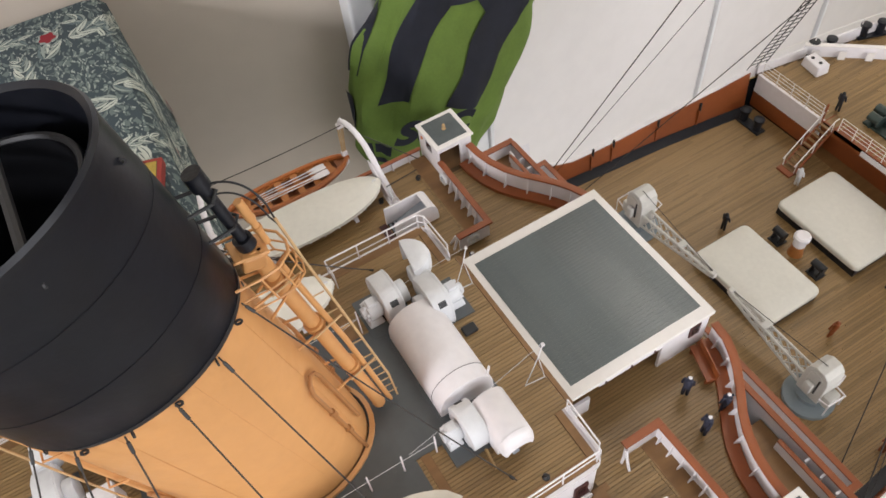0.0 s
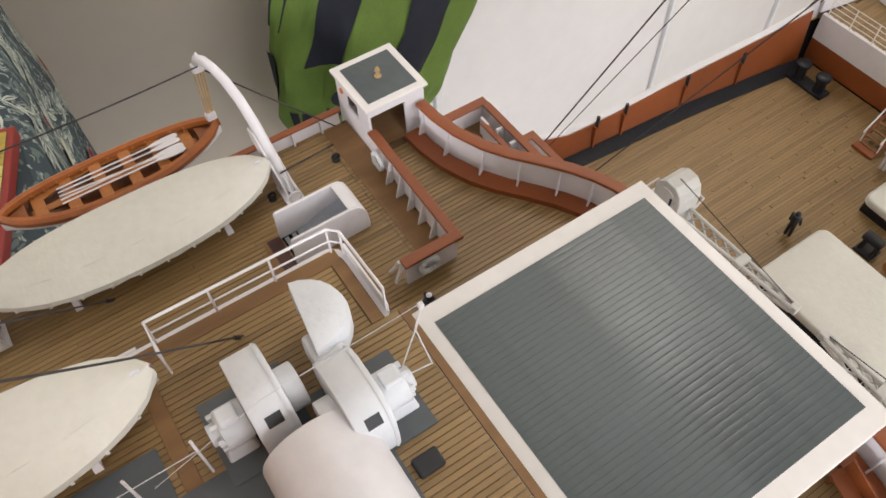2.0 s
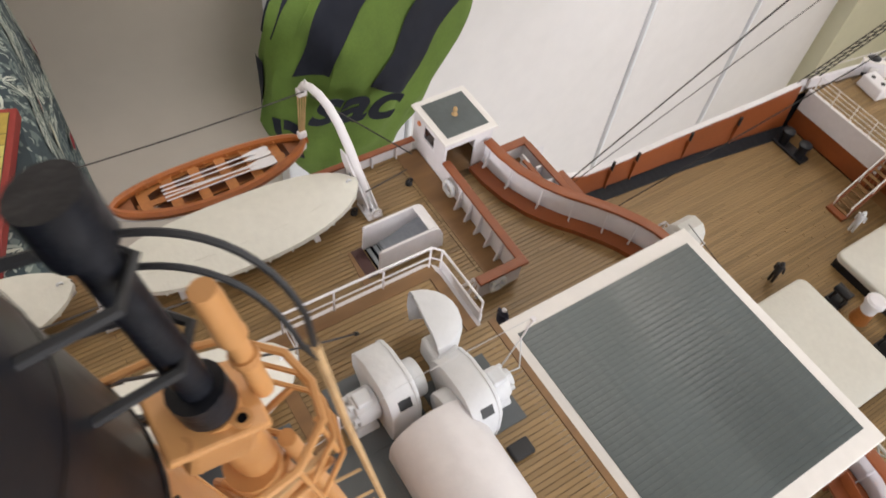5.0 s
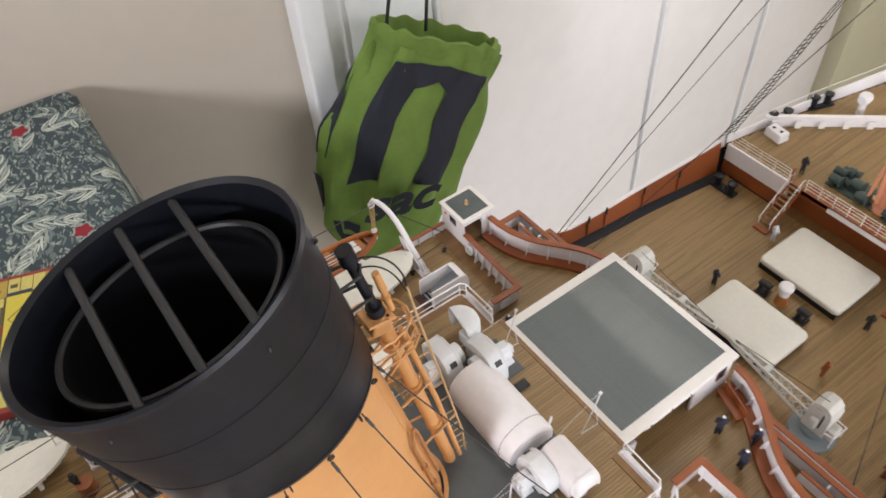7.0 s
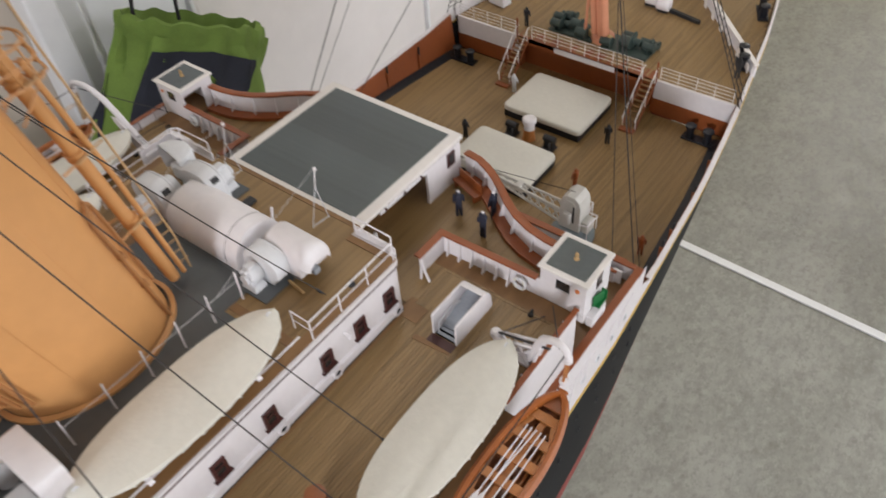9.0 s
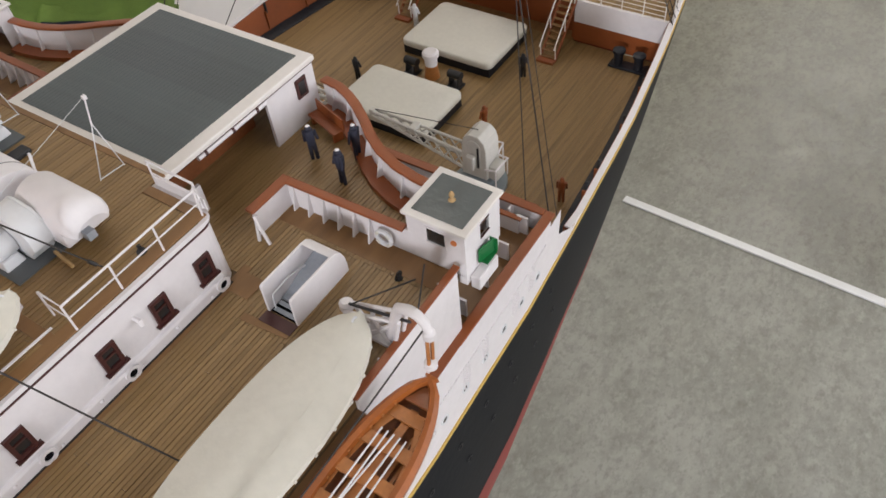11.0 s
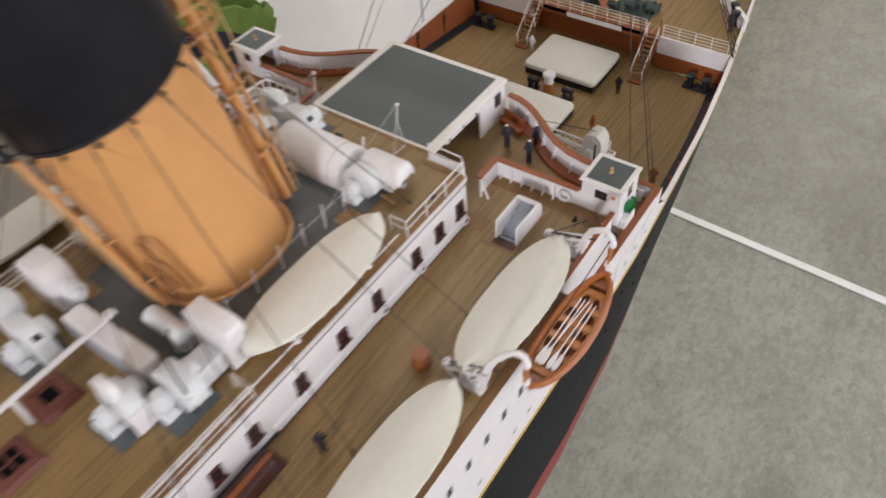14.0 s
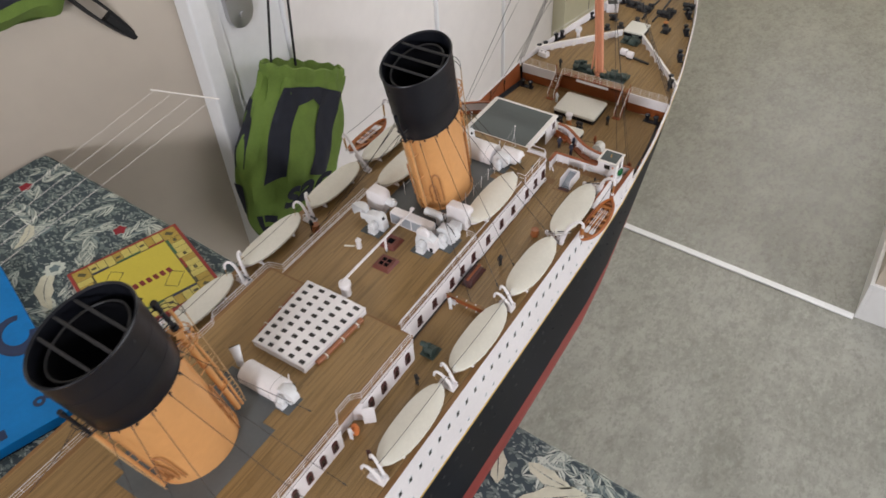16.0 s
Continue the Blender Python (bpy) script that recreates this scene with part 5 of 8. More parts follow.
def lifeboat():
    """A covered lifeboat along y, its keel on chocks."""
    b = thing("lifeboat", (0, 0, 0), label="white lifeboat under a cream canvas cover on chocks", category="lifeboat", group="lifeboats")
    L, W = 4.6, 1.44
    st = [-1 + 2 * i / 24 for i in range(25)]
    hull_me = Mesh()
    rings = []
    for s in st:
        w = max(boat_width(s, W), 0.03)
        sheer = 0.22 * s * s
        rings.append([(w * math.sin(a) * (1.0 if abs(math.sin(a)) > 0.5 else 1.0), s * L, 1.1 + sheer - (0.85 - 0.25 * abs(s) ** 3) * math.cos(a)) for a in [radians(-90 + 180 * k / 12) for k in range(13)]])
    hull_me.loft(rings, closed=False)
    part("boat_hull", hull_me, WHITE, b, smooth=True)
    cover = Mesh()
    rings = []
    rnd = random.Random(5)
    for i, s in enumerate(st):
        w = max(boat_width(s, W) + 0.07, 0.08)
        sheer = 0.22 * s * s
        sag = 0.03 * math.sin(i * 1.7)
        hem = 0.13 + 0.07 * abs(math.sin(i * 1.9))
        rings.append([(-w - 0.02, s * L * 1.012, 1.13 + sheer - hem), (-w, s * L * 1.012, 1.15 + sheer), (-w * 0.62, s * L, 1.27 + sheer * 0.9 + sag), (-w * 0.25, s * L, 1.36 + sheer * 0.7), (0, s * L * 1.012, 1.38 + sheer * 0.7 + sag * 0.3), (w * 0.25, s * L, 1.36 + sheer * 0.7), (w * 0.62, s * L, 1.27 + sheer * 0.9 - sag), (w, s * L * 1.012, 1.15 + sheer), (w + 0.02, s * L * 1.012, 1.13 + sheer - hem)])
    cover.loft(rings, closed=False)
    part("canvas_cover", cover, CREAM, b, "cream canvas cover with a scalloped hem", smooth=True)
    seam = []
    for s in st[1:-1]:
        seam.append((boat_width(s, W) * 0.55 - 0.15, s * L, 1.302 + 0.2 * s * s + 0.01))
    part("cover_seam", Mesh().tube(seam, 0.012, n=4), CREAM, b)
    for s in (-0.55, 0.55):
        part("chock", Mesh().box((0, s * L, 0.2), (1.9, 0.22, 0.4), top=0.75), WHITE, b)
    for i in range(10):
        s = -0.85 + 1.7 * i / 9
        for e in (1, -1):
            part("lashing", Mesh().box((e * (boat_width(s, W) + 0.1), s * L, 0.98 + 0.2 * s * s), (0.05, 0.08, 0.12)), CREAM, b)
    for e in (1, -1):
        part("lifting_eye", Mesh().ring((0, e * L * 0.93, 1.5), 0.06, 0.12, 0.06, n=8, axis="x"), GREY, b)
    return b


LB = lifeboat()
LB.matrix_basis = pose(12.92 * S, -13.15 * S, BOAT_Z * S)
for x, y in ((13.05, -23.1), (13.15, -33.9), (13.05, -45.0), (-12.6, -13.0), (-13.05, -23.1), (-13.15, -33.8), (-13.05, -44.6)):
    again(LB, (x, y, BOAT_Z))
RB = again(LB, (5.95, -18.8, rz))
RB["label"] = "lifeboat under a cream cover on the deckhouse roof"
again(RB, (-5.75, -18.6, rz))


def cutter():
    """An open boat: planked outside, thwarts and oars within."""
    b = thing("cutter", (0, 0, 0), label="open varnished wooden cutter with thwarts and white oars", category="cutter", group="cutters")
    L, W, T = 3.85, 1.12, 0.09
    st = [-1 + 2 * i / 20 for i in range(21)]

    def shell(w0, d0, z0):
        return [[(max(boat_width(s, w0, 2.2), 0.02) * math.sin(a), s * L * (w0 / W) ** 0.2, z0 + 0.35 * s * s - (d0 - 0.3 * abs(s) ** 3) * math.cos(a)) for a in [radians(-90 + 180 * k / 10) for k in range(11)]] for s in st]

    part("outer_planking", Mesh().loft(shell(W, 0.95, 0.0), closed=False), WHITE, b, "white lower planking", smooth=True)
    part("inner_planking", Mesh().loft(shell(W - T, 0.82, 0.0), closed=False), MAHOG, b, "dark brown inner planking", smooth=True)
    gun = Mesh()
    for e in (1, -1):
        gun.loft([[(e * (max(boat_width(s, W, 2.2), 0.02) + d), s * L, 0.35 * s * s + h) for d, h in ((-0.27, -0.1), (-0.05, -0.2), (0.06, -0.2), (0.08, -0.02), (-0.06, 0.08), (-0.22, 0.06))] for s in st], caps=True)
    part("gunwale", gun, CUTTERWOOD, b, "varnished gunwale", smooth=True)
    for k in range(6):
        y = -2.6 + 1.04 * k
        w = boat_width(y / L, W, 2.2) - 0.1
        part("thwart", Mesh().span((-w, y - 0.2, -0.12), (w, y + 0.2, -0.03)), ORANGE_WOOD, b)
    for e in (1, -1):
        part("side_bench", Mesh().loft([[(e * (boat_width(s, W, 2.2) * 0.95 - d), s * L * 0.8, 0.12 * s * s - h) for d, h in ((0.0, 0.17), (0.28, 0.17), (0.28, 0.13), (0.0, 0.13))] for s in st[2:-2]], caps=True), ORANGE_WOOD, b)
        part("end_sheet", Mesh().prism([(-0.38, e * 3.0), (0.38, e * 3.0), (0.1, e * 3.6), (-0.1, e * 3.6)], -0.02, 0.08), MAHOG, b)
    part("stringer", Mesh().span((-0.13, -2.9, -0.2), (0.13, 2.9, -0.141)), ORANGE_WOOD, b)
    rnd = random.Random(11)
    for k in range(5):
        x = -0.4 + 0.2 * k
        a = rnd.uniform(-0.28, 0.28)
        f = 1
        oar = part("oar", Mesh().tube([(x, -1.9 * f, 0.05 + 0.02 * k), (x + a, 1.5 * f, 0.05 + 0.02 * k)], 0.03, n=5), WHITE, b, "white oar")
        tip = [(x + a + w * e, (1.35 + v) * f) for e in (1, -1) for v, w in (((0, 0.03), (0.25, 0.09), (0.6, 0.125), (0.95, 0.12), (1.05, 0.06)) if e > 0 else ((1.05, 0.06), (0.95, 0.12), (0.6, 0.125), (0.25, 0.09), (0, 0.03)))]
        part("blade", Mesh().prism(tip, 0.03 + 0.02 * k, 0.08 + 0.02 * k), WHITE, oar)
    for k in range(13):
        y = -2.7 + 0.45 * k
        w = boat_width(y / L, W, 2.2)
        for e in (1, -1):
            part("rib", Mesh().box((e * (w - 0.23), y, 0.35 * (y / L) ** 2 - 0.1), (0.1, 0.07, 0.18)), ORANGE_WOOD, b)
    for x in (-0.52, -0.3, 0.3, 0.52):
        part("bottom_slat", Mesh().span((x - 0.055, -2.3, -0.55), (x + 0.055, 2.3, -0.5)), ORANGE_WOOD, b)
    return b


CUTTERWOOD = mat("varnished_gunwale", (0.35, 0.105, 0.024), 0.35, vary=0.2, scale=90, fine=0.15)
ORANGE_WOOD = mat("orange_brown_wood", (0.43, 0.165, 0.045), 0.42, vary=0.25, scale=90, fine=0.2)
CT = cutter()
CT.matrix_basis = pose(15.75 * S, -12.9 * S, 1.0 * S, 0, 0, 180)
again(CT, (-15.85, -12.7, 1.0))


def swung_davit(s, y, ylean, label):
    """A davit swung out over the side, holding a cutter's end."""
    d = thing("davit", (s * 11.3 if s > 0 else -11.9, y, BOAT_Z), label=label, category="davit", group="davits")
    p = lambda x, dy, z: (s * x, dy, z)
    arm = [p(0.1, 0, 0.25), p(0.85, -0.04 * ylean, 1.2), p(1.6, -0.1 * ylean, 2.15), p(2.15, -0.2 * ylean, 2.86), p(2.65, -0.34 * ylean, 3.38), p(3.1, -0.5 * ylean, 3.68), p(3.5, -0.64 * ylean, 3.76), p(3.82, -0.73 * ylean, 3.65), p(3.98, -0.78 * ylean, 3.35)]
    if s > 0:
        arm = [p(2.35, -0.3 * ylean, 0.3), p(2.6, -0.38 * ylean, 1.1), p(2.85, -0.45 * ylean, 1.9), p(3.15, -0.6 * ylean, 2.6), p(3.55, -0.8 * ylean, 3.05), p(3.85, -0.9 * ylean, 3.28), p(4.12, -0.96 * ylean, 3.32), p(4.36, -1.0 * ylean, 3.18), p(4.45, -1.0 * ylean, 2.9)]
        part("arm", Mesh().tube(arm, 0.19, n=12, r2=0.14), WHITE, d, "curved white arm", smooth=True)
        for e in (-0.3 * ylean - 0.2, -0.3 * ylean + 0.2):
            lattice = Mesh()
            for a, b in (((0.75, 0.75), (2.95, 1.65)), ((0.75, 0.75), (1.4, 0.0)), ((1.4, 0.0), (2.55, 0.0)), ((2.55, 0.0), (2.95, 1.65)), ((1.9, 1.2), (2.55, 0.05)), ((1.5, 0.05), (2.85, 1.55)), ((1.45, 0.05), (1.6, 1.05))):
                lattice.rod(p(a[0], e, a[1]), p(b[0], e, b[1]), 0.075, n=6)
            part("side_frame", lattice, WHITE, d, "white braced frame")
        part("screw", Mesh().rod(p(0.7, -0.3 * ylean, 0.95), p(3.4, -0.5 * ylean, 2.0), 0.05, n=6), IRON, d, "dark screw rod")
        part("screw_boss", Mesh().turned(p(0.7, -0.3 * ylean, 0.65), ((0.15, 0), (0.24, 0.08), (0.24, 0.3), (0.15, 0.4)), n=10), WHITE, d, smooth=True)
        part("foot", Mesh().box(p(2.0, -0.3 * ylean, 0.07), (1.4, 0.55, 0.14)), WHITE, d, bevel=0.03)
        for k in (-0.12, 0.12):
            part("fall", Mesh().rod(p(4.45, -1.0 * ylean + k, 2.75), p(4.4, -1.05 * ylean + k * 0.8, 1.25), 0.06, n=6), ORANGE_WOOD, d, "tan rope fall")
        part("upper_block", Mesh().turned(p(4.45, -1.0 * ylean, 2.55), ((0.1, 0), (0.19, 0.08), (0.19, 0.3), (0.1, 0.38)), n=12), WHITE, d, smooth=True)
        part("lower_block", Mesh().turned(p(4.4, -1.05 * ylean, 1.15), ((0.1, 0), (0.2, 0.08), (0.2, 0.26), (0.1, 0.34)), n=12), WHITE, d, smooth=True)
        return d
    part("arm", Mesh().tube(arm, 0.19, n=12, r2=0.14), WHITE, d, "curved white arm", smooth=True)
    for e in (-0.17, 0.17):
        line = [(-0.2, 0.0), (0.55, 0.0), (1.75, 1.55), (1.85, 1.95), (1.5, 1.95), (-0.1, 0.45)]
        fr = part("side_frame", Mesh().loft([[p(x, e + w - 0.08 * ylean * max(0, x), z) for x, z in line] for w in (-0.035, 0.035)], caps=True), WHITE, d, bevel=0.015)
        for x, z, r in ((0.35, 0.32, 0.1), (0.75, 0.75, 0.11), (1.15, 1.2, 0.12)):
            part("frame_opening", Mesh().rod(p(x, e * 1.22 - 0.08 * ylean * x, z), p(x, e * 1.26 - 0.08 * ylean * x, z), r, n=8), PANELGREY, fr)
    part("foot", Mesh().box(p(0.15, 0, 0.07), (0.95, 0.62, 0.14)), WHITE, d, bevel=0.03)
    part("screw", Mesh().rod(p(-0.25, 0, 0.35), p(1.7, -0.14 * ylean, 1.75), 0.06, n=6), GREY, d)
    part("hand_wheel", Mesh().ring(p(-0.3, 0.0, 0.36), 0.16, 0.24, 0.06, n=14, axis="x"), WHITE, d)
    part("head_knob", Mesh().turned(p(3.72, -0.72 * ylean, 3.66), ((0.12, 0), (0.09, 0.12), (0.03, 0.3)), n=8), WHITE, d)
    for k in (-0.16, -0.05, 0.06, 0.16):
        part("fall", Mesh().rod(p(3.98, -0.78 * ylean + k, 3.2), p(3.85, -0.95 * ylean + k * 0.6, 1.2), 0.032, n=4), HEMP, d, "tan rope fall")
    part("upper_block", Mesh().box(p(3.98, -0.78 * ylean, 3.2), (0.26, 0.4, 0.34)), WHITE, d, bevel=0.06)
    part("lower_block", Mesh().box(p(3.85, -0.95 * ylean, 1.2), (0.26, 0.36, 0.3)), WHITE, d, bevel=0.06)
    return d


def twin_davit():
    """A davit between two boats, both arms turned in."""
    d = thing("davit", (0, 0, 0), label="white twin-armed davit between two covered lifeboats", category="davit", group="davits")
    part("bed_frame", Mesh().box((0.1, 0, 0.12), (1.7, 0.9, 0.24)), WHITE, d, bevel=0.04)
    for e in (-0.28, 0.28):
        part("arm", Mesh().tube([(0.7, e, 0.2), (0.45, e, 0.9), (0.05, e * 1.3, 1.6), (-0.35, e * 1.6, 2.05), (-0.72, e * 1.9, 2.15), (-0.92, e * 2.1, 1.9)], 0.18, n=8, r2=0.12), WHITE, d, "curved white arm", smooth=True)
        part("quadrant", Mesh().tube([(0.8, e, 0.2), (0.95, e, 0.7), (0.3, e, 1.0), (-0.5, e, 0.6), (-0.6, e, 0.2)], 0.06, n=5), WHITE, d)
        part("block", Mesh().box((-0.92, e * 2.1, 1.68), (0.2, 0.24, 0.3)), WHITE, d, bevel=0.05)
        part("fall", Mesh().rod((-0.92, e * 2.1, 1.6), (-0.6, e * 2.6, 1.2), 0.03, n=4), HEMP, d)
    part("foot", Mesh().box((0.55, 0, 0.3), (0.35, 1.0, 0.4)), WHITE, d, bevel=0.05)
    part("gear_box", Mesh().box((0.15, 0, 0.5), (0.7, 0.4, 0.55)), GREY, d, bevel=0.06)
    part("screw", Mesh().rod((-0.7, 0, 0.45), (0.75, 0, 0.75), 0.07, n=6), GREY, d)
    return d


def tall_davit():
    """A davit between two boats with both heads curled out over them."""
    d = thing("davit", (0, 0, 0), label="white davit with two tall curled arms between covered lifeboats", category="davit", group="davits")
    part("bed_frame", Mesh().box((-0.25, 0, 0.14), (1.5, 0.95, 0.28)), WHITE, d, bevel=0.05)
    part("quadrant_box", Mesh().box((-0.15, 0, 0.62), (0.85, 0.5, 0.75), top=0.7), GREY, d, bevel=0.08)
    for e in (-1, 1):
        path = [(-0.55, 0.3 * e, 0.25), (-0.42, 0.32 * e, 1.0), (-0.22, 0.34 * e, 1.8), (0.02, 0.4 * e, 2.5), (0.26, 0.55 * e, 2.95), (0.45, 0.8 * e, 3.12), (0.58, 1.05 * e, 3.0), (0.62, 1.16 * e, 2.72)]
        arm = part("arm", Mesh().tube(path, 0.19, n=10, r2=0.13), WHITE, d, "tall curled white arm", smooth=True)
        part("head_block", Mesh().box((0.62, 1.16 * e, 2.52), (0.2, 0.22, 0.32)), WHITE, arm, bevel=0.05)
        part("fall", Mesh().rod((0.62, 1.16 * e, 2.4), (0.5, 1.3 * e, 1.35), 0.03, n=4), HEMP, d)
        part("quadrant", Mesh().tube([(0.45, 0.3 * e, 0.2), (0.4, 0.3 * e, 0.75), (-0.1, 0.32 * e, 1.15), (-0.6, 0.3 * e, 0.9), (-0.8, 0.3 * e, 0.25)], 0.075, n=6), WHITE, d)
    part("screw", Mesh().rod((-1.15, 0, 0.7), (0.4, 0, 0.85), 0.07, n=6), IRON, d, "dark screw rod")
    part("crank", Mesh().ring((-1.15, 0, 0.7), 0.12, 0.2, 0.06, n=12, axis="x"), IRON, d)
    return d


swung_davit(1, -7.9, 1.0, "white davit swung out with the cutter's bow tackle")
swung_davit(-1, -8.1, 1.0, "white davit swung out with the cutter's bow tackle")
swung_davit(1, -17.9, -1.0, "white davit swung out with the cutter's stern tackle")
swung_davit(-1, -17.9, -1.0, "white davit swung out with the cutter's stern tackle")
TD = twin_davit()
TD.matrix_basis = pose(13.0 * S, -28.5 * S, BOAT_Z * S)
for x, y in ((13.05, -39.4), (13.05, -50.2)):
    again(TD, (x, y, BOAT_Z))
PD = tall_davit()
PD.matrix_basis = pose(-12.6 * S, -28.4 * S, BOAT_Z * S, 0, 0, 180)
for y in (-39.2, -49.8):
    again(PD, (-12.6, y, BOAT_Z), 180)

# bulwark of the boat deck's fore end, with ribs, and the plating below it
for s in (1, -1):
    bw = thing("boat_deck_bulwark", (0, 0, 0), label="white boat deck side plating with a brown cap", category="bulwark", group="boat deck bulwarks", kind="structure")
    part("plating", Mesh().wall([(s * 14.06, -5.1), (s * 14.1, -10.6)], -2.3, 1.05, 0.12), WHITE, bw)
    part("capping", Mesh().wall([(s * 14.06, -5.0), (s * 14.1, -10.7)], 1.05, 1.15, 0.26), BROWN, bw, bevel=0.03)
    for k in range(5):
        part("rib", Mesh().span((s * 13.86, -5.9 - 1.1 * k, 0.52), (s * 14.0, -5.84 - 1.1 * k, 1.03)), WHITE, bw)

# windows and scuttles along the white plating
for s in (1, -1):
    for k in range(30):
        y = -12.2 - 1.55 * k
        z = -2.1
        x = side(y, z)
        f = part("side_window", Mesh().box((s * (x + 0.01), y, z), (0.08, 0.58, 0.9)), GREY, hull, bevel=0.02)
        part("pane", Mesh().box((s * (x + 0.035), y, z), (0.05, 0.4, 0.68)), GLASS, f)
    for k in range(20):
        y = -11.0 - 2.4 * k - (0.9 if k % 2 else 0)
        x = side(y, -5.4)
        f = part("scuttle", Mesh().ring((s * x, y, -5.4), 0.16, 0.26, 0.05 * s, n=12, axis="x"), GREY, hull)
        part("glass", Mesh().rod((s * x, y, -5.4), (s * (x + 0.02), y, -5.4), 0.17, n=12), GLASS, f)
    for k in range(8):
        y = 0.6 - 1.55 * k
        x = side(y, -5.3)
        f = part("scuttle", Mesh().ring((s * x, y, -5.3), 0.16, 0.25, 0.05 * s, n=12, axis="x"), GREY, hull)
        part("glass", Mesh().rod((s * x, y, -5.3), (s * (x + 0.02), y, -5.3), 0.17, n=12), GLASS, f)
    for k in range(26):
        y = 3.0 - 2.3 * k
        for z in (-9.2, -11.6):
            x = side(y, z)
            part("scuttle", Mesh().ring((s * x, y + (0.7 if z < -10 else 0), z), 0.11, 0.19, 0.05 * s, n=10, axis="x"), IRON, hull)
    riv = Mesh()
    for k in range(66):
        y = 1.2 - 0.18 * k
        x = side(y, -3.9)
        riv.box((s * (x + 0.02), y, -3.9), (0.05, 0.09, 0.1))
        if k % 22 in (6, 7, 8, 14, 15, 16):
            for j in range(6):
                riv.box((s * (side(y, -4.2 - 0.22 * j) + 0.02), y, -4.2 - 0.22 * j), (0.05, 0.09, 0.1))
    tagged(part("rivets", riv, WHITE, hull), kind="stuff")


# ---- ventilators and casings on the roof ----
def scoop(at, face, r, h):
    """A D-shaped hood with a domed top; face: where its flat mouth looks, in degrees."""
    me, n = Mesh(), 13
    c, q = math.cos(radians(face)), math.sin(radians(face))
    rings = []
    for z, k in ((0.45, 0.8), (0.8, 1.0), (h - 0.35, 1.0), (h - 0.12, 0.93), (h - 0.02, 0.75), (h, 0.4), (h, 0.02)):
        row = []
        for i in range(n):
            a = math.pi * i / (n - 1) + math.pi / 2
            u, w = r * k * math.cos(a) + 0.25 * r, r * k * math.sin(a) * 0.95
            row.append((at[0] + u * c - w * q, at[1] + u * q + w * c, at[2] + z))
        rings.append(row)
    me.loft(rings, closed=False)
    # wall thickness
    me.loft([[(at[0] + (x - at[0]) * 0.93 + 0.03 * c, at[1] + (y - at[1]) * 0.93 + 0.03 * q, at[2] + (z - at[2]) * 0.95) for x, y, z in row] for row in rings], closed=False)
    return me




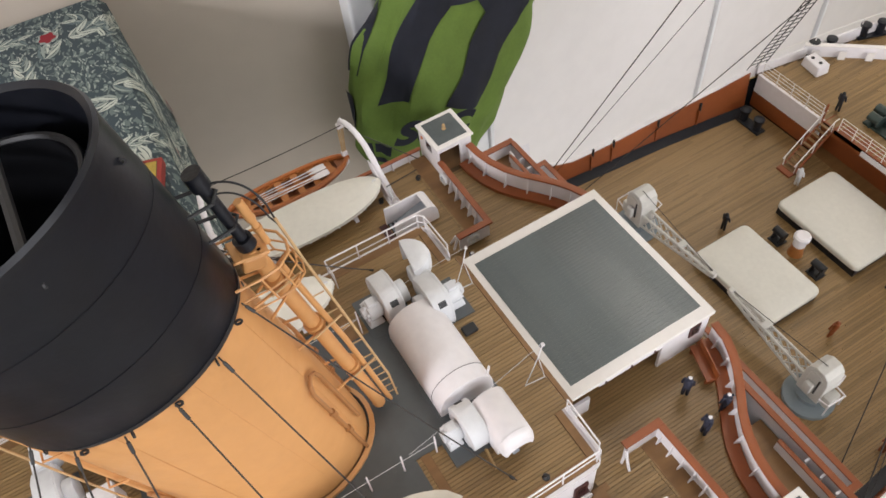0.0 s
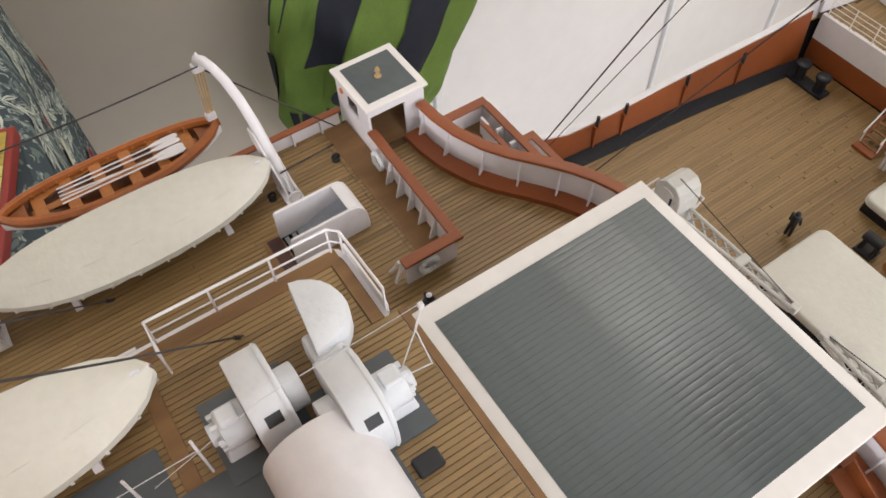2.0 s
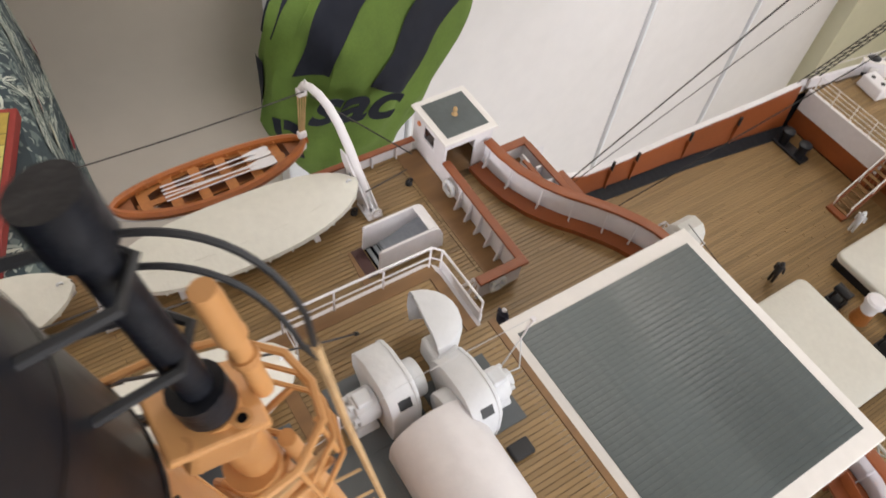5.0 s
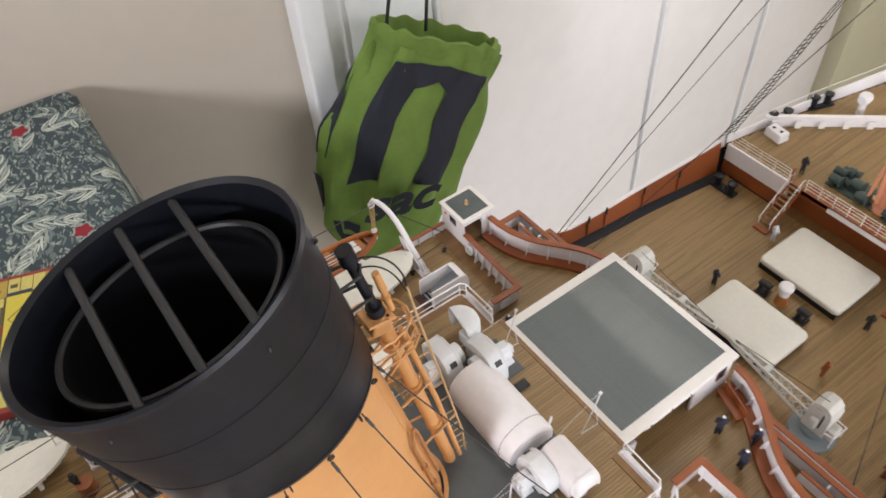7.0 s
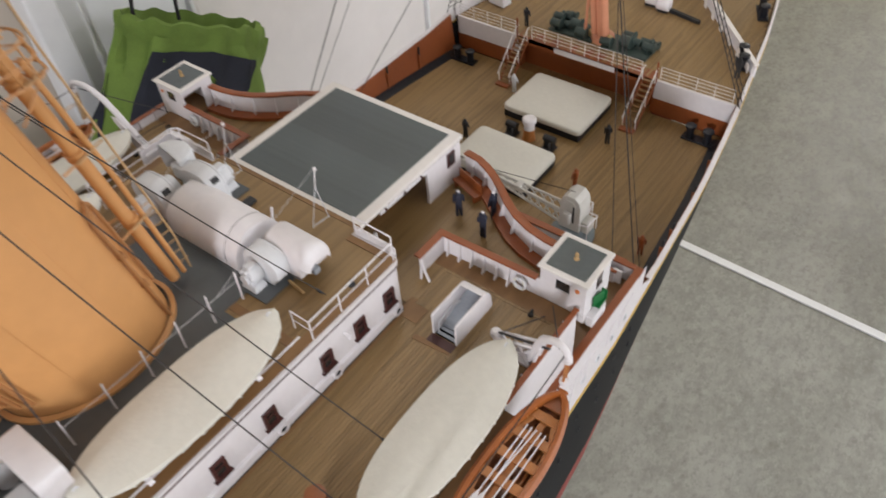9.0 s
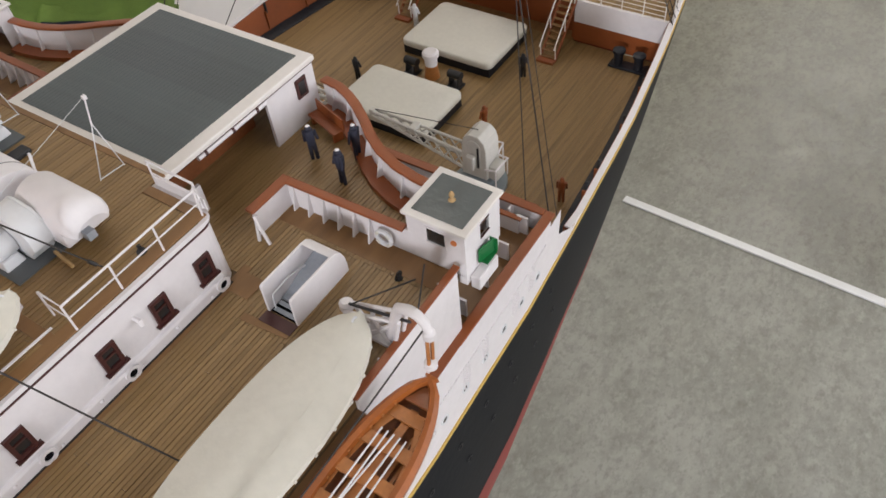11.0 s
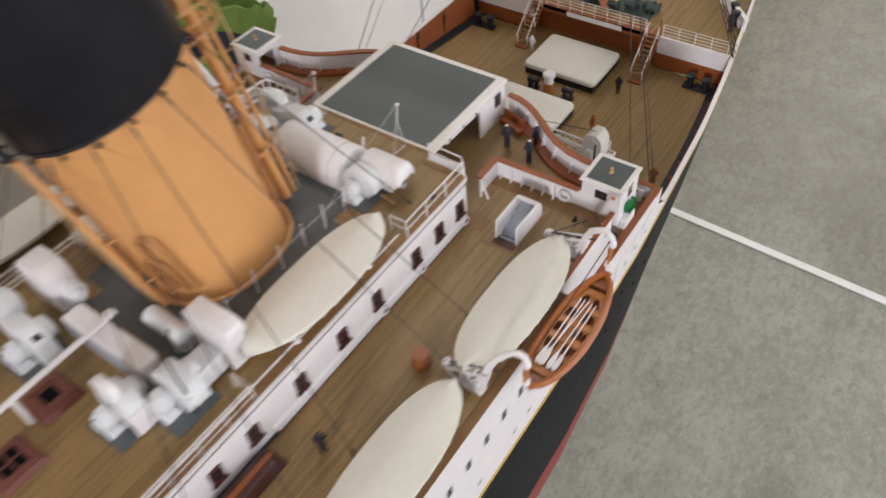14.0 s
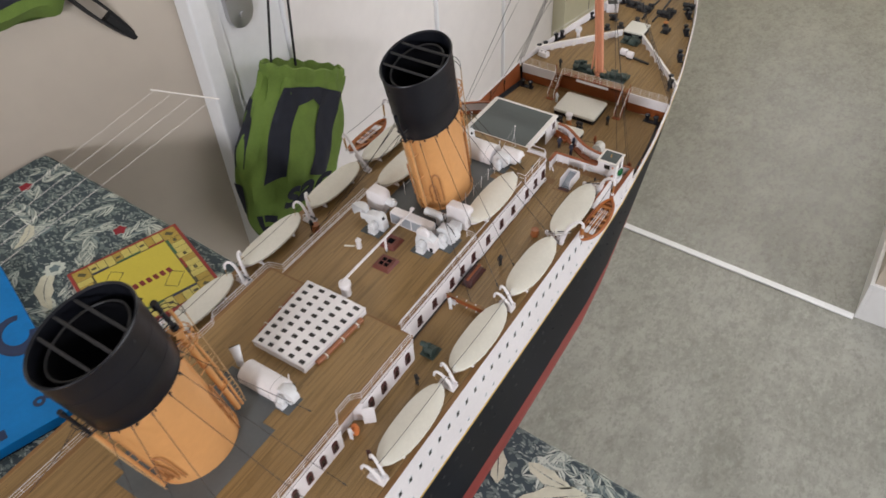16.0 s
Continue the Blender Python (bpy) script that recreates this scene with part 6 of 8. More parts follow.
def fan(at, s, motor, hood="none", label="grey-white electric ventilator with a hood"):
    """A fan unit: a volute across the ship, a motor on one side, a drum on the other, a hood."""
    v = thing("ventilator", at, label=label, category="ventilator", group="roof ventilators")
    part("bed_plate", Mesh().box((0, motor * 0.3, 0.03), (2.05, 1.95, 0.06)), PLATE, v, "dark grey bed plate")
    R, W = 0.82, 0.82
    prof = [(s * -1.0, 0.06), (s * -1.02, 0.45)] + [(s * (-0.15 - R * math.cos(radians(a))), 0.85 + R * math.sin(radians(a))) for a in range(0, 91, 10)] + [(s * 0.5, 1.6), (s * 0.95, 1.35), (s * 1.1, 1.05), (s * 1.05, 0.6), (s * 0.7, 0.3), (s * 0.6, 0.06)]
    part("casing", Mesh().loft([[(x, y, z) for x, z in prof] for y in (-W / 2, W / 2)], caps=True), GREY, v, smooth=True, bevel=0.05)
    part("casing_rib", Mesh().loft([[(x * 1.015, y, 0.1 + (z - 0.1) * 1.015) for x, z in prof] for y in (W / 2 - 0.12, W / 2 - 0.06)], caps=True), GREY, v)
    part("eye_drum", Mesh().rod((s * -0.1, -motor * W / 2, 0.85), (s * -0.1, -motor * (W / 2 + 0.4), 0.85), 0.5, n=16), GREY, v, smooth=True, bevel=0.05)
    part("motor", Mesh().rod((s * -0.1, motor * W / 2, 0.72), (s * -0.1, motor * (W / 2 + 0.62), 0.72), 0.44, n=14), GREY, v, smooth=True, bevel=0.08)
    part("motor_end", Mesh().rod((s * -0.1, motor * (W / 2 + 0.62), 0.72), (s * -0.1, motor * (W / 2 + 0.82), 0.72), 0.24, n=10), GREY, v, smooth=True)
    part("motor_foot", Mesh().box((s * -0.1, motor * (W / 2 + 0.4), 0.2), (0.9, 0.7, 0.36), top=0.8), GREY, v, bevel=0.05)
    part("terminal_box", Mesh().box((s * -0.1, motor * (W / 2 + 0.35), 1.16), (0.4, 0.42, 0.25)), GREY, v, bevel=0.05)
    for k in range(6):
        a = k * math.pi / 3 + 0.4
        p = (s * -0.1 + 0.34 * math.cos(a), 0.72 + 0.34 * math.sin(a))
        part("bolt", Mesh().rod((p[0], motor * (W / 2 + 0.55), p[1]), (p[0], motor * (W / 2 + 0.72), p[1]), 0.075, n=6), GREY, v)
    part("name_plate", Mesh().box((s * -0.78, 0, 1.34), (0.05, 0.34, 0.26), ry=s * 40), IRON, v, "small dark maker's plate")
    if hood == "scoop":
        part("throat", Mesh().box((s * 1.25, 0, 1.0), (0.8, 0.7, 0.75)), GREY, v, bevel=0.1)
        part("hood", scoop((s * 1.9, 0.15, 0), 262 if s < 0 else -82, 1.0, 1.7), GREY, v, "D-shaped hood with an open mouth", smooth=True)
    elif hood == "side":
        ym = -motor * 1.1
        vault = [(0.8, 0.4), (0.8, 1.1)] + [(0.8 * math.cos(radians(a)), 1.1 + 0.72 * math.sin(radians(a))) for a in range(15, 166, 15)] + [(-0.8, 1.1), (-0.8, 0.4)]
        part("hood", Mesh().loft([[(s * x, ym + y, z) for y, z in vault] for x in (-0.45, 1.3, 1.62)], caps=True), WHITE, v, "white vaulted hood with a notched end", smooth=True, bevel=0.07)
        part("hood_lip", Mesh().loft([[(s * (1.62 + 0.45 * math.sin(radians(q))), ym + y * math.cos(radians(q)) ** 0.25, 0.55 + (z - 0.55) * math.cos(radians(q)) ** 0.5) for y, z in vault[1:-1]] for q in (0, 20, 40, 60, 75)], closed=False), WHITE, v, smooth=True)
        # no cut here: a grey block paints the notch's shade
        part("notch", Mesh().box((s * 1.66, ym - 0.1, 0.52), (0.5, 0.3, 0.3)), PANELGREY, v, "grey block for the shaded notch under the lip")
    elif hood == "slab":
        line = [(-1.15, 0.2), (-1.15, 2.25), (-0.95, 2.45), (0.75, 2.5), (1.05, 2.4), (1.15, 2.15), (1.1, 1.9), (0.85, 1.75), (0.85, 0.2)]
        part("hood", Mesh().loft([[(s * x, y, z) for x, z in line] for y in (1.65, 2.5)], caps=True), WHITE, v, "tall flat white hood with a curled lip", smooth=True, bevel=0.06)
        part("neck", Mesh().span((s * -0.5, 0.4, 0.2), (s * 0.5, 1.65, 1.1)), GREY, v, bevel=0.08)
        part("cable", Mesh().tube([(s * -0.9, 0.9, 2.3), (s * -0.3, 0.1, 1.95), (s * 0.6, -0.2, 1.75), (s * 1.0, -0.3, 1.2), (s * 1.1, -0.35, 0.5)], 0.045, n=5), IRON, v, "dark bent cable")
    elif hood == "dome":
        head = [(-0.62, 0.3)] + [(-0.62 * math.cos(radians(a)), 1.75 + 0.62 * math.sin(radians(a))) for a in range(0, 181, 15)] + [(0.62, 0.3)]
        part("head_plate", Mesh().loft([[(s * (x - 0.2), y, z) for x, z in head] for y in (-0.38, 0.02)], caps=True), WHITE, v, "upright round-headed white plate", smooth=True, bevel=0.04)
        part("side_chest", Mesh().box((s * 0.75, 0.0, 0.65), (0.75, 0.95, 1.2)), WHITE, v, bevel=0.06)
        # black sheet on the chest, painted as a shaded opening
        part("side_opening", Mesh().box((s * 0.8, -0.48, 0.35), (0.32, 0.05, 0.42)), HOLEBLACK, v)
    return v


for v in (fan((-3.85, -12.2, rz), -1, -1, "none"), fan((-2.6, -10.45, rz), -1, 1, "scoop")):
    v.scale = (1.12, 1.12, 1.12)
fan((3.35, -12.3, rz), 1, -1, "side", "white electric ventilator with a D-shaped hood")
# aft group
for v, k in ((fan((-2.9, -27.8, rz), -1, -1, "scoop", "white electric ventilator with a D-shaped hood"), 1.15), (fan((4.7, -25.9, rz), 1, -1, "slab", "white electric ventilator before a tall flat hood"), 1.2), (fan((3.3, -27.7, rz), 1, -1, "dome", "white electric ventilator with a round-headed casing"), 1.12)):
    v.scale = (k, k, k)
uptake = thing("ventilator_hood", (-4.3, -25.4, rz), label="tall white round-topped ventilator hood open at its foot", category="ventilator", group="roof ventilators")
uptake.scale = (1.35, 1.35, 1.3)
part("hood", Mesh().loft([[(x, y, z) for x, z in [(-0.85, 0.35), (-0.85, 1.8)] + [(-0.5 - 0.35 * math.cos(radians(a)), 1.8 + 0.4 * math.sin(radians(a))) for a in (30, 60, 90)] + [(0.3, 2.2)] + [(0.3 + 0.5 * math.sin(radians(a)), 1.7 + 0.5 * math.cos(radians(a))) for a in (20, 45, 70, 90)] + [(0.8, 0.35)]] for y in (-0.5, 0.5)], caps=True), WHITE, uptake, smooth=True, bevel=0.06)
# solid block, its grey paints the shade of the open foot
part("foot", Mesh().box((0, 0, 0.18), (1.35, 0.85, 0.36)), PANELGREY, uptake, "foot block, grey for the shade in its opening")
part("motor", Mesh().rod((0.8, 0.1, 1.2), (1.35, 0.1, 1.2), 0.36, n=14), GREY, uptake, smooth=True)
part("motor_end", Mesh().rod((1.35, 0.1, 1.2), (1.55, 0.1, 1.2), 0.22, n=10), GREY, uptake, smooth=True)
fan((3.6, -49.5, rz + RAISE), 1, -1, "none")


def round_casing(at, x0, x1, r, h, label):
    c = thing("tank_casing", at, label=label, category="casing", group="rounded casings")
    prof = [(-r, 0), (-r, h)] + [(-r * math.cos(radians(a)), h + r * 0.95 * math.sin(radians(a))) for a in range(10, 180, 10)] + [(r, h), (r, 0)]
    part("casing", Mesh().loft([[(x, y, z) for y, z in prof] for x in (x0, x1)], caps=True), WHITE, c, smooth=True, bevel=0.05)
    part("seam", Mesh().tube([(x1 - 0.75, y * 1.004, z + 0.004) for y, z in prof], 0.012, n=4), IRON, c, "thin dark joint over the casing")
    part("upright_strip", Mesh().box((x1 - 0.1, r * 0.85, h + 0.85), (0.1, 0.06, 0.9), rx=-12), WHITE, c)
    part("skirting", Mesh().box(((x0 + x1) / 2, 0, 0.04), (x1 - x0 + 0.3, 2 * r + 0.3, 0.07)), PLATE, c)
    return c


round_casing((0, -11.68, rz), -2.4, 2.2, 1.3, 0.55, "large white round-topped casing between the ventilators")
round_casing((0.6, -49.3, rz + RAISE), -2.0, 2.4, 1.1, 0.45, "white round-topped casing beside the second funnel")
sock = thing("cowl_ventilator", (-2.6, -48.9, rz + RAISE), label="grey-white bent cowl beside the round-topped casing", category="ventilator", group="roof cowls")
part("stem", Mesh().tube([(0, 0, 0), (0, 0, 1.1), (-0.15, 0.1, 1.6), (-0.5, 0.3, 1.95)], 0.3, n=12, r2=0.5), GREY, sock, smooth=True)
# dark disc closes the cowl and stands for the shade in its mouth
part("mouth", Mesh().tube([(-0.5, 0.3, 1.95), (-0.55, 0.33, 2.0)], 0.46, n=12), IRON, sock)
duct = thing("duct_casing", (0, -26.0, rz), label="long white duct casing with grey panels across the roof", category="casing")
part("casing", Mesh().span((-2.1, -0.55, 0), (3.0, 0.5, 1.5)), WHITE, duct, bevel=0.08)
part("round_head", Mesh().turned((2.75, -0.05, 0), ((0.5, 0), (0.5, 1.45), (0.42, 1.56)), n=18), WHITE, duct, smooth=True)
for k in range(3):
    part("panel", Mesh().span((-1.95 + 1.32 * k, -0.58, 0.16), (-0.78 + 1.32 * k, -0.55, 1.34)), PANELGREY, duct, "blue-grey inset panel")
part("cross_pipe", Mesh().rod((0.9, 1.85, 1.15), (3.2, 1.85, 1.15), 0.45, n=16), GREY, duct, smooth=True)
part("pipe_leg", Mesh().rod((2.6, 1.85, 0.0), (2.6, 1.85, 1.15), 0.4, n=14), GREY, duct, smooth=True)


# ---- companionways, skylight, platform and other roof and deck fittings ----
def companion(s):
    c = thing("companionway", (s * 10.0, -7.9, BOAT_Z), label="white open stair hood with a rounded fore end", category="companionway", group="companionways")
    side_line = [(-1.32, 0.0), (-1.3, 1.2), (-1.24, 1.27), (0.8, 1.27), (1.02, 1.22), (1.2, 1.05), (1.32, 0.75), (1.37, 0.35), (1.37, 0.0)]
    for e in (1, -1):
        part("hood_wall", Mesh().loft([[(e * x, y, z) for y, z in side_line] for x in (0.56, 0.66)], caps=True), WHITE, c, bevel=0.015)
    curve = side_line[3:]
    inner = [(0.72, 1.27), (0.9, 1.14), (1.08, 0.98), (1.2, 0.7), (1.25, 0.35), (1.25, 0.0)]
    part("rounded_end", Mesh().loft([[(x, y, z) for y, z in curve + inner[::-1]] for x in (-0.558, 0.558)], caps=True), WHITE, c, smooth=True)
    # flat black sheet on the deck paints the dark of the stair hole
    part("well", Mesh().span((-0.55, -1.28, 0.012), (0.55, 0.2, 0.03)), HOLEBLACK, c, "black sheet for the shaded stair opening")
    # grey floor and treads carry the shade inside the white hood
    part("hood_floor", Mesh().loft([[(x, y, z) for y, z in ((-0.75, 0.05), (-0.3, 0.16), (0.4, 0.42), (1.2, 0.62), (1.2, 0.5), (-0.75, 0.035))] for x in (-0.55, 0.55)], caps=True), PANELGREY, c, "grey sloping floor of the hood")
    for k in range(3):
        part("tread", Mesh().box((0, -1.15 + 0.26 * k, 0.05 + 0.03 * k), (0.95, 0.14, 0.05)), PANELGREY, c, "grey tread")
    part("sill", Mesh().span((-0.66, -1.78, 0.0), (0.66, -1.34, 0.05)), DARKRED, c)
    part("handrail", Mesh().tube([(-s * 0.42, -1.15, 0.1), (-s * 0.42, -1.1, 0.72), (-s * 0.42, -0.3, 0.78), (-s * 0.42, 0.5, 0.55)], 0.03, n=6), GREY, c)
    return c


companion(1)
companion(-1)

grid = thing("lounge_skylight", (0, -42.5, rz + RAISE), label="white skylight roof pierced by rows of small square openings", category="skylight")
GW0, GW1, GL = 3.5, 3.0, 8.35
nx, ny = 5, 9
body = Mesh()
body.loft([[(x, y, z) for x, y in ((-GW1 - 0.05, -GL / 2), (GW1 + 0.05, -GL / 2), (GW0 + 0.05, GL / 2), (-GW0 - 0.05, GL / 2))] for z in (0, 0.56)], caps=True)
part("curb", body, WHITE, grid, bevel=0.03)
top = Mesh()


def gx(u, v):
    """A point on the slightly arched skylight roof: u across, v along, both 0 to 1."""
    w = GW1 + (GW0 - GW1) * v
    x = (2 * u - 1) * w
    return (x, (v - 0.5) * GL, 0.74 + 0.16 * (1 - (2 * u - 1) ** 2))


for i in range(nx):
    for j in range(ny):
        u0, u1, v0, v1 = i / nx, (i + 1) / nx, j / ny, (j + 1) / ny
        du, dv = (u1 - u0) * 0.25, (v1 - v0) * 0.25
        o = [gx(u0, v0), gx(u1, v0), gx(u1, v1), gx(u0, v1)]
        n = [gx(u0 + du, v0 + dv), gx(u1 - du, v0 + dv), gx(u1 - du, v1 - dv), gx(u0 + du, v1 - dv)]
        low = [(x, y, z - 0.14) for x, y, z in n]
        top.add(o + n + low, [(0, 1, 5, 4), (1, 2, 6, 5), (2, 3, 7, 6), (3, 0, 4, 7), (4, 5, 9, 8), (5, 6, 10, 9), (6, 7, 11, 10), (7, 4, 8, 11)])
        pane = Mesh().add([(x, y, z - 0.1) for x, y, z in n], [(0, 1, 2, 3)])
        pane.add([(x, y, z - 0.13) for x, y, z in n], [(3, 2, 1, 0)])
        part("pane", pane, GLASS, grid)
part("pierced_roof", top, WHITE, grid, "white pierced roof sheet", weld=True)
edge = Mesh()
edge.loft([[(x * 1.015, y * 1.01, z) for x, y in ((-GW1, -GL / 2), (GW1, -GL / 2), (GW0, GL / 2), (-GW0, GL / 2))] for z in (0.66, 0.76)])
part("roof_edge", edge, WHITE, grid)
for e in (-1, 1):
    roll = single("canvas_roll", Mesh().tube([(e * 3.75, -39.3, rz + RAISE + 0.28), (e * 3.6, -42, rz + RAISE + 0.28), (e * 3.4, -45.4, rz + RAISE + 0.28)], 0.26, n=10), MAHOG, "red-brown roll lashed beside the skylight", "roll", group="deck rolls", smooth=True)
    for y in (-40.2, -42.2, -44.4):
        part("lashing", Mesh().ring((e * (3.5 + (y + 45) * 0.055), y, rz + RAISE + 0.28), 0.26, 0.31, 0.12, n=12, axis="y"), CREAM, roll)

boom = thing("awning_spar", (0.15, -37.1, rz), label="white spar from a round pedestal over the roof", category="spar")
part("pedestal", Mesh().turned((0, 0, 0), ((0.5, 0), (0.48, 1.0), (0.55, 1.05), (0.62, 1.25), (0.6, 1.6), (0.5, 1.68)), n=16), WHITE, boom, smooth=True)
part("spar", Mesh().box((-0.18, 5.9, 1.72), (0.26, 12.0, 0.14)), WHITE, boom, bevel=0.03)
part("prop", Mesh().box((-0.1, 6.8, 0.85), (0.2, 0.2, 1.7)), WHITE, boom, bevel=0.02)
part("end_knob", Mesh().box((-0.2, 11.8, 1.85), (0.4, 0.4, 0.2)), WHITE, boom, bevel=0.05)


HATCHRED = mat("red_brown_hatch_paint", (0.145, 0.042, 0.030), 0.5, vary=0.3, scale=90, fine=0.15)


def roof_hatch(x, y, panes, k=1.0):
    h = thing("roof_skylight", (x, y, rz), label="small red-brown skylight with dark openings on the roof", category="skylight", group="small skylights")
    part("coaming", Mesh().box((0, 0, 0.16), (1.85 * k, 1.85 * k, 0.32), top=0.86), HATCHRED, h, bevel=0.04)
    for e in (-1, 1):
        part("frame_bar", Mesh().box((e * 0.62 * k, 0, 0.36), (0.22 * k, 1.45 * k, 0.1)), HATCHRED, h, bevel=0.02)
        part("frame_bar", Mesh().box((0, e * 0.62 * k, 0.365), (1.02 * k, 0.22 * k, 0.11)), HATCHRED, h, bevel=0.02)
    for a, b in panes:
        w = 0.42 if len(panes) > 1 else 0.62
        # black sheet between the bars stands for a shaded opening
        part("pane", Mesh().box((a * 0.25 * k, b * 0.25 * k, 0.335), (w * k, w * k, 0.03)), HOLEBLACK, h, "dark opening")
    if len(panes) > 1:
        part("frame_bar", Mesh().box((0, 0, 0.352), (0.09, 1.1 * k, 0.07)), HATCHRED, h)
        part("frame_bar", Mesh().box((0, 0, 0.357), (1.1 * k, 0.09, 0.07)), HATCHRED, h)
    return h


roof_hatch(-0.2, -29.1, ((0, 0),), 1.08)
roof_hatch(1.1, -31.9, ((-1, -1), (-1, 1), (1, -1), (1, 1)), 1.12)
cap = thing("roof_capstan", (-2.7, -31.3, rz), label="small white bollard with a handle on the roof", category="bollard")
part("drum", Mesh().turned((0, 0, 0), ((0.3, 0), (0.28, 0.9), (0.33, 0.95), (0.33, 1.05)), n=12), WHITE, cap, smooth=True)
part("stalk", Mesh().rod((0, 0, 1.0), (0, 0, 1.45), 0.05, n=6), WHITE, cap)
part("handle", Mesh().tube([(-0.35, -0.3, 0.3), (-1.2, -0.9, 0.45)], 0.09, n=6), CREAM, cap)
for x, y, w, d in ((-0.75, -9.75, 0.5, 0.68),):
    single("roof_box", Mesh().box((0, 0, 0.1), (w, d, 0.2)), IRON, "small black box on the roof planks", "box", at=(x, y, rz), bevel=0.06)
for s in (1, -1):
    fr = thing("aerial_trestle", (s * 2.9, -8.75, rz), label="thin white wire trestle at the roof's fore edge", category="trestle", group="trestles")
    part("leg", Mesh().tube([(0, -0.5, 0), (0.03, 0.12, 2.0)], 0.02, n=5), GREY, fr)
    part("leg", Mesh().tube([(0.1, 0.45, 0), (0.03, 0.12, 2.0)], 0.02, n=5), GREY, fr)
    part("mast_rod", Mesh().tube([(0.03, 0.1, 1.9), (0.05, 0.3, 2.9)], 0.028, n=6), WHITE, fr)
    part("brace", Mesh().tube([(0, -0.5, 0.05), (0.1, 0.45, 0.05)], 0.02, n=5), GREY, fr)
    part("cap", Mesh().box((0.05, 0.3, 2.9), (0.12, 0.12, 0.14)), WHITE, fr)
for s in (1, -1):
    single("guard_wire", Mesh().tube([(s * 2.9, -8.45, rz + 2.9), (s * 3.25, -12.2, rz + 2.1), (s * 3.25, -15.0, rz + 1.0)], 0.009, n=4), GREY, "thin pale guard wire along the roof", "wire", group="guard wires")
for s in (1, -1):
    g = thing("roof_guard_rail", (s * 3.35, 0, rz), label="thin white stanchions beside the funnel", category="railing", group="funnel guard rails")
    for y in (-13.9, -15.4, -16.9, -18.5, -20.2, -22.0):
        part("stanchion", Mesh().rod((0, y, 0), (s * 0.08, y, 1.7), 0.04, n=5), WHITE, g)
    part("bar", Mesh().tube([(s * 0.06, -13.9, 1.2), (s * 0.06, -22.0, 1.2)], 0.012, n=4), GREY, g)
for x, y, h in ((6.6, -10.8, 0.18),):
    single("ring_bolt", Mesh().dome((0, 0, 0), 0.17, n=8, m=3).rod((0, 0, 0), (0, 0, h + 0.12), 0.07, n=6), IRON, "small black eye bolt on the planks", "fitting", group="eye bolts", at=(x, y, rz))
single("roof_pole", Mesh().tube([(4.4, -12.2, rz + 0.2), (5.3, -12.3, rz + 0.12)], 0.07, n=6), HEMP, "short tan stick on the bed plate", "stick")


# ---- well deck ----
def hatch(y0, y1, hw, label):
    h = thing("cargo_hatch", (0, (y0 + y1) / 2, WELL_Z), label=label, category="hatch", group="cargo hatches")
    d = y1 - y0
    part("coaming", Mesh().box((0, 0, 0.32), (2 * hw - 0.25, d - 0.25, 0.64)), BLACK, h, "black coaming")
    q, r = d / 2, 0.42
    edge = [*arc(hw - r, q - r, r, 0, 90, 5), *arc(-hw + r, q - r, r, 90, 180, 5), *arc(-hw + r, -q + r, r, 180, 270, 5), *arc(hw - r, -q + r, r, 270, 360, 5)]
    part("tarpaulin", Mesh().loft([[(x * k, y * k, z) for x, y in edge] for k, z in ((0.985, 0.6), (1.0, 0.66), (1.0, 0.93), (0.985, 1.01), (0.955, 1.05), (0.5, 1.09), (0.01, 1.1))], caps=True), CREAM, h, "cream canvas cover", smooth=True)
    return h


hatch(8.0, 12.35, 3.2, "cargo hatch under a flat cream canvas cover")
hatch(15.2, 20.3, 3.3, "larger cargo hatch under a cream canvas cover")
pv = thing("post_ventilator", (-0.1, 13.9, WELL_Z), label="white mushroom ventilator on an orange base between the hatches", category="ventilator")
part("base", Mesh().turned((0, 0, 0), ((0.5, 0), (0.42, 0.5), (0.4, 0.9)), n=14), ORANGE_WOOD, pv, smooth=True)
part("head", Mesh().turned((0, 0, 0.9), ((0.4, 0), (0.4, 0.55), (0.52, 0.6), (0.52, 0.85), (0.4, 0.95)), n=16), WHITE, pv, smooth=True)
for x in (-1.45, 1.75):
    wch = thing("winch", (x, 13.7, WELL_Z), label="small black deck winch beside the hatch", category="winch", group="well deck winches")
    part("frame", Mesh().box((-0.3, 0, 0.5), (0.12, 0.6, 1.0), top=0.5).box((0.3, 0, 0.5), (0.12, 0.6, 1.0), top=0.5), IRON, wch)
    part("drum", Mesh().rod((-0.45, 0, 0.85), (0.45, 0, 0.85), 0.26, n=12), IRON, wch, smooth=True)
    part("bed", Mesh().box((0, 0, 0.06), (0.9, 0.8, 0.12)), IRON, wch)


CRANEGREY = mat("crane_grey", (0.56, 0.545, 0.505), 0.55, vary=0.1, scale=60)


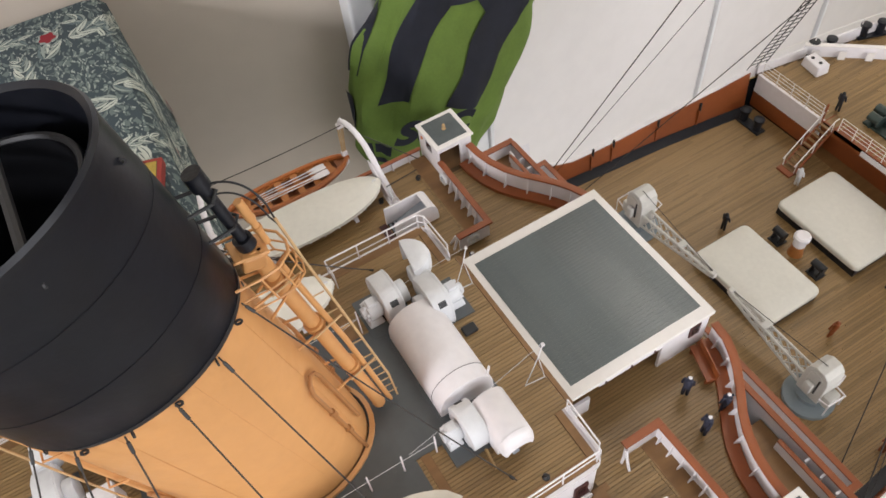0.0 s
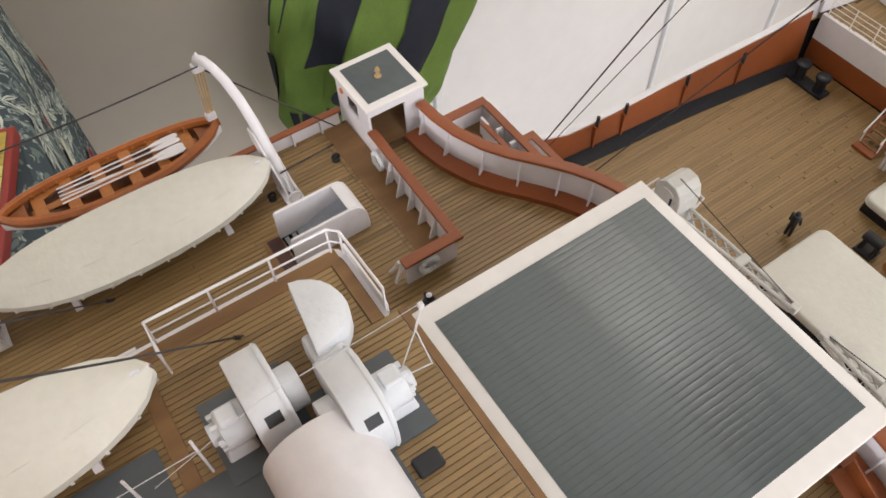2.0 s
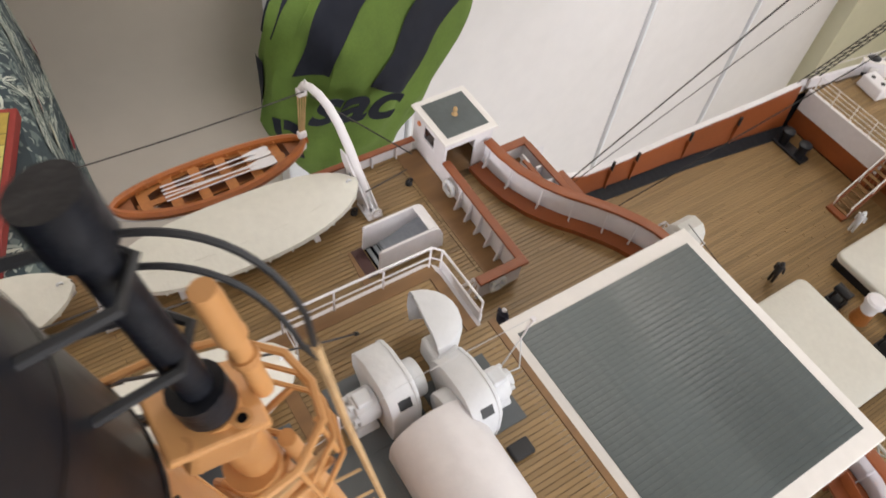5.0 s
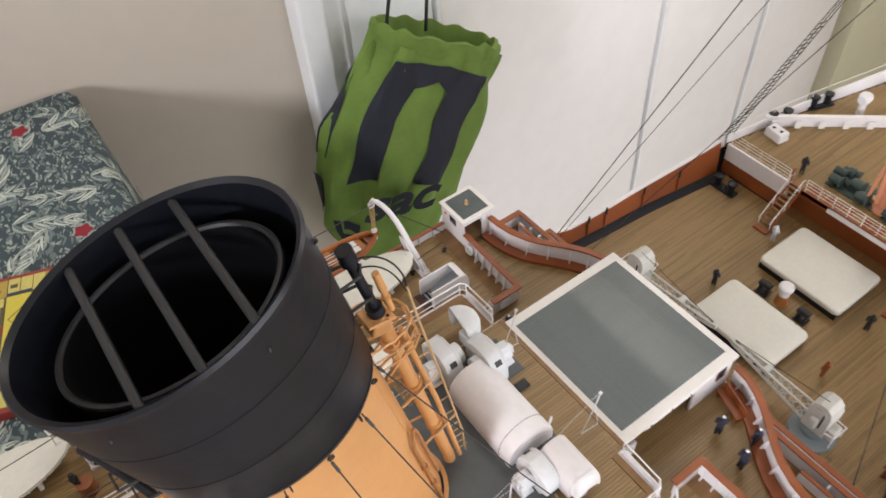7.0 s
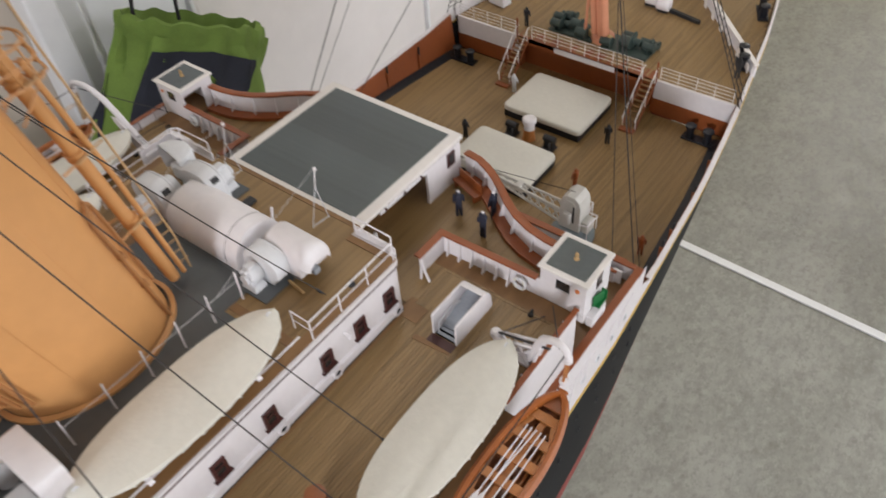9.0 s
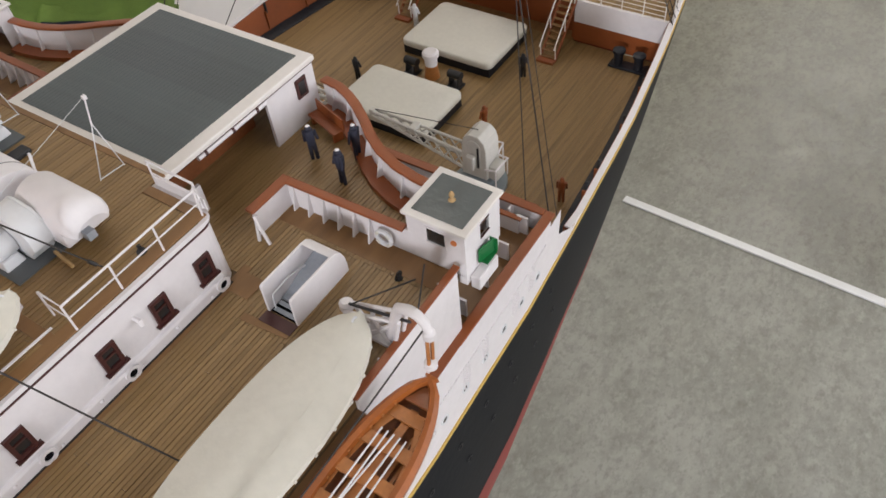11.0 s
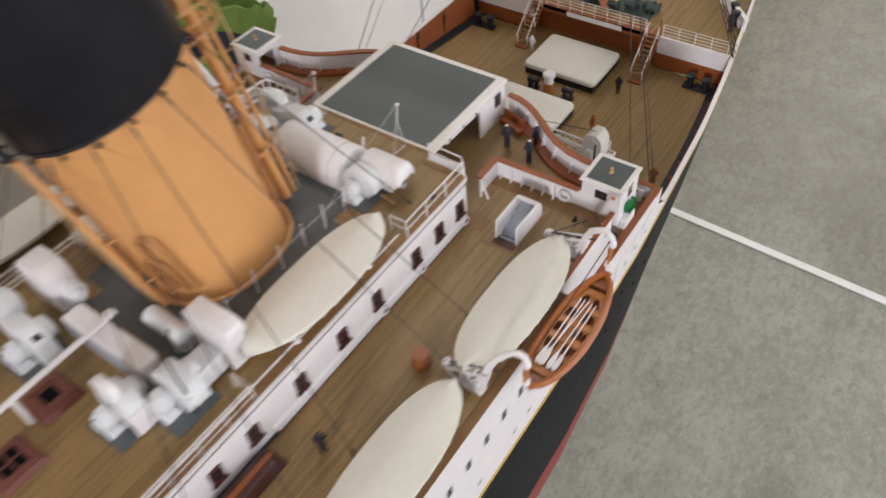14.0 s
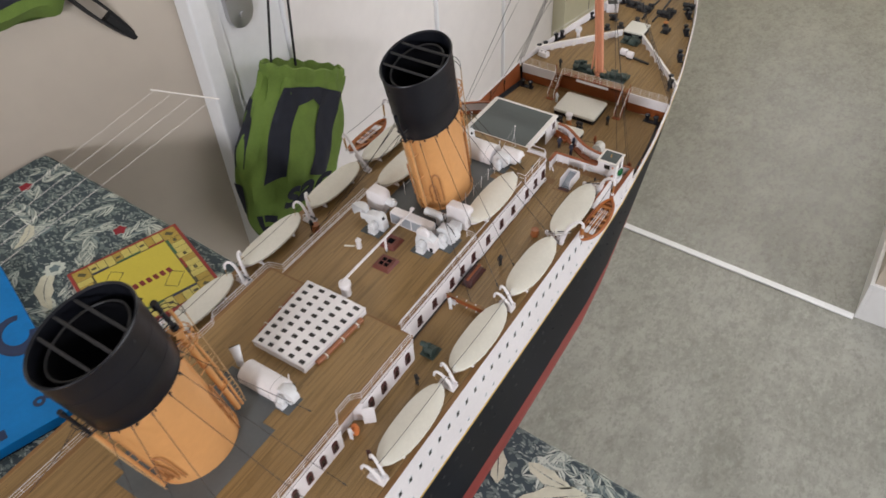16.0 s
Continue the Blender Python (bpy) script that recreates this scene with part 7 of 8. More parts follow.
def crane(s):
    c = thing("deck_crane", (s * 7.5, 7.0, WELL_Z), label="grey-white electric deck crane with a lattice jib laid inboard", category="crane", group="deck cranes")
    part("pedestal", Mesh().turned((0, 0, 0), ((1.45, 0), (1.45, 0.3), (1.3, 0.34), (0.75, 0.36), (0.75, 0.9), (0.95, 1.0)), n=20), CRANEBASE, c, "blue-grey round base", smooth=True)
    arch_p = [(-0.74, 0.9), (-0.72, 2.9), (-0.6, 3.36), (-0.28, 3.66), (0.28, 3.66), (0.6, 3.36), (0.72, 2.9), (0.74, 0.9)]
    part("cabin", Mesh().loft([[(x, y, z) for x, z in arch_p] for y in (-0.55, 0.75)], caps=True), CRANEGREY, c, "chamfered grey-white housing", bevel=0.05)
    slot = [(-0.42, 1.7), (-0.42, 2.95)] + [(-0.42 * math.cos(radians(a)), 2.95 + 0.42 * math.sin(radians(a))) for a in range(20, 161, 20)] + [(0.42, 2.95), (0.42, 1.7)]
    part("slot_rim", Mesh().loft([[(x, y, z) for x, z in slot] for y in (-0.62, -0.55)], caps=True), CRANEGREY, c, bevel=0.03)
    # raised dark bar, painted as the shade of the slot
    part("slot", Mesh().box((0.3, -0.64, 2.4), (0.1, 0.06, 1.3)), IRON, c)
    part("gear_housing", Mesh().box((-0.05, -0.78, 2.1), (0.5, 0.35, 0.9)), CRANEGREY, c, bevel=0.12, smooth=True)
    part("gear_housing", Mesh().box((s * 0.95, 0.1, 1.35), (0.6, 0.9, 0.9)), CRANEGREY, c, bevel=0.12, smooth=True)
    part("guard_rail", Mesh().tube([(s * 0.75, -0.75, 1.9), (s * 1.35, -0.7, 2.0), (s * 1.4, 0.5, 2.0), (s * 0.75, 0.6, 1.9)], 0.055, n=5), WHITE, c)
    part("guard_rail", Mesh().tube([(-s * 0.72, 0.7, 1.9), (-s * 0.6, 1.35, 2.0), (s * 0.6, 1.4, 2.0), (s * 0.72, 0.7, 1.9)], 0.055, n=5), WHITE, c)
    part("guard_post", Mesh().rod((s * 0.6, 1.38, 0.9), (s * 0.6, 1.38, 2.0), 0.045, n=5), WHITE, c)
    for e in (-0.7, 0.5):
        part("guard_post", Mesh().rod((s * 1.36, e, 0.9), (s * 1.36, e, 2.0), 0.04, n=5), WHITE, c)
    J = lambda t, e, top: (-s * (0.7 + 6.0 * t), e * (0.36 - 0.22 * t), (2.15 if top else 1.1) + (0.35 if top else 1.15) * t)
    for e in (1, -1):
        jib = part("jib_chord", Mesh().rod(J(0, e, False), J(1, e, False), 0.085, n=6), CRANEGREY, c, "lattice jib chord")
        part("jib_chord", Mesh().rod(J(0, e, True), J(1, e, True), 0.085, n=6), CRANEGREY, c)
        for k in range(9):
            a, b = k / 9, (k + 1) / 9
            part("lacing_bar", Mesh().rod(J(a, e, False), J(b, e, True), 0.048, n=4), CRANEGREY, jib)
            part("lacing_bar", Mesh().rod(J(a, e, True), J(b, e, False), 0.048, n=4), CRANEGREY, jib)
            part("lacing_bar", Mesh().rod(J(b, e, False), J(b, -e * 0.02, False), 0.03, n=4), CRANEGREY, jib)
    part("jib_saddle", Mesh().box((-s * 4.0, 0, 2.35), (0.4, 0.7, 0.3)), CRANEGREY, c, bevel=0.05)
    part("jib_head", Mesh().box((-s * 6.75, 0, 2.4), (0.35, 0.35, 0.4)), CRANEGREY, c, bevel=0.05)
    part("topping_wire", Mesh().rod((-s * 6.6, 0, 2.6), (0, 0, 3.7), 0.022, n=4), ROPE, c)
    return c


crane(1)
crane(-1)


def ladder(x):
    l = thing("companion_ladder", (x, 0, WELL_Z), label="red-brown ladder with pale handrails up to the forecastle", category="ladder", group="forecastle ladders")
    for e in (-0.5, 0.5):
        st = Mesh()
        st.loft([[(e - 0.06, 18.6 + d, 0.0), (e + 0.06, 18.6 + d, 0.0), (e + 0.06, 21.3 + d, 2.85), (e - 0.06, 21.3 + d, 2.85)] for d in (0, 0.22)], caps=True)
        part("stringer", st, BROWN, l)
        part("handrail", Mesh().tube([(e, 18.5, 0.9), (e, 21.2, 3.75), (e, 21.5, 3.75)], 0.045, n=5), OFFWHITE, l)
        for k in (0.05, 0.5, 0.95):
            part("stanchion", Mesh().rod((e, 18.6 + 2.7 * k, 2.85 * k), (e, 18.55 + 2.7 * k, 2.85 * k + 0.9), 0.035, n=5), OFFWHITE, l)
    for k in range(10):
        part("tread", Mesh().box((0, 18.75 + 0.27 * k, 0.2 + 0.285 * k), (0.9, 0.24, 0.05)), MARGIN, l)
    part("foot_board", Mesh().box((0, 18.45, 0.08), (1.15, 0.45, 0.16)), BROWN, l)
    part("head_post", Mesh().rod((-0.5 if x < 0 else 0.5, 21.3, 2.8), (-0.5 if x < 0 else 0.5, 21.3, 4.4), 0.08, n=6), BROWN, l)
    return l


ladder(-5.45)
ladder(5.45)


def bollard(at, rz_deg=0.0, k=1.0):
    b = thing("twin_bollard", at, rz_deg, label="black twin bollard on a bed plate", category="bollard", group="twin bollards")
    part("bed", Mesh().box((0, 0, 0.08), (2.3 * k, 0.8 * k, 0.16)), BLACK, b, bevel=0.03)
    for e in (-0.65, 0.65):
        part("post", Mesh().turned((e * k, 0, 0.16), ((0.3 * k, 0), (0.28 * k, 0.75 * k), (0.4 * k, 0.8 * k), (0.4 * k, 0.95 * k), (0.3 * k, 1.0 * k)), n=12), BLACK, b, smooth=True)
    return b


B0 = bollard((10.2, 20.1, WELL_Z))
again(B0, (-10.2, 19.8, WELL_Z))
for x, y, r in ((-11.1, 26.6, 68), (-10.3, 30.9, 70), (-8.2, 40.0, 62), (10.2, 26.6, -68), (8.9, 34.0, -66), (7.0, 42.0, -62), (5.4, 47.5, -55), (-5.6, 47.5, 55)):
    again(B0, (x, y, FC_Z), r)

# ---- forecastle ----
fr = thing("forecastle_railing", (0, 21.45, FC_Z), label="white railing across the break of the forecastle", category="railing", group="forecastle railings")
for a, b in ((-11.6, -6.2), (-4.7, 4.7), (6.2, 11.6)):
    n = max(2, round((b - a) / 1.2))
    for k in range(n + 1):
        x = a + (b - a) * k / n
        part("post", Mesh().rod((x, 0, 0), (x, 0, 1.15), 0.032, n=5), OFFWHITE, fr)
    for h in (0.3, 0.6, 0.88, 1.15):
        part("bar", Mesh().tube([(a, 0, h), (b, 0, h)], 0.021, n=4), OFFWHITE, fr)
brk = thing("breakwater", (0, 0, FC_Z), label="white V-shaped breakwater with stays on the forecastle", category="breakwater")
for s in (1, -1):
    part("plate", Mesh().wall([(s * 11.6, 25.3), (s * 1.7, 36.6)], 0, 0.95, 0.12), WHITE, brk)
    part("top_rail", Mesh().wall([(s * 11.6, 25.3), (s * 1.7, 36.6)], 0.95, 1.05, 0.34), OFFWHITE, brk)
    for k in range(8):
        t = (k + 0.5) / 8
        x, y = s * (11.6 - 9.9 * t), 25.3 + 11.3 * t
        part("stay", Mesh().box((x - s * 0.12, y - 0.3, 0.35), (0.08, 0.5, 0.7), rz=s * 40), OFFWHITE, brk)
h1 = thing("forecastle_hatch", (0, 38.4, FC_Z), label="small cargo hatch under a cream cover", category="hatch", group="cargo hatches")
part("coaming", Mesh().box((0, 0, 0.35), (3.0, 3.4, 0.7)), BLACK, h1)
part("tarpaulin", Mesh().box((0, 0, 0.85), (3.3, 3.7, 0.35)), CREAM, h1, bevel=0.12, smooth=True)
for x, y in ((-10.0, 24.9),):
    lk = thing("deck_locker", (x, y, FC_Z), label="small white locker with two dark holes", category="locker")
    part("body", Mesh().box((0, 0, 0.4), (1.7, 1.1, 0.8), rz=-8, top=0.9), WHITE, lk, bevel=0.1)
    for e in (-0.35, 0.35):
        # dark disc on the lid in place of a shaded hole
        part("hole", Mesh().rod((e, -0.05, 0.78), (e, -0.05, 0.83), 0.14, n=10), IRON, lk)
cowl = thing("cowl_ventilator", (-7.6, 32.4, FC_Z), label="white cowl ventilator on the forecastle", category="ventilator", group="forecastle cowls")
part("stem", Mesh().turned((0, 0, 0), ((0.32, 0), (0.28, 1.0)), n=12), WHITE, cowl, smooth=True)
part("cowl", Mesh().turned((0, 0, 1.0), ((0.28, 0), (0.42, 0.25), (0.55, 0.6), (0.5, 0.9)), n=14), WHITE, cowl, smooth=True)
part("mouth", Mesh().rod((0, -0.45, 1.6), (0, -0.55, 1.6), 0.36, n=14), GREY, cowl)

mast = thing("foremast", (0, 24.3, FC_Z), label="salmon-coloured foremast with a boom alongside, raked aft", category="mast")
mt = lambda z: (0, -0.235 * z, z)
part("lower_mast", Mesh().rod(mt(0), mt(44), 0.52, 0.3, n=16), SALMON, mast, smooth=True)
part("step", Mesh().turned((0, 0, 0), ((0.95, 0), (0.9, 0.4), (0.6, 0.55)), n=16), SALMON, mast, smooth=True)
for e in (-1, 1):
    part("boom", Mesh().rod((e * 0.42, mt(0.8)[1] - 0.5, 0.8), (e * 0.34, mt(40)[1] - 0.42, 40), 0.24, 0.16, n=10), SALMON, mast, "salmon cargo boom stowed against the mast", smooth=True)
part("prop", Mesh().rod((-1.25, -0.6, 0.2), (-0.5, -1.9, 6.5), 0.13, 0.12, n=8), SALMON, mast, smooth=True)
part("gooseneck", Mesh().box((-0.9, -0.3, 0.45), (0.35, 0.4, 0.5)).box((0.75, -0.4, 0.45), (0.35, 0.4, 0.5)), BRASS, mast, bevel=0.05)


def gear(at, n, seed, spread, material, label, name="winch_gear"):
    """A cluster of winch frames, drums and gear wheels on one bed."""
    g = thing(name, at, label=label, category="winch", group="forecastle winches")
    rnd = random.Random(seed)
    part("bed", Mesh().box((0, 0, 0.07), (spread[0], spread[1], 0.14)), material, g)
    for k in range(n):
        x, y = rnd.uniform(-0.45, 0.45) * spread[0], rnd.uniform(-0.4, 0.4) * spread[1]
        h = rnd.uniform(0.5, 1.0)
        part("frame", Mesh().box((x, y, h / 2), (0.14, 0.7, h), top=0.6), material, g)
        r = rnd.uniform(0.25, 0.42)
        part("drum", Mesh().rod((x - 0.4, y, h * 0.75), (x + 0.4, y, h * 0.75), r, n=12), material, g, smooth=True)
        part("gear_wheel", Mesh().rod((x + 0.42, y, h * 0.75), (x + 0.52, y, h * 0.75), r * 1.35, n=14), material, g)
    return g


gear((-2.4, 24.4, FC_Z), 7, 1, (3.8, 2.2), GREEN, "dark green cargo winch at the mast's foot")
gear((2.3, 24.2, FC_Z), 7, 2, (3.8, 2.2), GREEN, "dark green cargo winch at the mast's foot")
gear((0.3, 35.2, FC_Z), 6, 3, (3.0, 1.8), GREEN, "dark green winch before the hatch")
gear((-1.8, 46.6, FC_Z), 5, 4, (2.4, 2.4), IRON, "black windlass gear on the forecastle")
gear((2.0, 46.4, FC_Z), 5, 5, (2.4, 2.4), IRON, "black windlass gear on the forecastle")
gear((4.6, 50.0, FC_Z), 3, 6, (1.6, 1.6), IRON, "black capstan gear on the forecastle")
for k, (x, y) in enumerate(((0.9, 31.0), (2.1, 30.6))):
    dm = thing("drum_ventilator", (x, y, FC_Z), label="white drum ventilator abaft the breakwater", category="ventilator", group="drum ventilators")
    part("drum", Mesh().rod((-0.5, 0, 0.6), (0.5, 0, 0.6), 0.55, n=14), WHITE, dm, smooth=True, bevel=0.08)
    part("foot", Mesh().box((0, 0, 0.12), (0.9, 0.8, 0.24)), IRON, dm)
single("chain_bar", Mesh().box((0, 0, 0.14), (2.8, 0.3, 0.28), rz=-12), IRON, "black bar lying on the forecastle planks", "bar", at=(4.0, 30.4, FC_Z))
for x, y in ((3.3, 42.6), (-4.7, 37.4), (-3.0, 38.9), (-1.3, 41.8)):
    cp = thing("capstan", (x, y, FC_Z), label="small black capstan with an orange cap", category="capstan", group="capstans")
    part("barrel", Mesh().turned((0, 0, 0), ((0.6, 0), (0.55, 0.15), (0.3, 0.3), (0.34, 0.6), (0.45, 0.7)), n=12), IRON, cp, smooth=True)
    part("cap", Mesh().turned((0, 0, 0.7), ((0.45, 0), (0.4, 0.1), (0.1, 0.14)), n=12), ORANGE_WOOD if x > 3 else IRON, cp, smooth=True)
for x in (-0.9, 0.9):
    single("anchor_chain", Mesh().tube([(x, 43.0, 0.1), (x * 1.1, 47, 0.12), (x * 0.8, 54, 0.12), (x * 0.6, 58, 0.1)], 0.16, n=6), IRON, "black anchor chain along the forecastle", "chain", group="anchor chains", at=(0, 0, FC_Z))
wc = thing("deck_chest", (-6.6, 43.6, FC_Z), 28, label="white chest with a dark lid on the forecastle", category="chest")
part("body", Mesh().box((0, 0, 0.75), (2.0, 1.7, 1.5), top=0.95), WHITE, wc, bevel=0.06)
part("lid", Mesh().box((0, 0, 1.56), (1.6, 1.3, 0.14)), IRON, wc, bevel=0.04)
gear((-4.9, 40.8, FC_Z), 2, 8, (1.3, 0.9), IRON, "small black winch on the forecastle")
gear((-4.2, 46.9, FC_Z), 4, 9, (2.0, 1.8), IRON, "black windlass gear on the forecastle")
gear((3.9, 40.6, FC_Z), 2, 10, (1.2, 0.9), IRON, "small black winch on the forecastle")
edge_rail = thing("bow_railing", (0, 0, 0), label="thin white guard rail along the forecastle edge", category="railing", group="forecastle railings")
for s in (1, -1):
    pts = [(s * (side(y, -4.6) - 0.12), y, lerp(TOPZ, y)) for y in (21.5, 26, 30, 35, 40, 45, 50, 54, 58, 61)]
    part("bar", Mesh().tube([(x, y, z + 0.75) for x, y, z in pts], 0.03, n=4), OFFWHITE, edge_rail)
    for x, y, z in pts:
        part("post", Mesh().rod((x, y, z), (x, y, z + 0.75), 0.035, n=5), OFFWHITE, edge_rail)


# ---- small figures of the crew, each a plain shape ----
def figurine(at, rz_deg, body, label, h=1.75):
    me = Mesh()
    me.rod((-0.1, 0, 0), (-0.08, 0, h * 0.48), 0.075, 0.1, n=8).rod((0.1, 0.05, 0), (0.08, 0, h * 0.48), 0.075, 0.1, n=8)
    me.turned((0, 0, h * 0.44), ((0.16, 0), (0.18, 0.2), (0.21, 0.5), (0.16, 0.66), (0.07, 0.7)), n=10)
    me.rod((-0.22, 0, h * 0.8), (-0.26, 0.08, h * 0.48), 0.06, n=6).rod((0.22, 0, h * 0.8), (0.24, 0.14, h * 0.52), 0.06, n=6)
    me.dome((0, 0, h * 0.86), 0.13, n=10, m=4, sz=1.4)
    ob = single("figurine", me, body, label, "figurine", group="crew figurines", at=at, smooth=True)
    ob.matrix_basis = pose(at[0] * S, at[1] * S, at[2] * S, 0, 0, rz_deg)
    if body is NAVY:
        ob.data.materials.append(WHITE)
        for f in ob.data.polygons:
            if f.center.z > h * 0.93 * S:
                f.material_index = 1
    return ob


for x, y, z, r, m, lab in ((6.0, -2.6, BOAT_Z, 30, NAVY, "dark blue crew figurine on the bridge wing"), (7.85, -3.15, BOAT_Z, 160, NAVY, "dark blue crew figurine on the bridge wing"), (7.5, -1.75, BOAT_Z, 80, NAVY, "dark blue crew figurine at the bridge bulwark"), (-5.2, -6.9, BOAT_Z, 0, NAVY, "dark crew figurine by the wheelhouse"), (4.95, 16.4, WELL_Z, 20, IRON, "dark crew figurine on the well deck"), (5.4, 11.0, WELL_Z, 70, BROWN, "brown crew figurine beside the hatch"), (11.85, 7.8, WELL_Z, 10, BROWN, "red-brown crew figurine by the bulwark"), (-4.1, 11.5, WELL_Z, 0, IRON, "dark crew figurine beside the hatch"), (-4.2, 18.2, WELL_Z, 0, GREY, "grey crew figurine by the ladder"), (9.75, -23.8, BOAT_Z, 50, IRON, "dark crew figurine on the boat deck"), (8.45, -31.5, BOAT_Z, 0, GREY, "grey crew figurine on the boat deck"), (10.7, -40.8, BOAT_Z, 0, IRON, "dark crew figurine on the boat deck"), (-11.0, -29.6, BOAT_Z, 0, IRON, "dark crew figurine by the davit"), (9.0, -48.4, BOAT_Z, 0, WHITE, "white crew figurine by the deckhouse door"), (11.6, -49.2, BOAT_Z, 0, DARKRED, "red crew figurine by the davit"), (-6.1, 22.9, FC_Z, 0, IRON, "dark crew figurine above the ladder"), (10.6, 24.6, FC_Z, 0, IRON, "dark crew figurine on the forecastle"), (3.0, 44.6, FC_Z, 0, IRON, "dark crew figurine by the windlass")):
    figurine((x, y, z), r, m, lab)

# bench and other fittings on the boat deck
for s in (1,):
    bn = thing("bench", (5.4, -1.05, BOAT_Z), -18, label="red-brown wooden bench at the bridge front", category="bench", group="benches")
    part("seat", Mesh().box((0, 0, 0.45), (1.9, 0.5, 0.08)), BROWN, bn)
    part("backrest", Mesh().box((0, 0.24, 0.75), (1.9, 0.06, 0.5)), BROWN, bn)
    for e in (-0.8, 0.8):
        part("leg", Mesh().box((e, 0, 0.22), (0.1, 0.45, 0.42)), BROWN, bn)
for x, y in ((10.7, -17.9), (-10.7, -29.3)):
    bk = thing("locker_drum", (x, y, BOAT_Z), label="red-brown wooden drum on the boat deck", category="drum", group="deck drums")
    part("body", Mesh().turned((0, 0, 0), ((0.42, 0), (0.45, 0.4), (0.42, 0.9), (0.3, 0.92)), n=14), MAHOG, bk, smooth=True)
    part("hoop", Mesh().ring((0, 0, 0.2), 0.43, 0.47, 0.08, n=14), BROWN, bk)
st = thing("deck_skylight", (8.2, -26.6, BOAT_Z), label="dark red sloping skylight against the deckhouse wall", category="skylight")
part("body", Mesh().box((0, 0, 0.35), (1.2, 3.2, 0.7), top=0.7), DARKRED, st, bevel=0.05)
part("ridge", Mesh().box((0, 0, 0.72), (0.25, 2.6, 0.1)), BROWN, st)
fence = thing("deck_barrier", (0, -30.6, BOAT_Z), label="red-brown barrier rail across the boat deck", category="barrier")
part("board", Mesh().span((7.5, -0.1, 0.35), (12.0, 0.1, 0.95)), BROWN, fence)
part("top_rail", Mesh().span((7.5, -0.16, 0.95), (12.0, 0.16, 1.05)), MARGIN, fence)
for k in range(5):
    part("post", Mesh().rod((7.6 + 1.08 * k, 0, 0), (7.6 + 1.08 * k, 0, 1.15), 0.06, n=6), WHITE, fence)
gear((9.7, -37.0, BOAT_Z), 3, 9, (1.5, 1.6), GREEN, "dark green boat winch on the boat deck", "boat_winch")
lf = thing("deck_locker", (8.35, -30.0, BOAT_Z), label="small grey-white chest by the barrier", category="locker")
part("body", Mesh().box((0, -0.6, 0.3), (0.5, 0.7, 0.6)), GREY, lf, bevel=0.05)
dr = thing("door_leaf", (HX2 + 0.1, -46.6, BOAT_Z), 40, label="open white deckhouse door", category="door", group="deckhouse doors")
part("leaf", Mesh().span((0, -0.05, 0.05), (1.1, 0.05, 2.3)), WHITE, dr, bevel=0.02)
part("door_pane", Mesh().span((0.3, 0.05, 1.3), (0.8, 0.07, 1.9)), GLASS, dr)
single("orange_buoy", Mesh().turned((0, 0, 0), ((0.35, 0), (0.4, 0.6), (0.2, 1.2)), n=12), ORANGE, "orange float at the deckhouse recess", "float", at=(8.9, -47.7, BOAT_Z), smooth=True)
for x, y in ((12.35, -6.0), (-12.5, -6.1), (-12.2, -8.7), (12.0, -26.8)):
    single("ring_bolt", Mesh().dome((0, 0, 0), 0.15, n=8, m=3).ring((0, 0, 0.22), 0.08, 0.16, 0.06, n=10, axis="x"), IRON, "small black eye bolt on the planks", "fitting", group="eye bolts", at=(x, y, BOAT_Z))


# ---- rigging ----
def wire(name, a, b, r, material, label, sag=0.0, group="rigging"):
    a, b = Vector(a), Vector(b)
    pts = [a.lerp(b, k / 8) - Vector((0, 0, sag * 4 * (k / 8) * (1 - k / 8))) for k in range(9)]
    return single(name, Mesh().tube(pts, r, n=5), material, label, "rope", group=group)


lip = lambda y0, z0, a: (2.81 * math.cos(radians(a)), y0 - 0.19167 * 11.2 + 3.72 * math.sin(radians(a)), z0 + 11.25 + 0.7 * math.sin(radians(a)))
for y0, z0 in ((-19.1, ROOF_Z + 0.1), (-56.7, ROOF_Z + 0.1 + RAISE)):
    for s in (1, -1):
        for a, foot in ((66, (6.1, y0 + 7.25, z0 + 0.1)), (36, (11.4, y0 + 4.6, BOAT_Z + 0.05)), (10, (12.3, y0 + 1.5, BOAT_Z + 0.6)), (-14, (11.2, y0 - 4.2, BOAT_Z + 0.1)), (-38, (11.2, y0 - 7.6, BOAT_Z + 0.1)), (-66, (10.6, y0 - 11.5, BOAT_Z + 0.1))):
            p = lip(y0, z0, a)
            w = wire("funnel_stay", (s * p[0], p[1], p[2]), (s * foot[0], foot[1], foot[2]), 0.028, ROPE, "thin dark rope stay from the funnel to the deck", sag=0.15)
            part("turnbuckle", Mesh().tube([Vector((s * p[0], p[1], p[2])).lerp(Vector((s * foot[0], foot[1], foot[2])), t) for t in (0.012, 0.035)], 0.055, n=6), IRON, w)
            part("lower_block", Mesh().tube([Vector((s * p[0], p[1], p[2])).lerp(Vector((s * foot[0], foot[1], foot[2])), t) - Vector((0, 0, 0.03)) for t in (0.965, 0.985)], 0.065, n=6), IRON, w)
mp = lambda z: (0, 24.3 - 0.235 * (z - FC_Z), z)
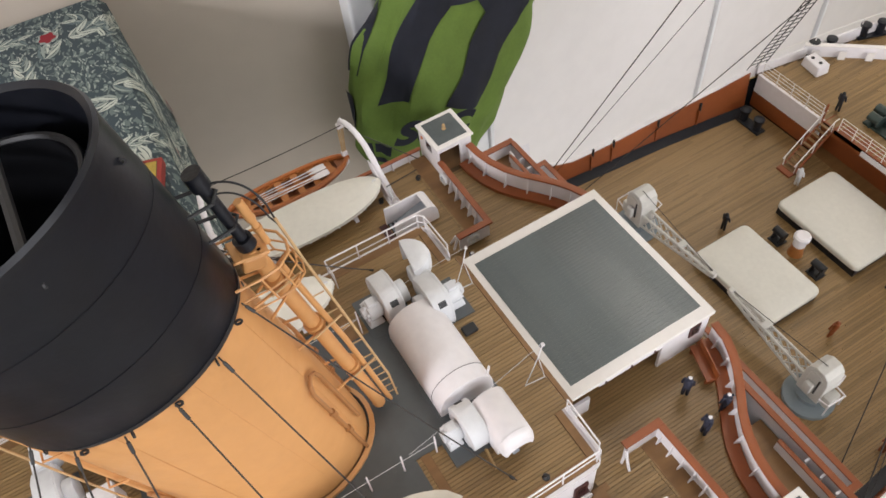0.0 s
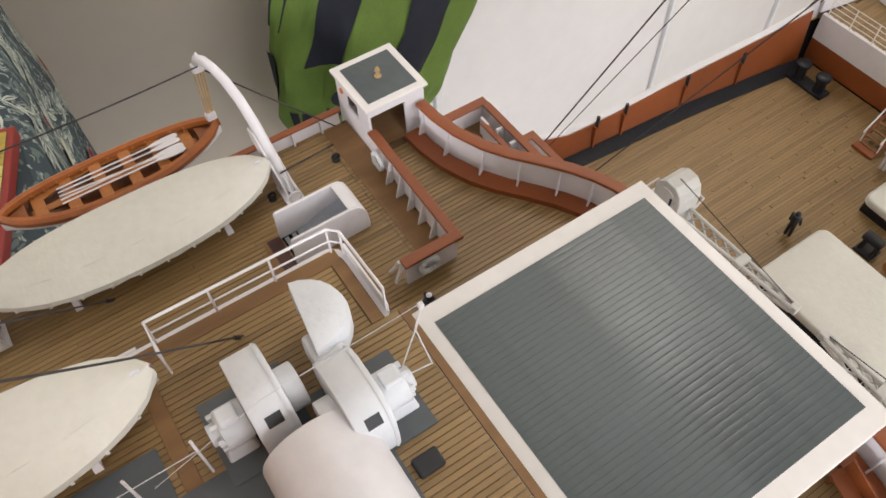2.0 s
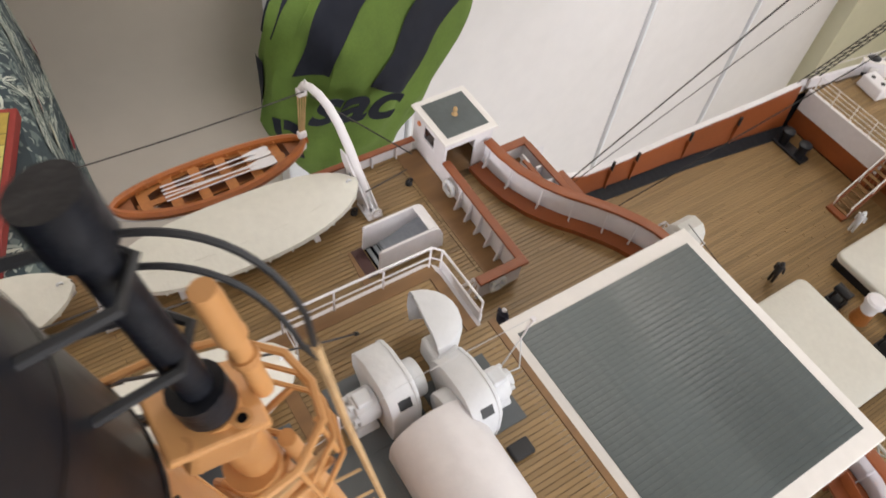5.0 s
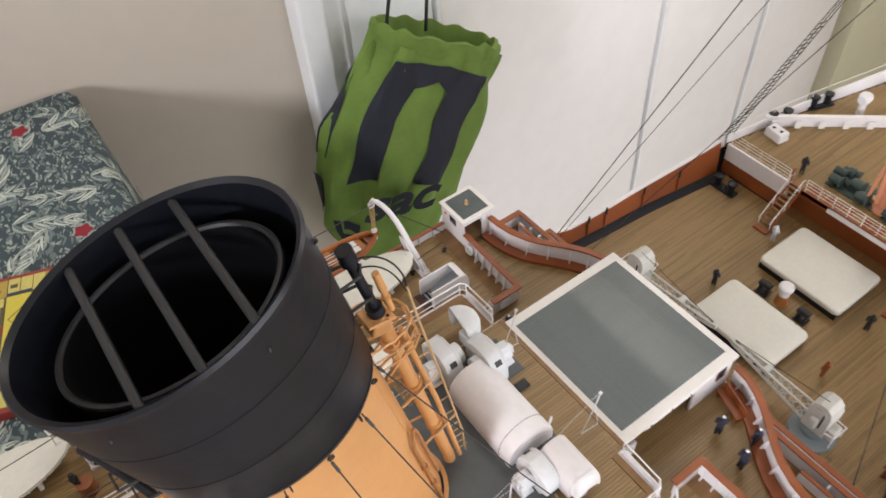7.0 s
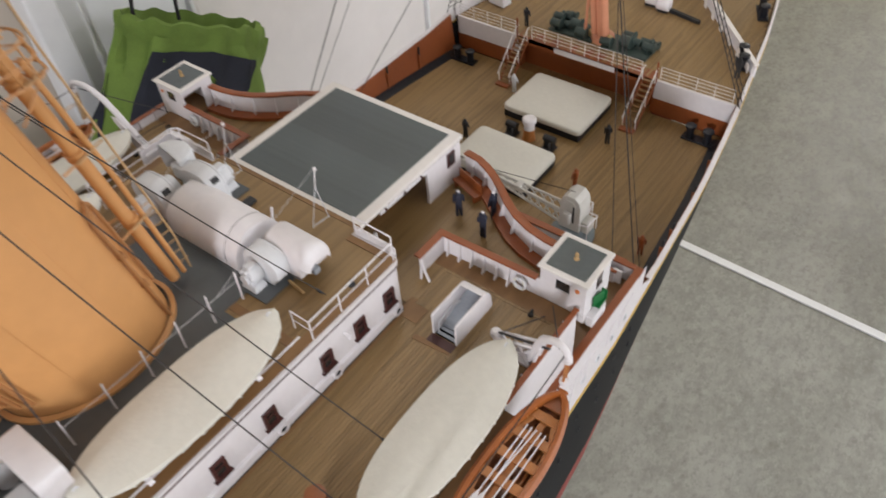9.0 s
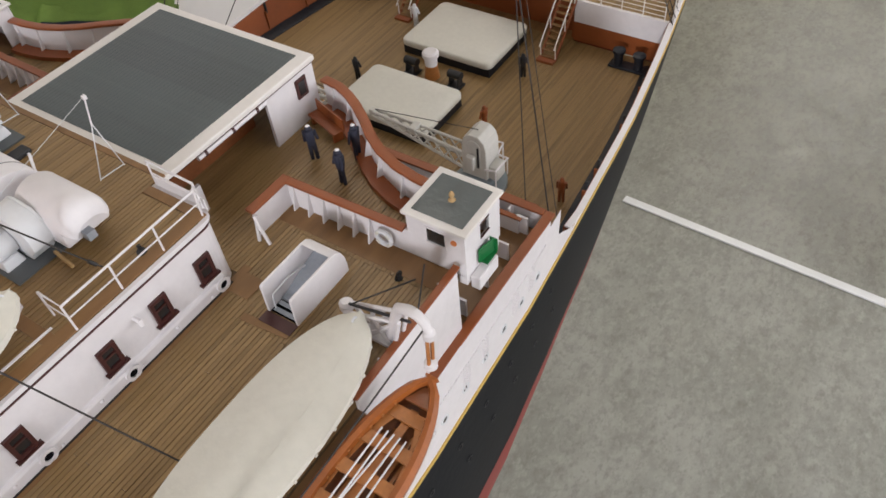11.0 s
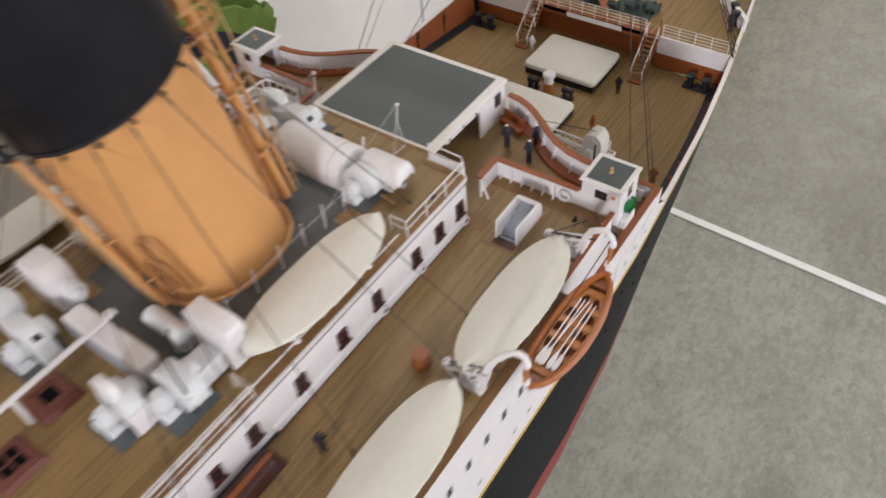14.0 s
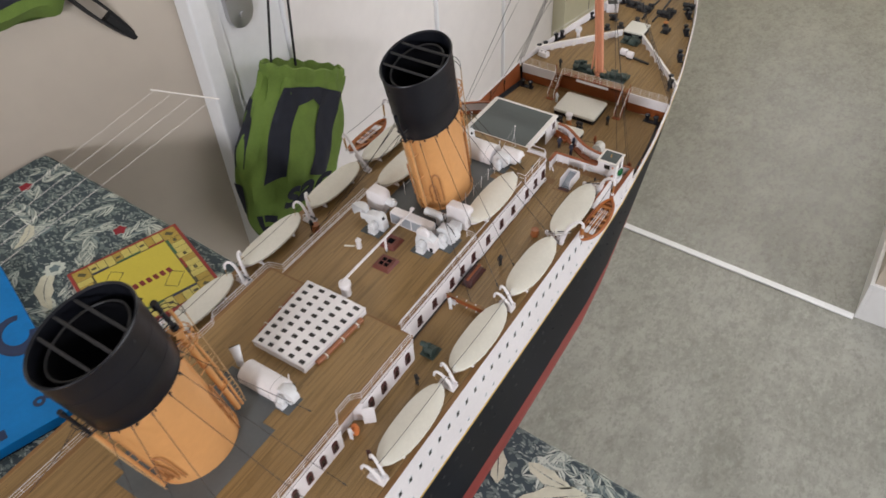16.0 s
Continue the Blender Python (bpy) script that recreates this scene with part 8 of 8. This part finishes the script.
for s in (1, -1):
    for y, z, h, r in ((3.8, -6.3, 34, 0.036), (4.5, -6.4, 30, 0.022)):
        wire("mast_backstay", (s * 13.3, y, z), mp(h), r, ROPE, "dark rope backstay from the bulwark to the mast")
    for k in range(3):
        wire("mast_shroud", (s * (12.35 - 0.12 * k), 20.6 + 0.75 * k, -4.9), mp(26), 0.032, ROPE, "dark rope shroud of the foremast")
    rat = thing("shroud_ladder", (0, 0, 0), label="dark rope ratline steps between the shrouds", category="rope ladder", group="rigging")
    for k in range(26):
        t = 0.02 + 0.017 * k
        q = [Vector((s * (12.35 - 0.12 * j), 20.6 + 0.75 * j, -4.9)).lerp(Vector(mp(26)), t) for j in (0, 2)]
        part("ratline", Mesh().rod(q[0], q[1], 0.03, n=4), ROPE, rat)
    wire("cargo_fall", (s * 11.6, 4.6, WELL_Z + 0.2), (s * 2.0, 19.0, 16.0), 0.03, ROPE, "dark rope cargo fall")
wire("forestay", (0, 60, -3.4), mp(36), 0.04, ROPE, "dark rope forestay to the bow")
wire("guy_line", (-9.6, 40.5, -4.6), mp(30), 0.03, ROPE, "thin dark guy line to the forecastle edge")
for s in (1, -1):
    wire("boat_guy", (s * 15.6, -8.9, 3.4 if s > 0 else 3.95), (s * 15.7, -17.0, 3.3 if s > 0 else 3.9), 0.028, ROPE, "thin dark line between the davit heads", sag=0.1)
    wire("boat_guy", (s * 15.3, -8.8, 3.45 if s > 0 else 3.95), (s * 13.2, -5.6, 1.3), 0.028, ROPE, "thin dark line from the davit head to the bulwark")
    wire("boat_guy", (s * 13.0, -5.9, 0.75), (s * 12.2, -8.2, 1.5), 0.03, ROPE, "thin dark line to the davit")
    for y in (-28.4, -39.3):
        wire("boat_guy", (s * 13.3, y, 2.5), (s * 13.2, y - 10.6, 2.4), 0.026, ROPE, "thin dark line between davit heads", sag=0.25)

# aerial spreader over the ship
sp = thing("aerial_spreader", (0, 0, 0), label="thin pale aerial spreader with fine wires", category="aerial")
spr_a, spr_b = Vector((-6.1, -45.7, 29.5)), Vector((2.8, -47.0, 32.3))
part("spreader_rod", Mesh().rod(spr_a, spr_b, 0.055, n=6), OFFWHITE, sp)
for k in range(4):
    p = spr_a.lerp(spr_b, 0.06 + 0.29 * k)
    part("aerial_wire", Mesh().tube([p, p + Vector((-12, -24.5, -11))], 0.011, n=4), OFFWHITE, sp)


# ---- things beside the model ----
BAGGREEN = mat("green_bag_cloth", (0.130, 0.205, 0.035), 0.85, vary=0.18, scale=30, bump=0.5, bump_scale=900)
BAGDARK = mat("navy_bag_print", (0.012, 0.014, 0.024), 0.85, vary=0.2, scale=60)
CORD = mat("black_cord", (0.012, 0.012, 0.013), 0.8, vary=0.2, scale=400)


def hanging_bag():
    bag = thing("drawstring_bag", (-76, 0, 0), label="green drawstring bag with a navy patch hanging from the door handle", category="bag")
    # its left and right edges and depth, from the bottom up
    left = [(17, -75), (13.2, -67.5), (11.4, -60), (12.4, -50.5), (15.2, -42), (19.5, -35), (25, -27.8)]
    right = [(27, -78), (33, -72), (36, -66.5), (38.5, -60.5), (42, -53), (45.5, -46.5), (48.3, -41)]
    deep = [2.5, 6, 8, 8.6, 8, 6, 4.6]
    ks = [i / 6 for i in range(7)]

    def row(k):
        l = Vector((lerp(list(zip(ks, [p[0] for p in left])), k), lerp(list(zip(ks, [p[1] for p in left])), k)))
        r = Vector((lerp(list(zip(ks, [p[0] for p in right])), k), lerp(list(zip(ks, [p[1] for p in right])), k)))
        return (l + r) / 2, (r - l) / 2, lerp(list(zip(ks, deep)), k)

    def fold(a, k):
        top = max(0, (k - 0.8) / 0.2)
        return 1 + 0.085 * math.sin(4 * a + 5 * k) * math.sin(3.1 * k) + 0.042 * math.sin(9 * a - 11 * k) + 0.02 * math.sin(6 * a + 19 * k) + 0.012 * math.sin(23 * a + 17 * k) + (0.06 * math.sin(15 * a + math.sin(3 * a)) + 0.03 * math.sin(29 * a)) * top ** 0.7

    me, rings = Mesh(), []
    for i in range(37):
        k = i / 36
        c, h, d = row(k)
        rings.append([(d * fold(a, k) * math.cos(a), c.x + h.x * fold(a, k) * math.sin(a), c.y + h.y * fold(a, k) * math.sin(a)) for a in (2 * math.pi * j / 60 for j in range(60))])
    me.loft(rings)
    me.loft([rings[0], [(0, row(0)[0].x, row(0)[0].y - 0.6)] * 60])
    part("sack", me, BAGGREEN, bag, smooth=True)
    rim, rr = Mesh(), []
    c, h, d = row(1.0)
    for q, z in ((1.0, -1.2), (1.03, -0.2), (1.05, 1.0), (1.03, 2.0), (0.95, 2.3), (0.9, 1.0), (0.86, -2.5)):
        rr.append([((d * q + 0.25 * math.sin(17 * a)) * math.cos(a), c.x + h.x * (q + 0.015 * math.sin(19 * a + z)) * math.sin(a) + z * 0.25, c.y + h.y * q * math.sin(a) + z + 0.35 * math.sin(13 * a)) for a in (2 * math.pi * j / 84 for j in range(84))])
    rim.loft(rr)
    part("gathered_rim", rim, BAGGREEN, bag, "ruffled green rim", smooth=True)
    # shallow sheet in the dark print colour stands for the shade inside the bag
    part("inside", Mesh().loft([rr[-1], [(0, c.x, c.y - 3)] * 84]), BAGDARK, bag)

    def on_front(u, k, out=0.3):
        c, h, d = row(k)
        a = math.asin(max(-1, min(1, u)))
        return (d * fold(a, k) * math.cos(a) + out, c.x + h.x * fold(a, k) * u, c.y + h.y * fold(a, k) * u)

    def around(a, k):
        c, h, d = row(k)
        return ((d * fold(a, k) + 0.3) * math.cos(a), c.x + h.x * (fold(a, k) + 0.02) * math.sin(a), c.y + h.y * fold(a, k) * math.sin(a))

    outer = [(-66, 0.52), (-60, 0.69), (-57, 0.80), (-54, 0.90), (-46, 0.96), (-2, 0.965), (44, 0.92), (30, 0.80), (25, 0.66), (22, 0.52)]
    inner = [(-38, 0.57), (-35, 0.67), (-34, 0.77), (-30, 0.83), (-26, 0.88), (-8, 0.91), (2, 0.87), (-4, 0.77), (-3, 0.66), (-12, 0.56)]
    rows = []
    for i in range(46):
        t = i / 5
        a = [lerp([(n, p[m]) for n, p in enumerate(outer)], t) for m in (0, 1)]
        b = [lerp([(n, p[m]) for n, p in enumerate(inner)], t) for m in (0, 1)]
        rows.append([around(radians(a[0] + (b[0] - a[0]) * j / 10), a[1] + (b[1] - a[1]) * j / 10) for j in range(11)])
    part("navy_patch", Mesh().loft(rows, closed=False), BAGDARK, bag, "navy arched patch", smooth=True)
    part("side_panel", Mesh().loft([[around(radians(-160 + 13.5 * j + 10 * (k - 0.7)), k) for j in range(6)] for k in [0.58 + 0.03 * i for i in range(11)]], closed=False), BAGDARK, bag, smooth=True)
    for k0, k1, a0, a1 in ((0.20, 0.235, -74, -52), (0.27, 0.30, -72, -54), (0.335, 0.37, -70, -52), (0.20, 0.37, -78, -72), (0.36, 0.5, -112, -96)):
        part("printed_mark", Mesh().loft([[around(radians(a0 + (a1 - a0) * j / 4), k0 + (k1 - k0) * i / 3) for j in range(5)] for i in range(4)], closed=False), BAGDARK, bag, smooth=True)
    txt = bpy.data.curves.new("sac", "FONT")
    txt.body, txt.size, txt.extrude, txt.shear, txt.offset = "sac", 10.2 * S, 0.08 * S, 0.3, 0.25 * S
    txt.materials.append(BAGDARK)
    ob = new("bag_lettering", txt)
    ob.parent = bag
    ob["label"] = "dark slanted word low on the front"
    ob.matrix_basis = Matrix.Translation(Vector((9.3 * S, 13.2 * S, -53.9 * S))) @ Matrix(((0, 0, 1), (1, 0, 0), (0, 1, 0))).to_4x4() @ Matrix.Rotation(radians(-8), 4, "Z") @ Matrix.Rotation(radians(-10), 4, "Y") @ Matrix.Rotation(radians(8), 4, "X")
    for o in (-1, 1):
        part("cord", Mesh().tube([(0, 31 + 3.5 * o, -29 - 2 * o), (-0.3, 34 + 2.8 * o, -12), (-0.3, 36 + 1.5 * o, -0.6), (0.1, 36 + 1.5 * o, 0.4)], 0.3, n=5), CORD, bag)
    return bag


hanging_bag()


def board_game():
    b = thing("board_game", (-50.95, -30.7, TABLE_Z), -19.3, label="square yellow board game with a red border on the cloth", category="board game")
    w, h = 18.7, 18.7
    bred = mat("board_red", (0.29, 0.035, 0.03), 0.4, vary=0.08)
    byel = mat("board_yellow", (0.62, 0.52, 0.07), 0.4, vary=0.06)
    bdim = mat("board_ochre", (0.42, 0.30, 0.06), 0.4, vary=0.3, scale=300, fine=0.3)
    bgreen = mat("board_green", (0.05, 0.13, 0.07), 0.4, vary=0.15)
    bnavy = mat("board_navy", (0.04, 0.05, 0.09), 0.4, vary=0.15)
    bword = mat("board_word_red", (0.20, 0.025, 0.03), 0.4, vary=0.15)
    bcell = mat("board_pale_yellow", (0.58, 0.50, 0.14), 0.4, vary=0.14, scale=250, fine=0.14)
    part("board", Mesh().span((-w / 2, -h / 2, 0), (w / 2, h / 2, 1.3)), bred, b, bevel=0.12)
    bdark = mat("board_dark_line", (0.10, 0.085, 0.04), 0.4, vary=0.2)
    part("track", Mesh().span((-8.8, -8.8, 1.3), (8.8, 8.8, 1.33)), bdark, b)
    part("centre", Mesh().span((-6.1, -6.1, 1.33), (6.1, 6.1, 1.38)), byel, b, "yellow printed centre")
    for x in (-7.46, 7.46):
        for y in (-7.46, 7.46):
            part("corner_square", Mesh().box((x, y, 1.345), (2.55, 2.55, 0.03)), bdim, b)
            part("corner_mark", Mesh().box((x, y, 1.365), (1.3, 0.7, 0.02), rz=45), bdark, b)
    cols = (bgreen, bred, bdark, bred, bdark, bgreen, bnavy)
    for k in range(9):
        q = -5.44 + 1.36 * k
        for j, (ux, uy) in enumerate(((0, 1), (0, -1), (1, 0), (-1, 0))):
            def cell(r, d, w, z, h):
                return Mesh().box((ux * r + (1 - abs(ux)) * q, uy * r + (1 - abs(uy)) * q, z), (w, d, h) if uy else (d, w, h))
            part("square", cell(7.56, 2.35, 1.26, 1.345, 0.03), bcell if (k * 5 + j * 3) % 4 else bdim, b)
            if (k * 3 + j) % 4 != 1:
                part("colour_stripe", cell(6.45, 0.42, 1.26, 1.362, 0.02), cols[(k // 3 + 2 * j) % 7], b)
            if (k + 2 * j) % 3 == 0:
                part("square_mark", cell(7.6, 0.55, 0.8, 1.367, 0.015), bdark, b)
    for e in (-1, 1):
        me = Mesh()
        ca = [Vector((e * x, e * y, 1.385)) for x, y in ((-2.69, -5.72), (-5.03, -3.53), (-3.53, -2.02), (-1.15, -4.14))]
        for m in range(4):
            me.rod(ca[m], ca[(m + 1) % 4], 0.055, n=4)
        part("card_outline", me, bdark, b)
    for k in range(8):
        part("word_bar", Mesh().box((0.75, -3.95 + 1.13 * k, 1.39), (1.2, 0.72, 0.03), rz=8), bword, b)
    return b


board_game()


def game_box():
    b = thing("game_box", (-39.5, -52, TABLE_Z), 162.0, label="flat blue cardboard box with dark printing on the cloth", category="box")
    bb = mat("box_blue", (0.003, 0.185, 0.53), 0.45, vary=0.14, scale=20, spec=0.25)
    part("tray", Mesh().span((0.3, 0.3, 0), (35.7, 25.7, 1.6)), BAGDARK, b)
    part("lid", Mesh().span((0, 0, 0.5), (36, 26, 2.2)), bb, b, bevel=0.12)
    ink = mat("box_print", (0.012, 0.03, 0.09), 0.35, vary=0.1)
    curl = [[(18.5 + r * math.cos(radians(a)), 2.4 + 0.8 * r * math.sin(radians(a)), z) for r, z in ((3.0 - 0.004 * a, 2.2), (4.2 + 0.002 * a, 2.2), (4.2 + 0.002 * a, 2.25), (3.0 - 0.004 * a, 2.25))] for a in range(-20, 261, 14)]
    part("printed_curl", Mesh().loft(curl, caps=True), ink, b)
    for x, y in ((4.2, 3.9), (4.6, 2.3)):
        part("printed_ring", Mesh().ring((x, y, 2.2), 0.35, 0.85, 0.05, n=16), ink, b)
    part("printed_curl", Mesh().loft([[(14 + r * math.cos(radians(a)), 8.2 + 0.6 * r * math.sin(radians(a)), z) for r, z in ((1.6, 2.2), (2.9, 2.2), (2.9, 2.25), (1.6, 2.25))] for a in range(100, 331, 14)], caps=True), ink, b)
    for x, y, l, d in ((1.2, 9.0, 1.6, 1.0), (5, 15, 9, 0.8), (17, 15, 8, 0.8)):
        part("print_bar", Mesh().span((x, y, 2.2), (x + l, y + d, 2.24)), ink, b)
    return b


game_box()

strap = thing("shoulder_strap", (-92, 8.2, -15.0), label="black webbing strap hanging from a wall hook", category="strap")
ax = Vector((0, -7.78, 11.62))
nx_ = Vector((0, -ax.z, ax.y)).normalized()
lp = Mesh()
lp.loft([[tuple(ax * (0.75 - 0.75 * math.cos(a)) + nx_ * (1.3 * math.sin(a) + o) + Vector((w, 0, 0))) for w, o in ((-1.2, 0), (1.2, 0), (1.2, 0.35), (-1.2, 0.35))] for a in [2 * math.pi * k / 40 for k in range(41)]])
part("webbing", lp, CORD, strap, smooth=True)
part("end_tab", Mesh().tube([tuple(-0.02 * ax), tuple(0.55 * ax)], 1.3, n=8), CORD, strap, smooth=True)
part("hook", Mesh().tube([tuple(ax * 1.5 + Vector((-20, 0, 0))), tuple(ax * 1.5), tuple(ax * 1.5 + Vector((0.5, 0, 1.5)))], 0.6, n=8), STEEL, strap, "steel coat hook")

pouch = thing("cloth_bag", (-93.0, -13, 5.6), label="green cloth bag with a black base hanging on the wall", category="bag")
shell = []
for k in range(13):
    q = k / 12
    shell.append([((2.2 + 2.2 * math.sin(math.pi * min(1, 0.25 + q))) * math.cos(a) * (0.35 if k == 0 else 1), (11 + 1.5 * q + 0.35 * math.sin(7 * a)) * math.sin(a) * (0.9 if k == 0 else 1), -8.2 + 30 * q + 0.5 * math.sin(5 * a) - 2.0 * math.sin(a)) for a in (2 * math.pi * j / 36 for j in range(36))])
part("sack", Mesh().loft(shell, caps=True), BAGGREEN, pouch, smooth=True)
part("dark_panel", Mesh().loft([[(p[0] * 1.06 + 0.15, p[1] * 0.72 - 1.0, p[2] + 2.2) for p in shell[k][:10] + shell[k][27:]] for k in range(1, 8)]), BAGDARK, pouch, "black printed panel", smooth=True)

# brown boards laid on the boat deck
for x, y, w, l, r in ((8.0, -8.8, 0.9, 0.9, 0), (-8.0, -8.8, 0.9, 0.9, 0), (9.7, -9.75, 1.9, 0.28, 5), (-9.7, -9.75, 1.9, 0.28, -5)):
    single("deck_board", Mesh().box((0, 0, 0.012), (w, l, 0.045), rz=r), MARGIN, "brown board let into the boat deck", "board", group="deck boards", at=(x, y, BOAT_Z))

# ---- planks of the decks, laid last ----
rz = ROOF_Z + 0.1
for a, b, e in ((-6.75, -4.6, -8.98), (-4.6, 4.6, -8.22), (4.6, 6.75, -8.98)):
    plank_parts(roof_deck, a, b, -14.2, e, rz, pieces=1)
plank_parts(boat_deck, 7.65, 13.35, -22, -6, BOAT_Z, pieces=2)
plank_parts(boat_deck, -13.35, -7.65, -22, -6, BOAT_Z, pieces=2)
plank_pieces(well_deck, WELL_PLANKS)
plank_pieces(fc, FC_PLANKS)
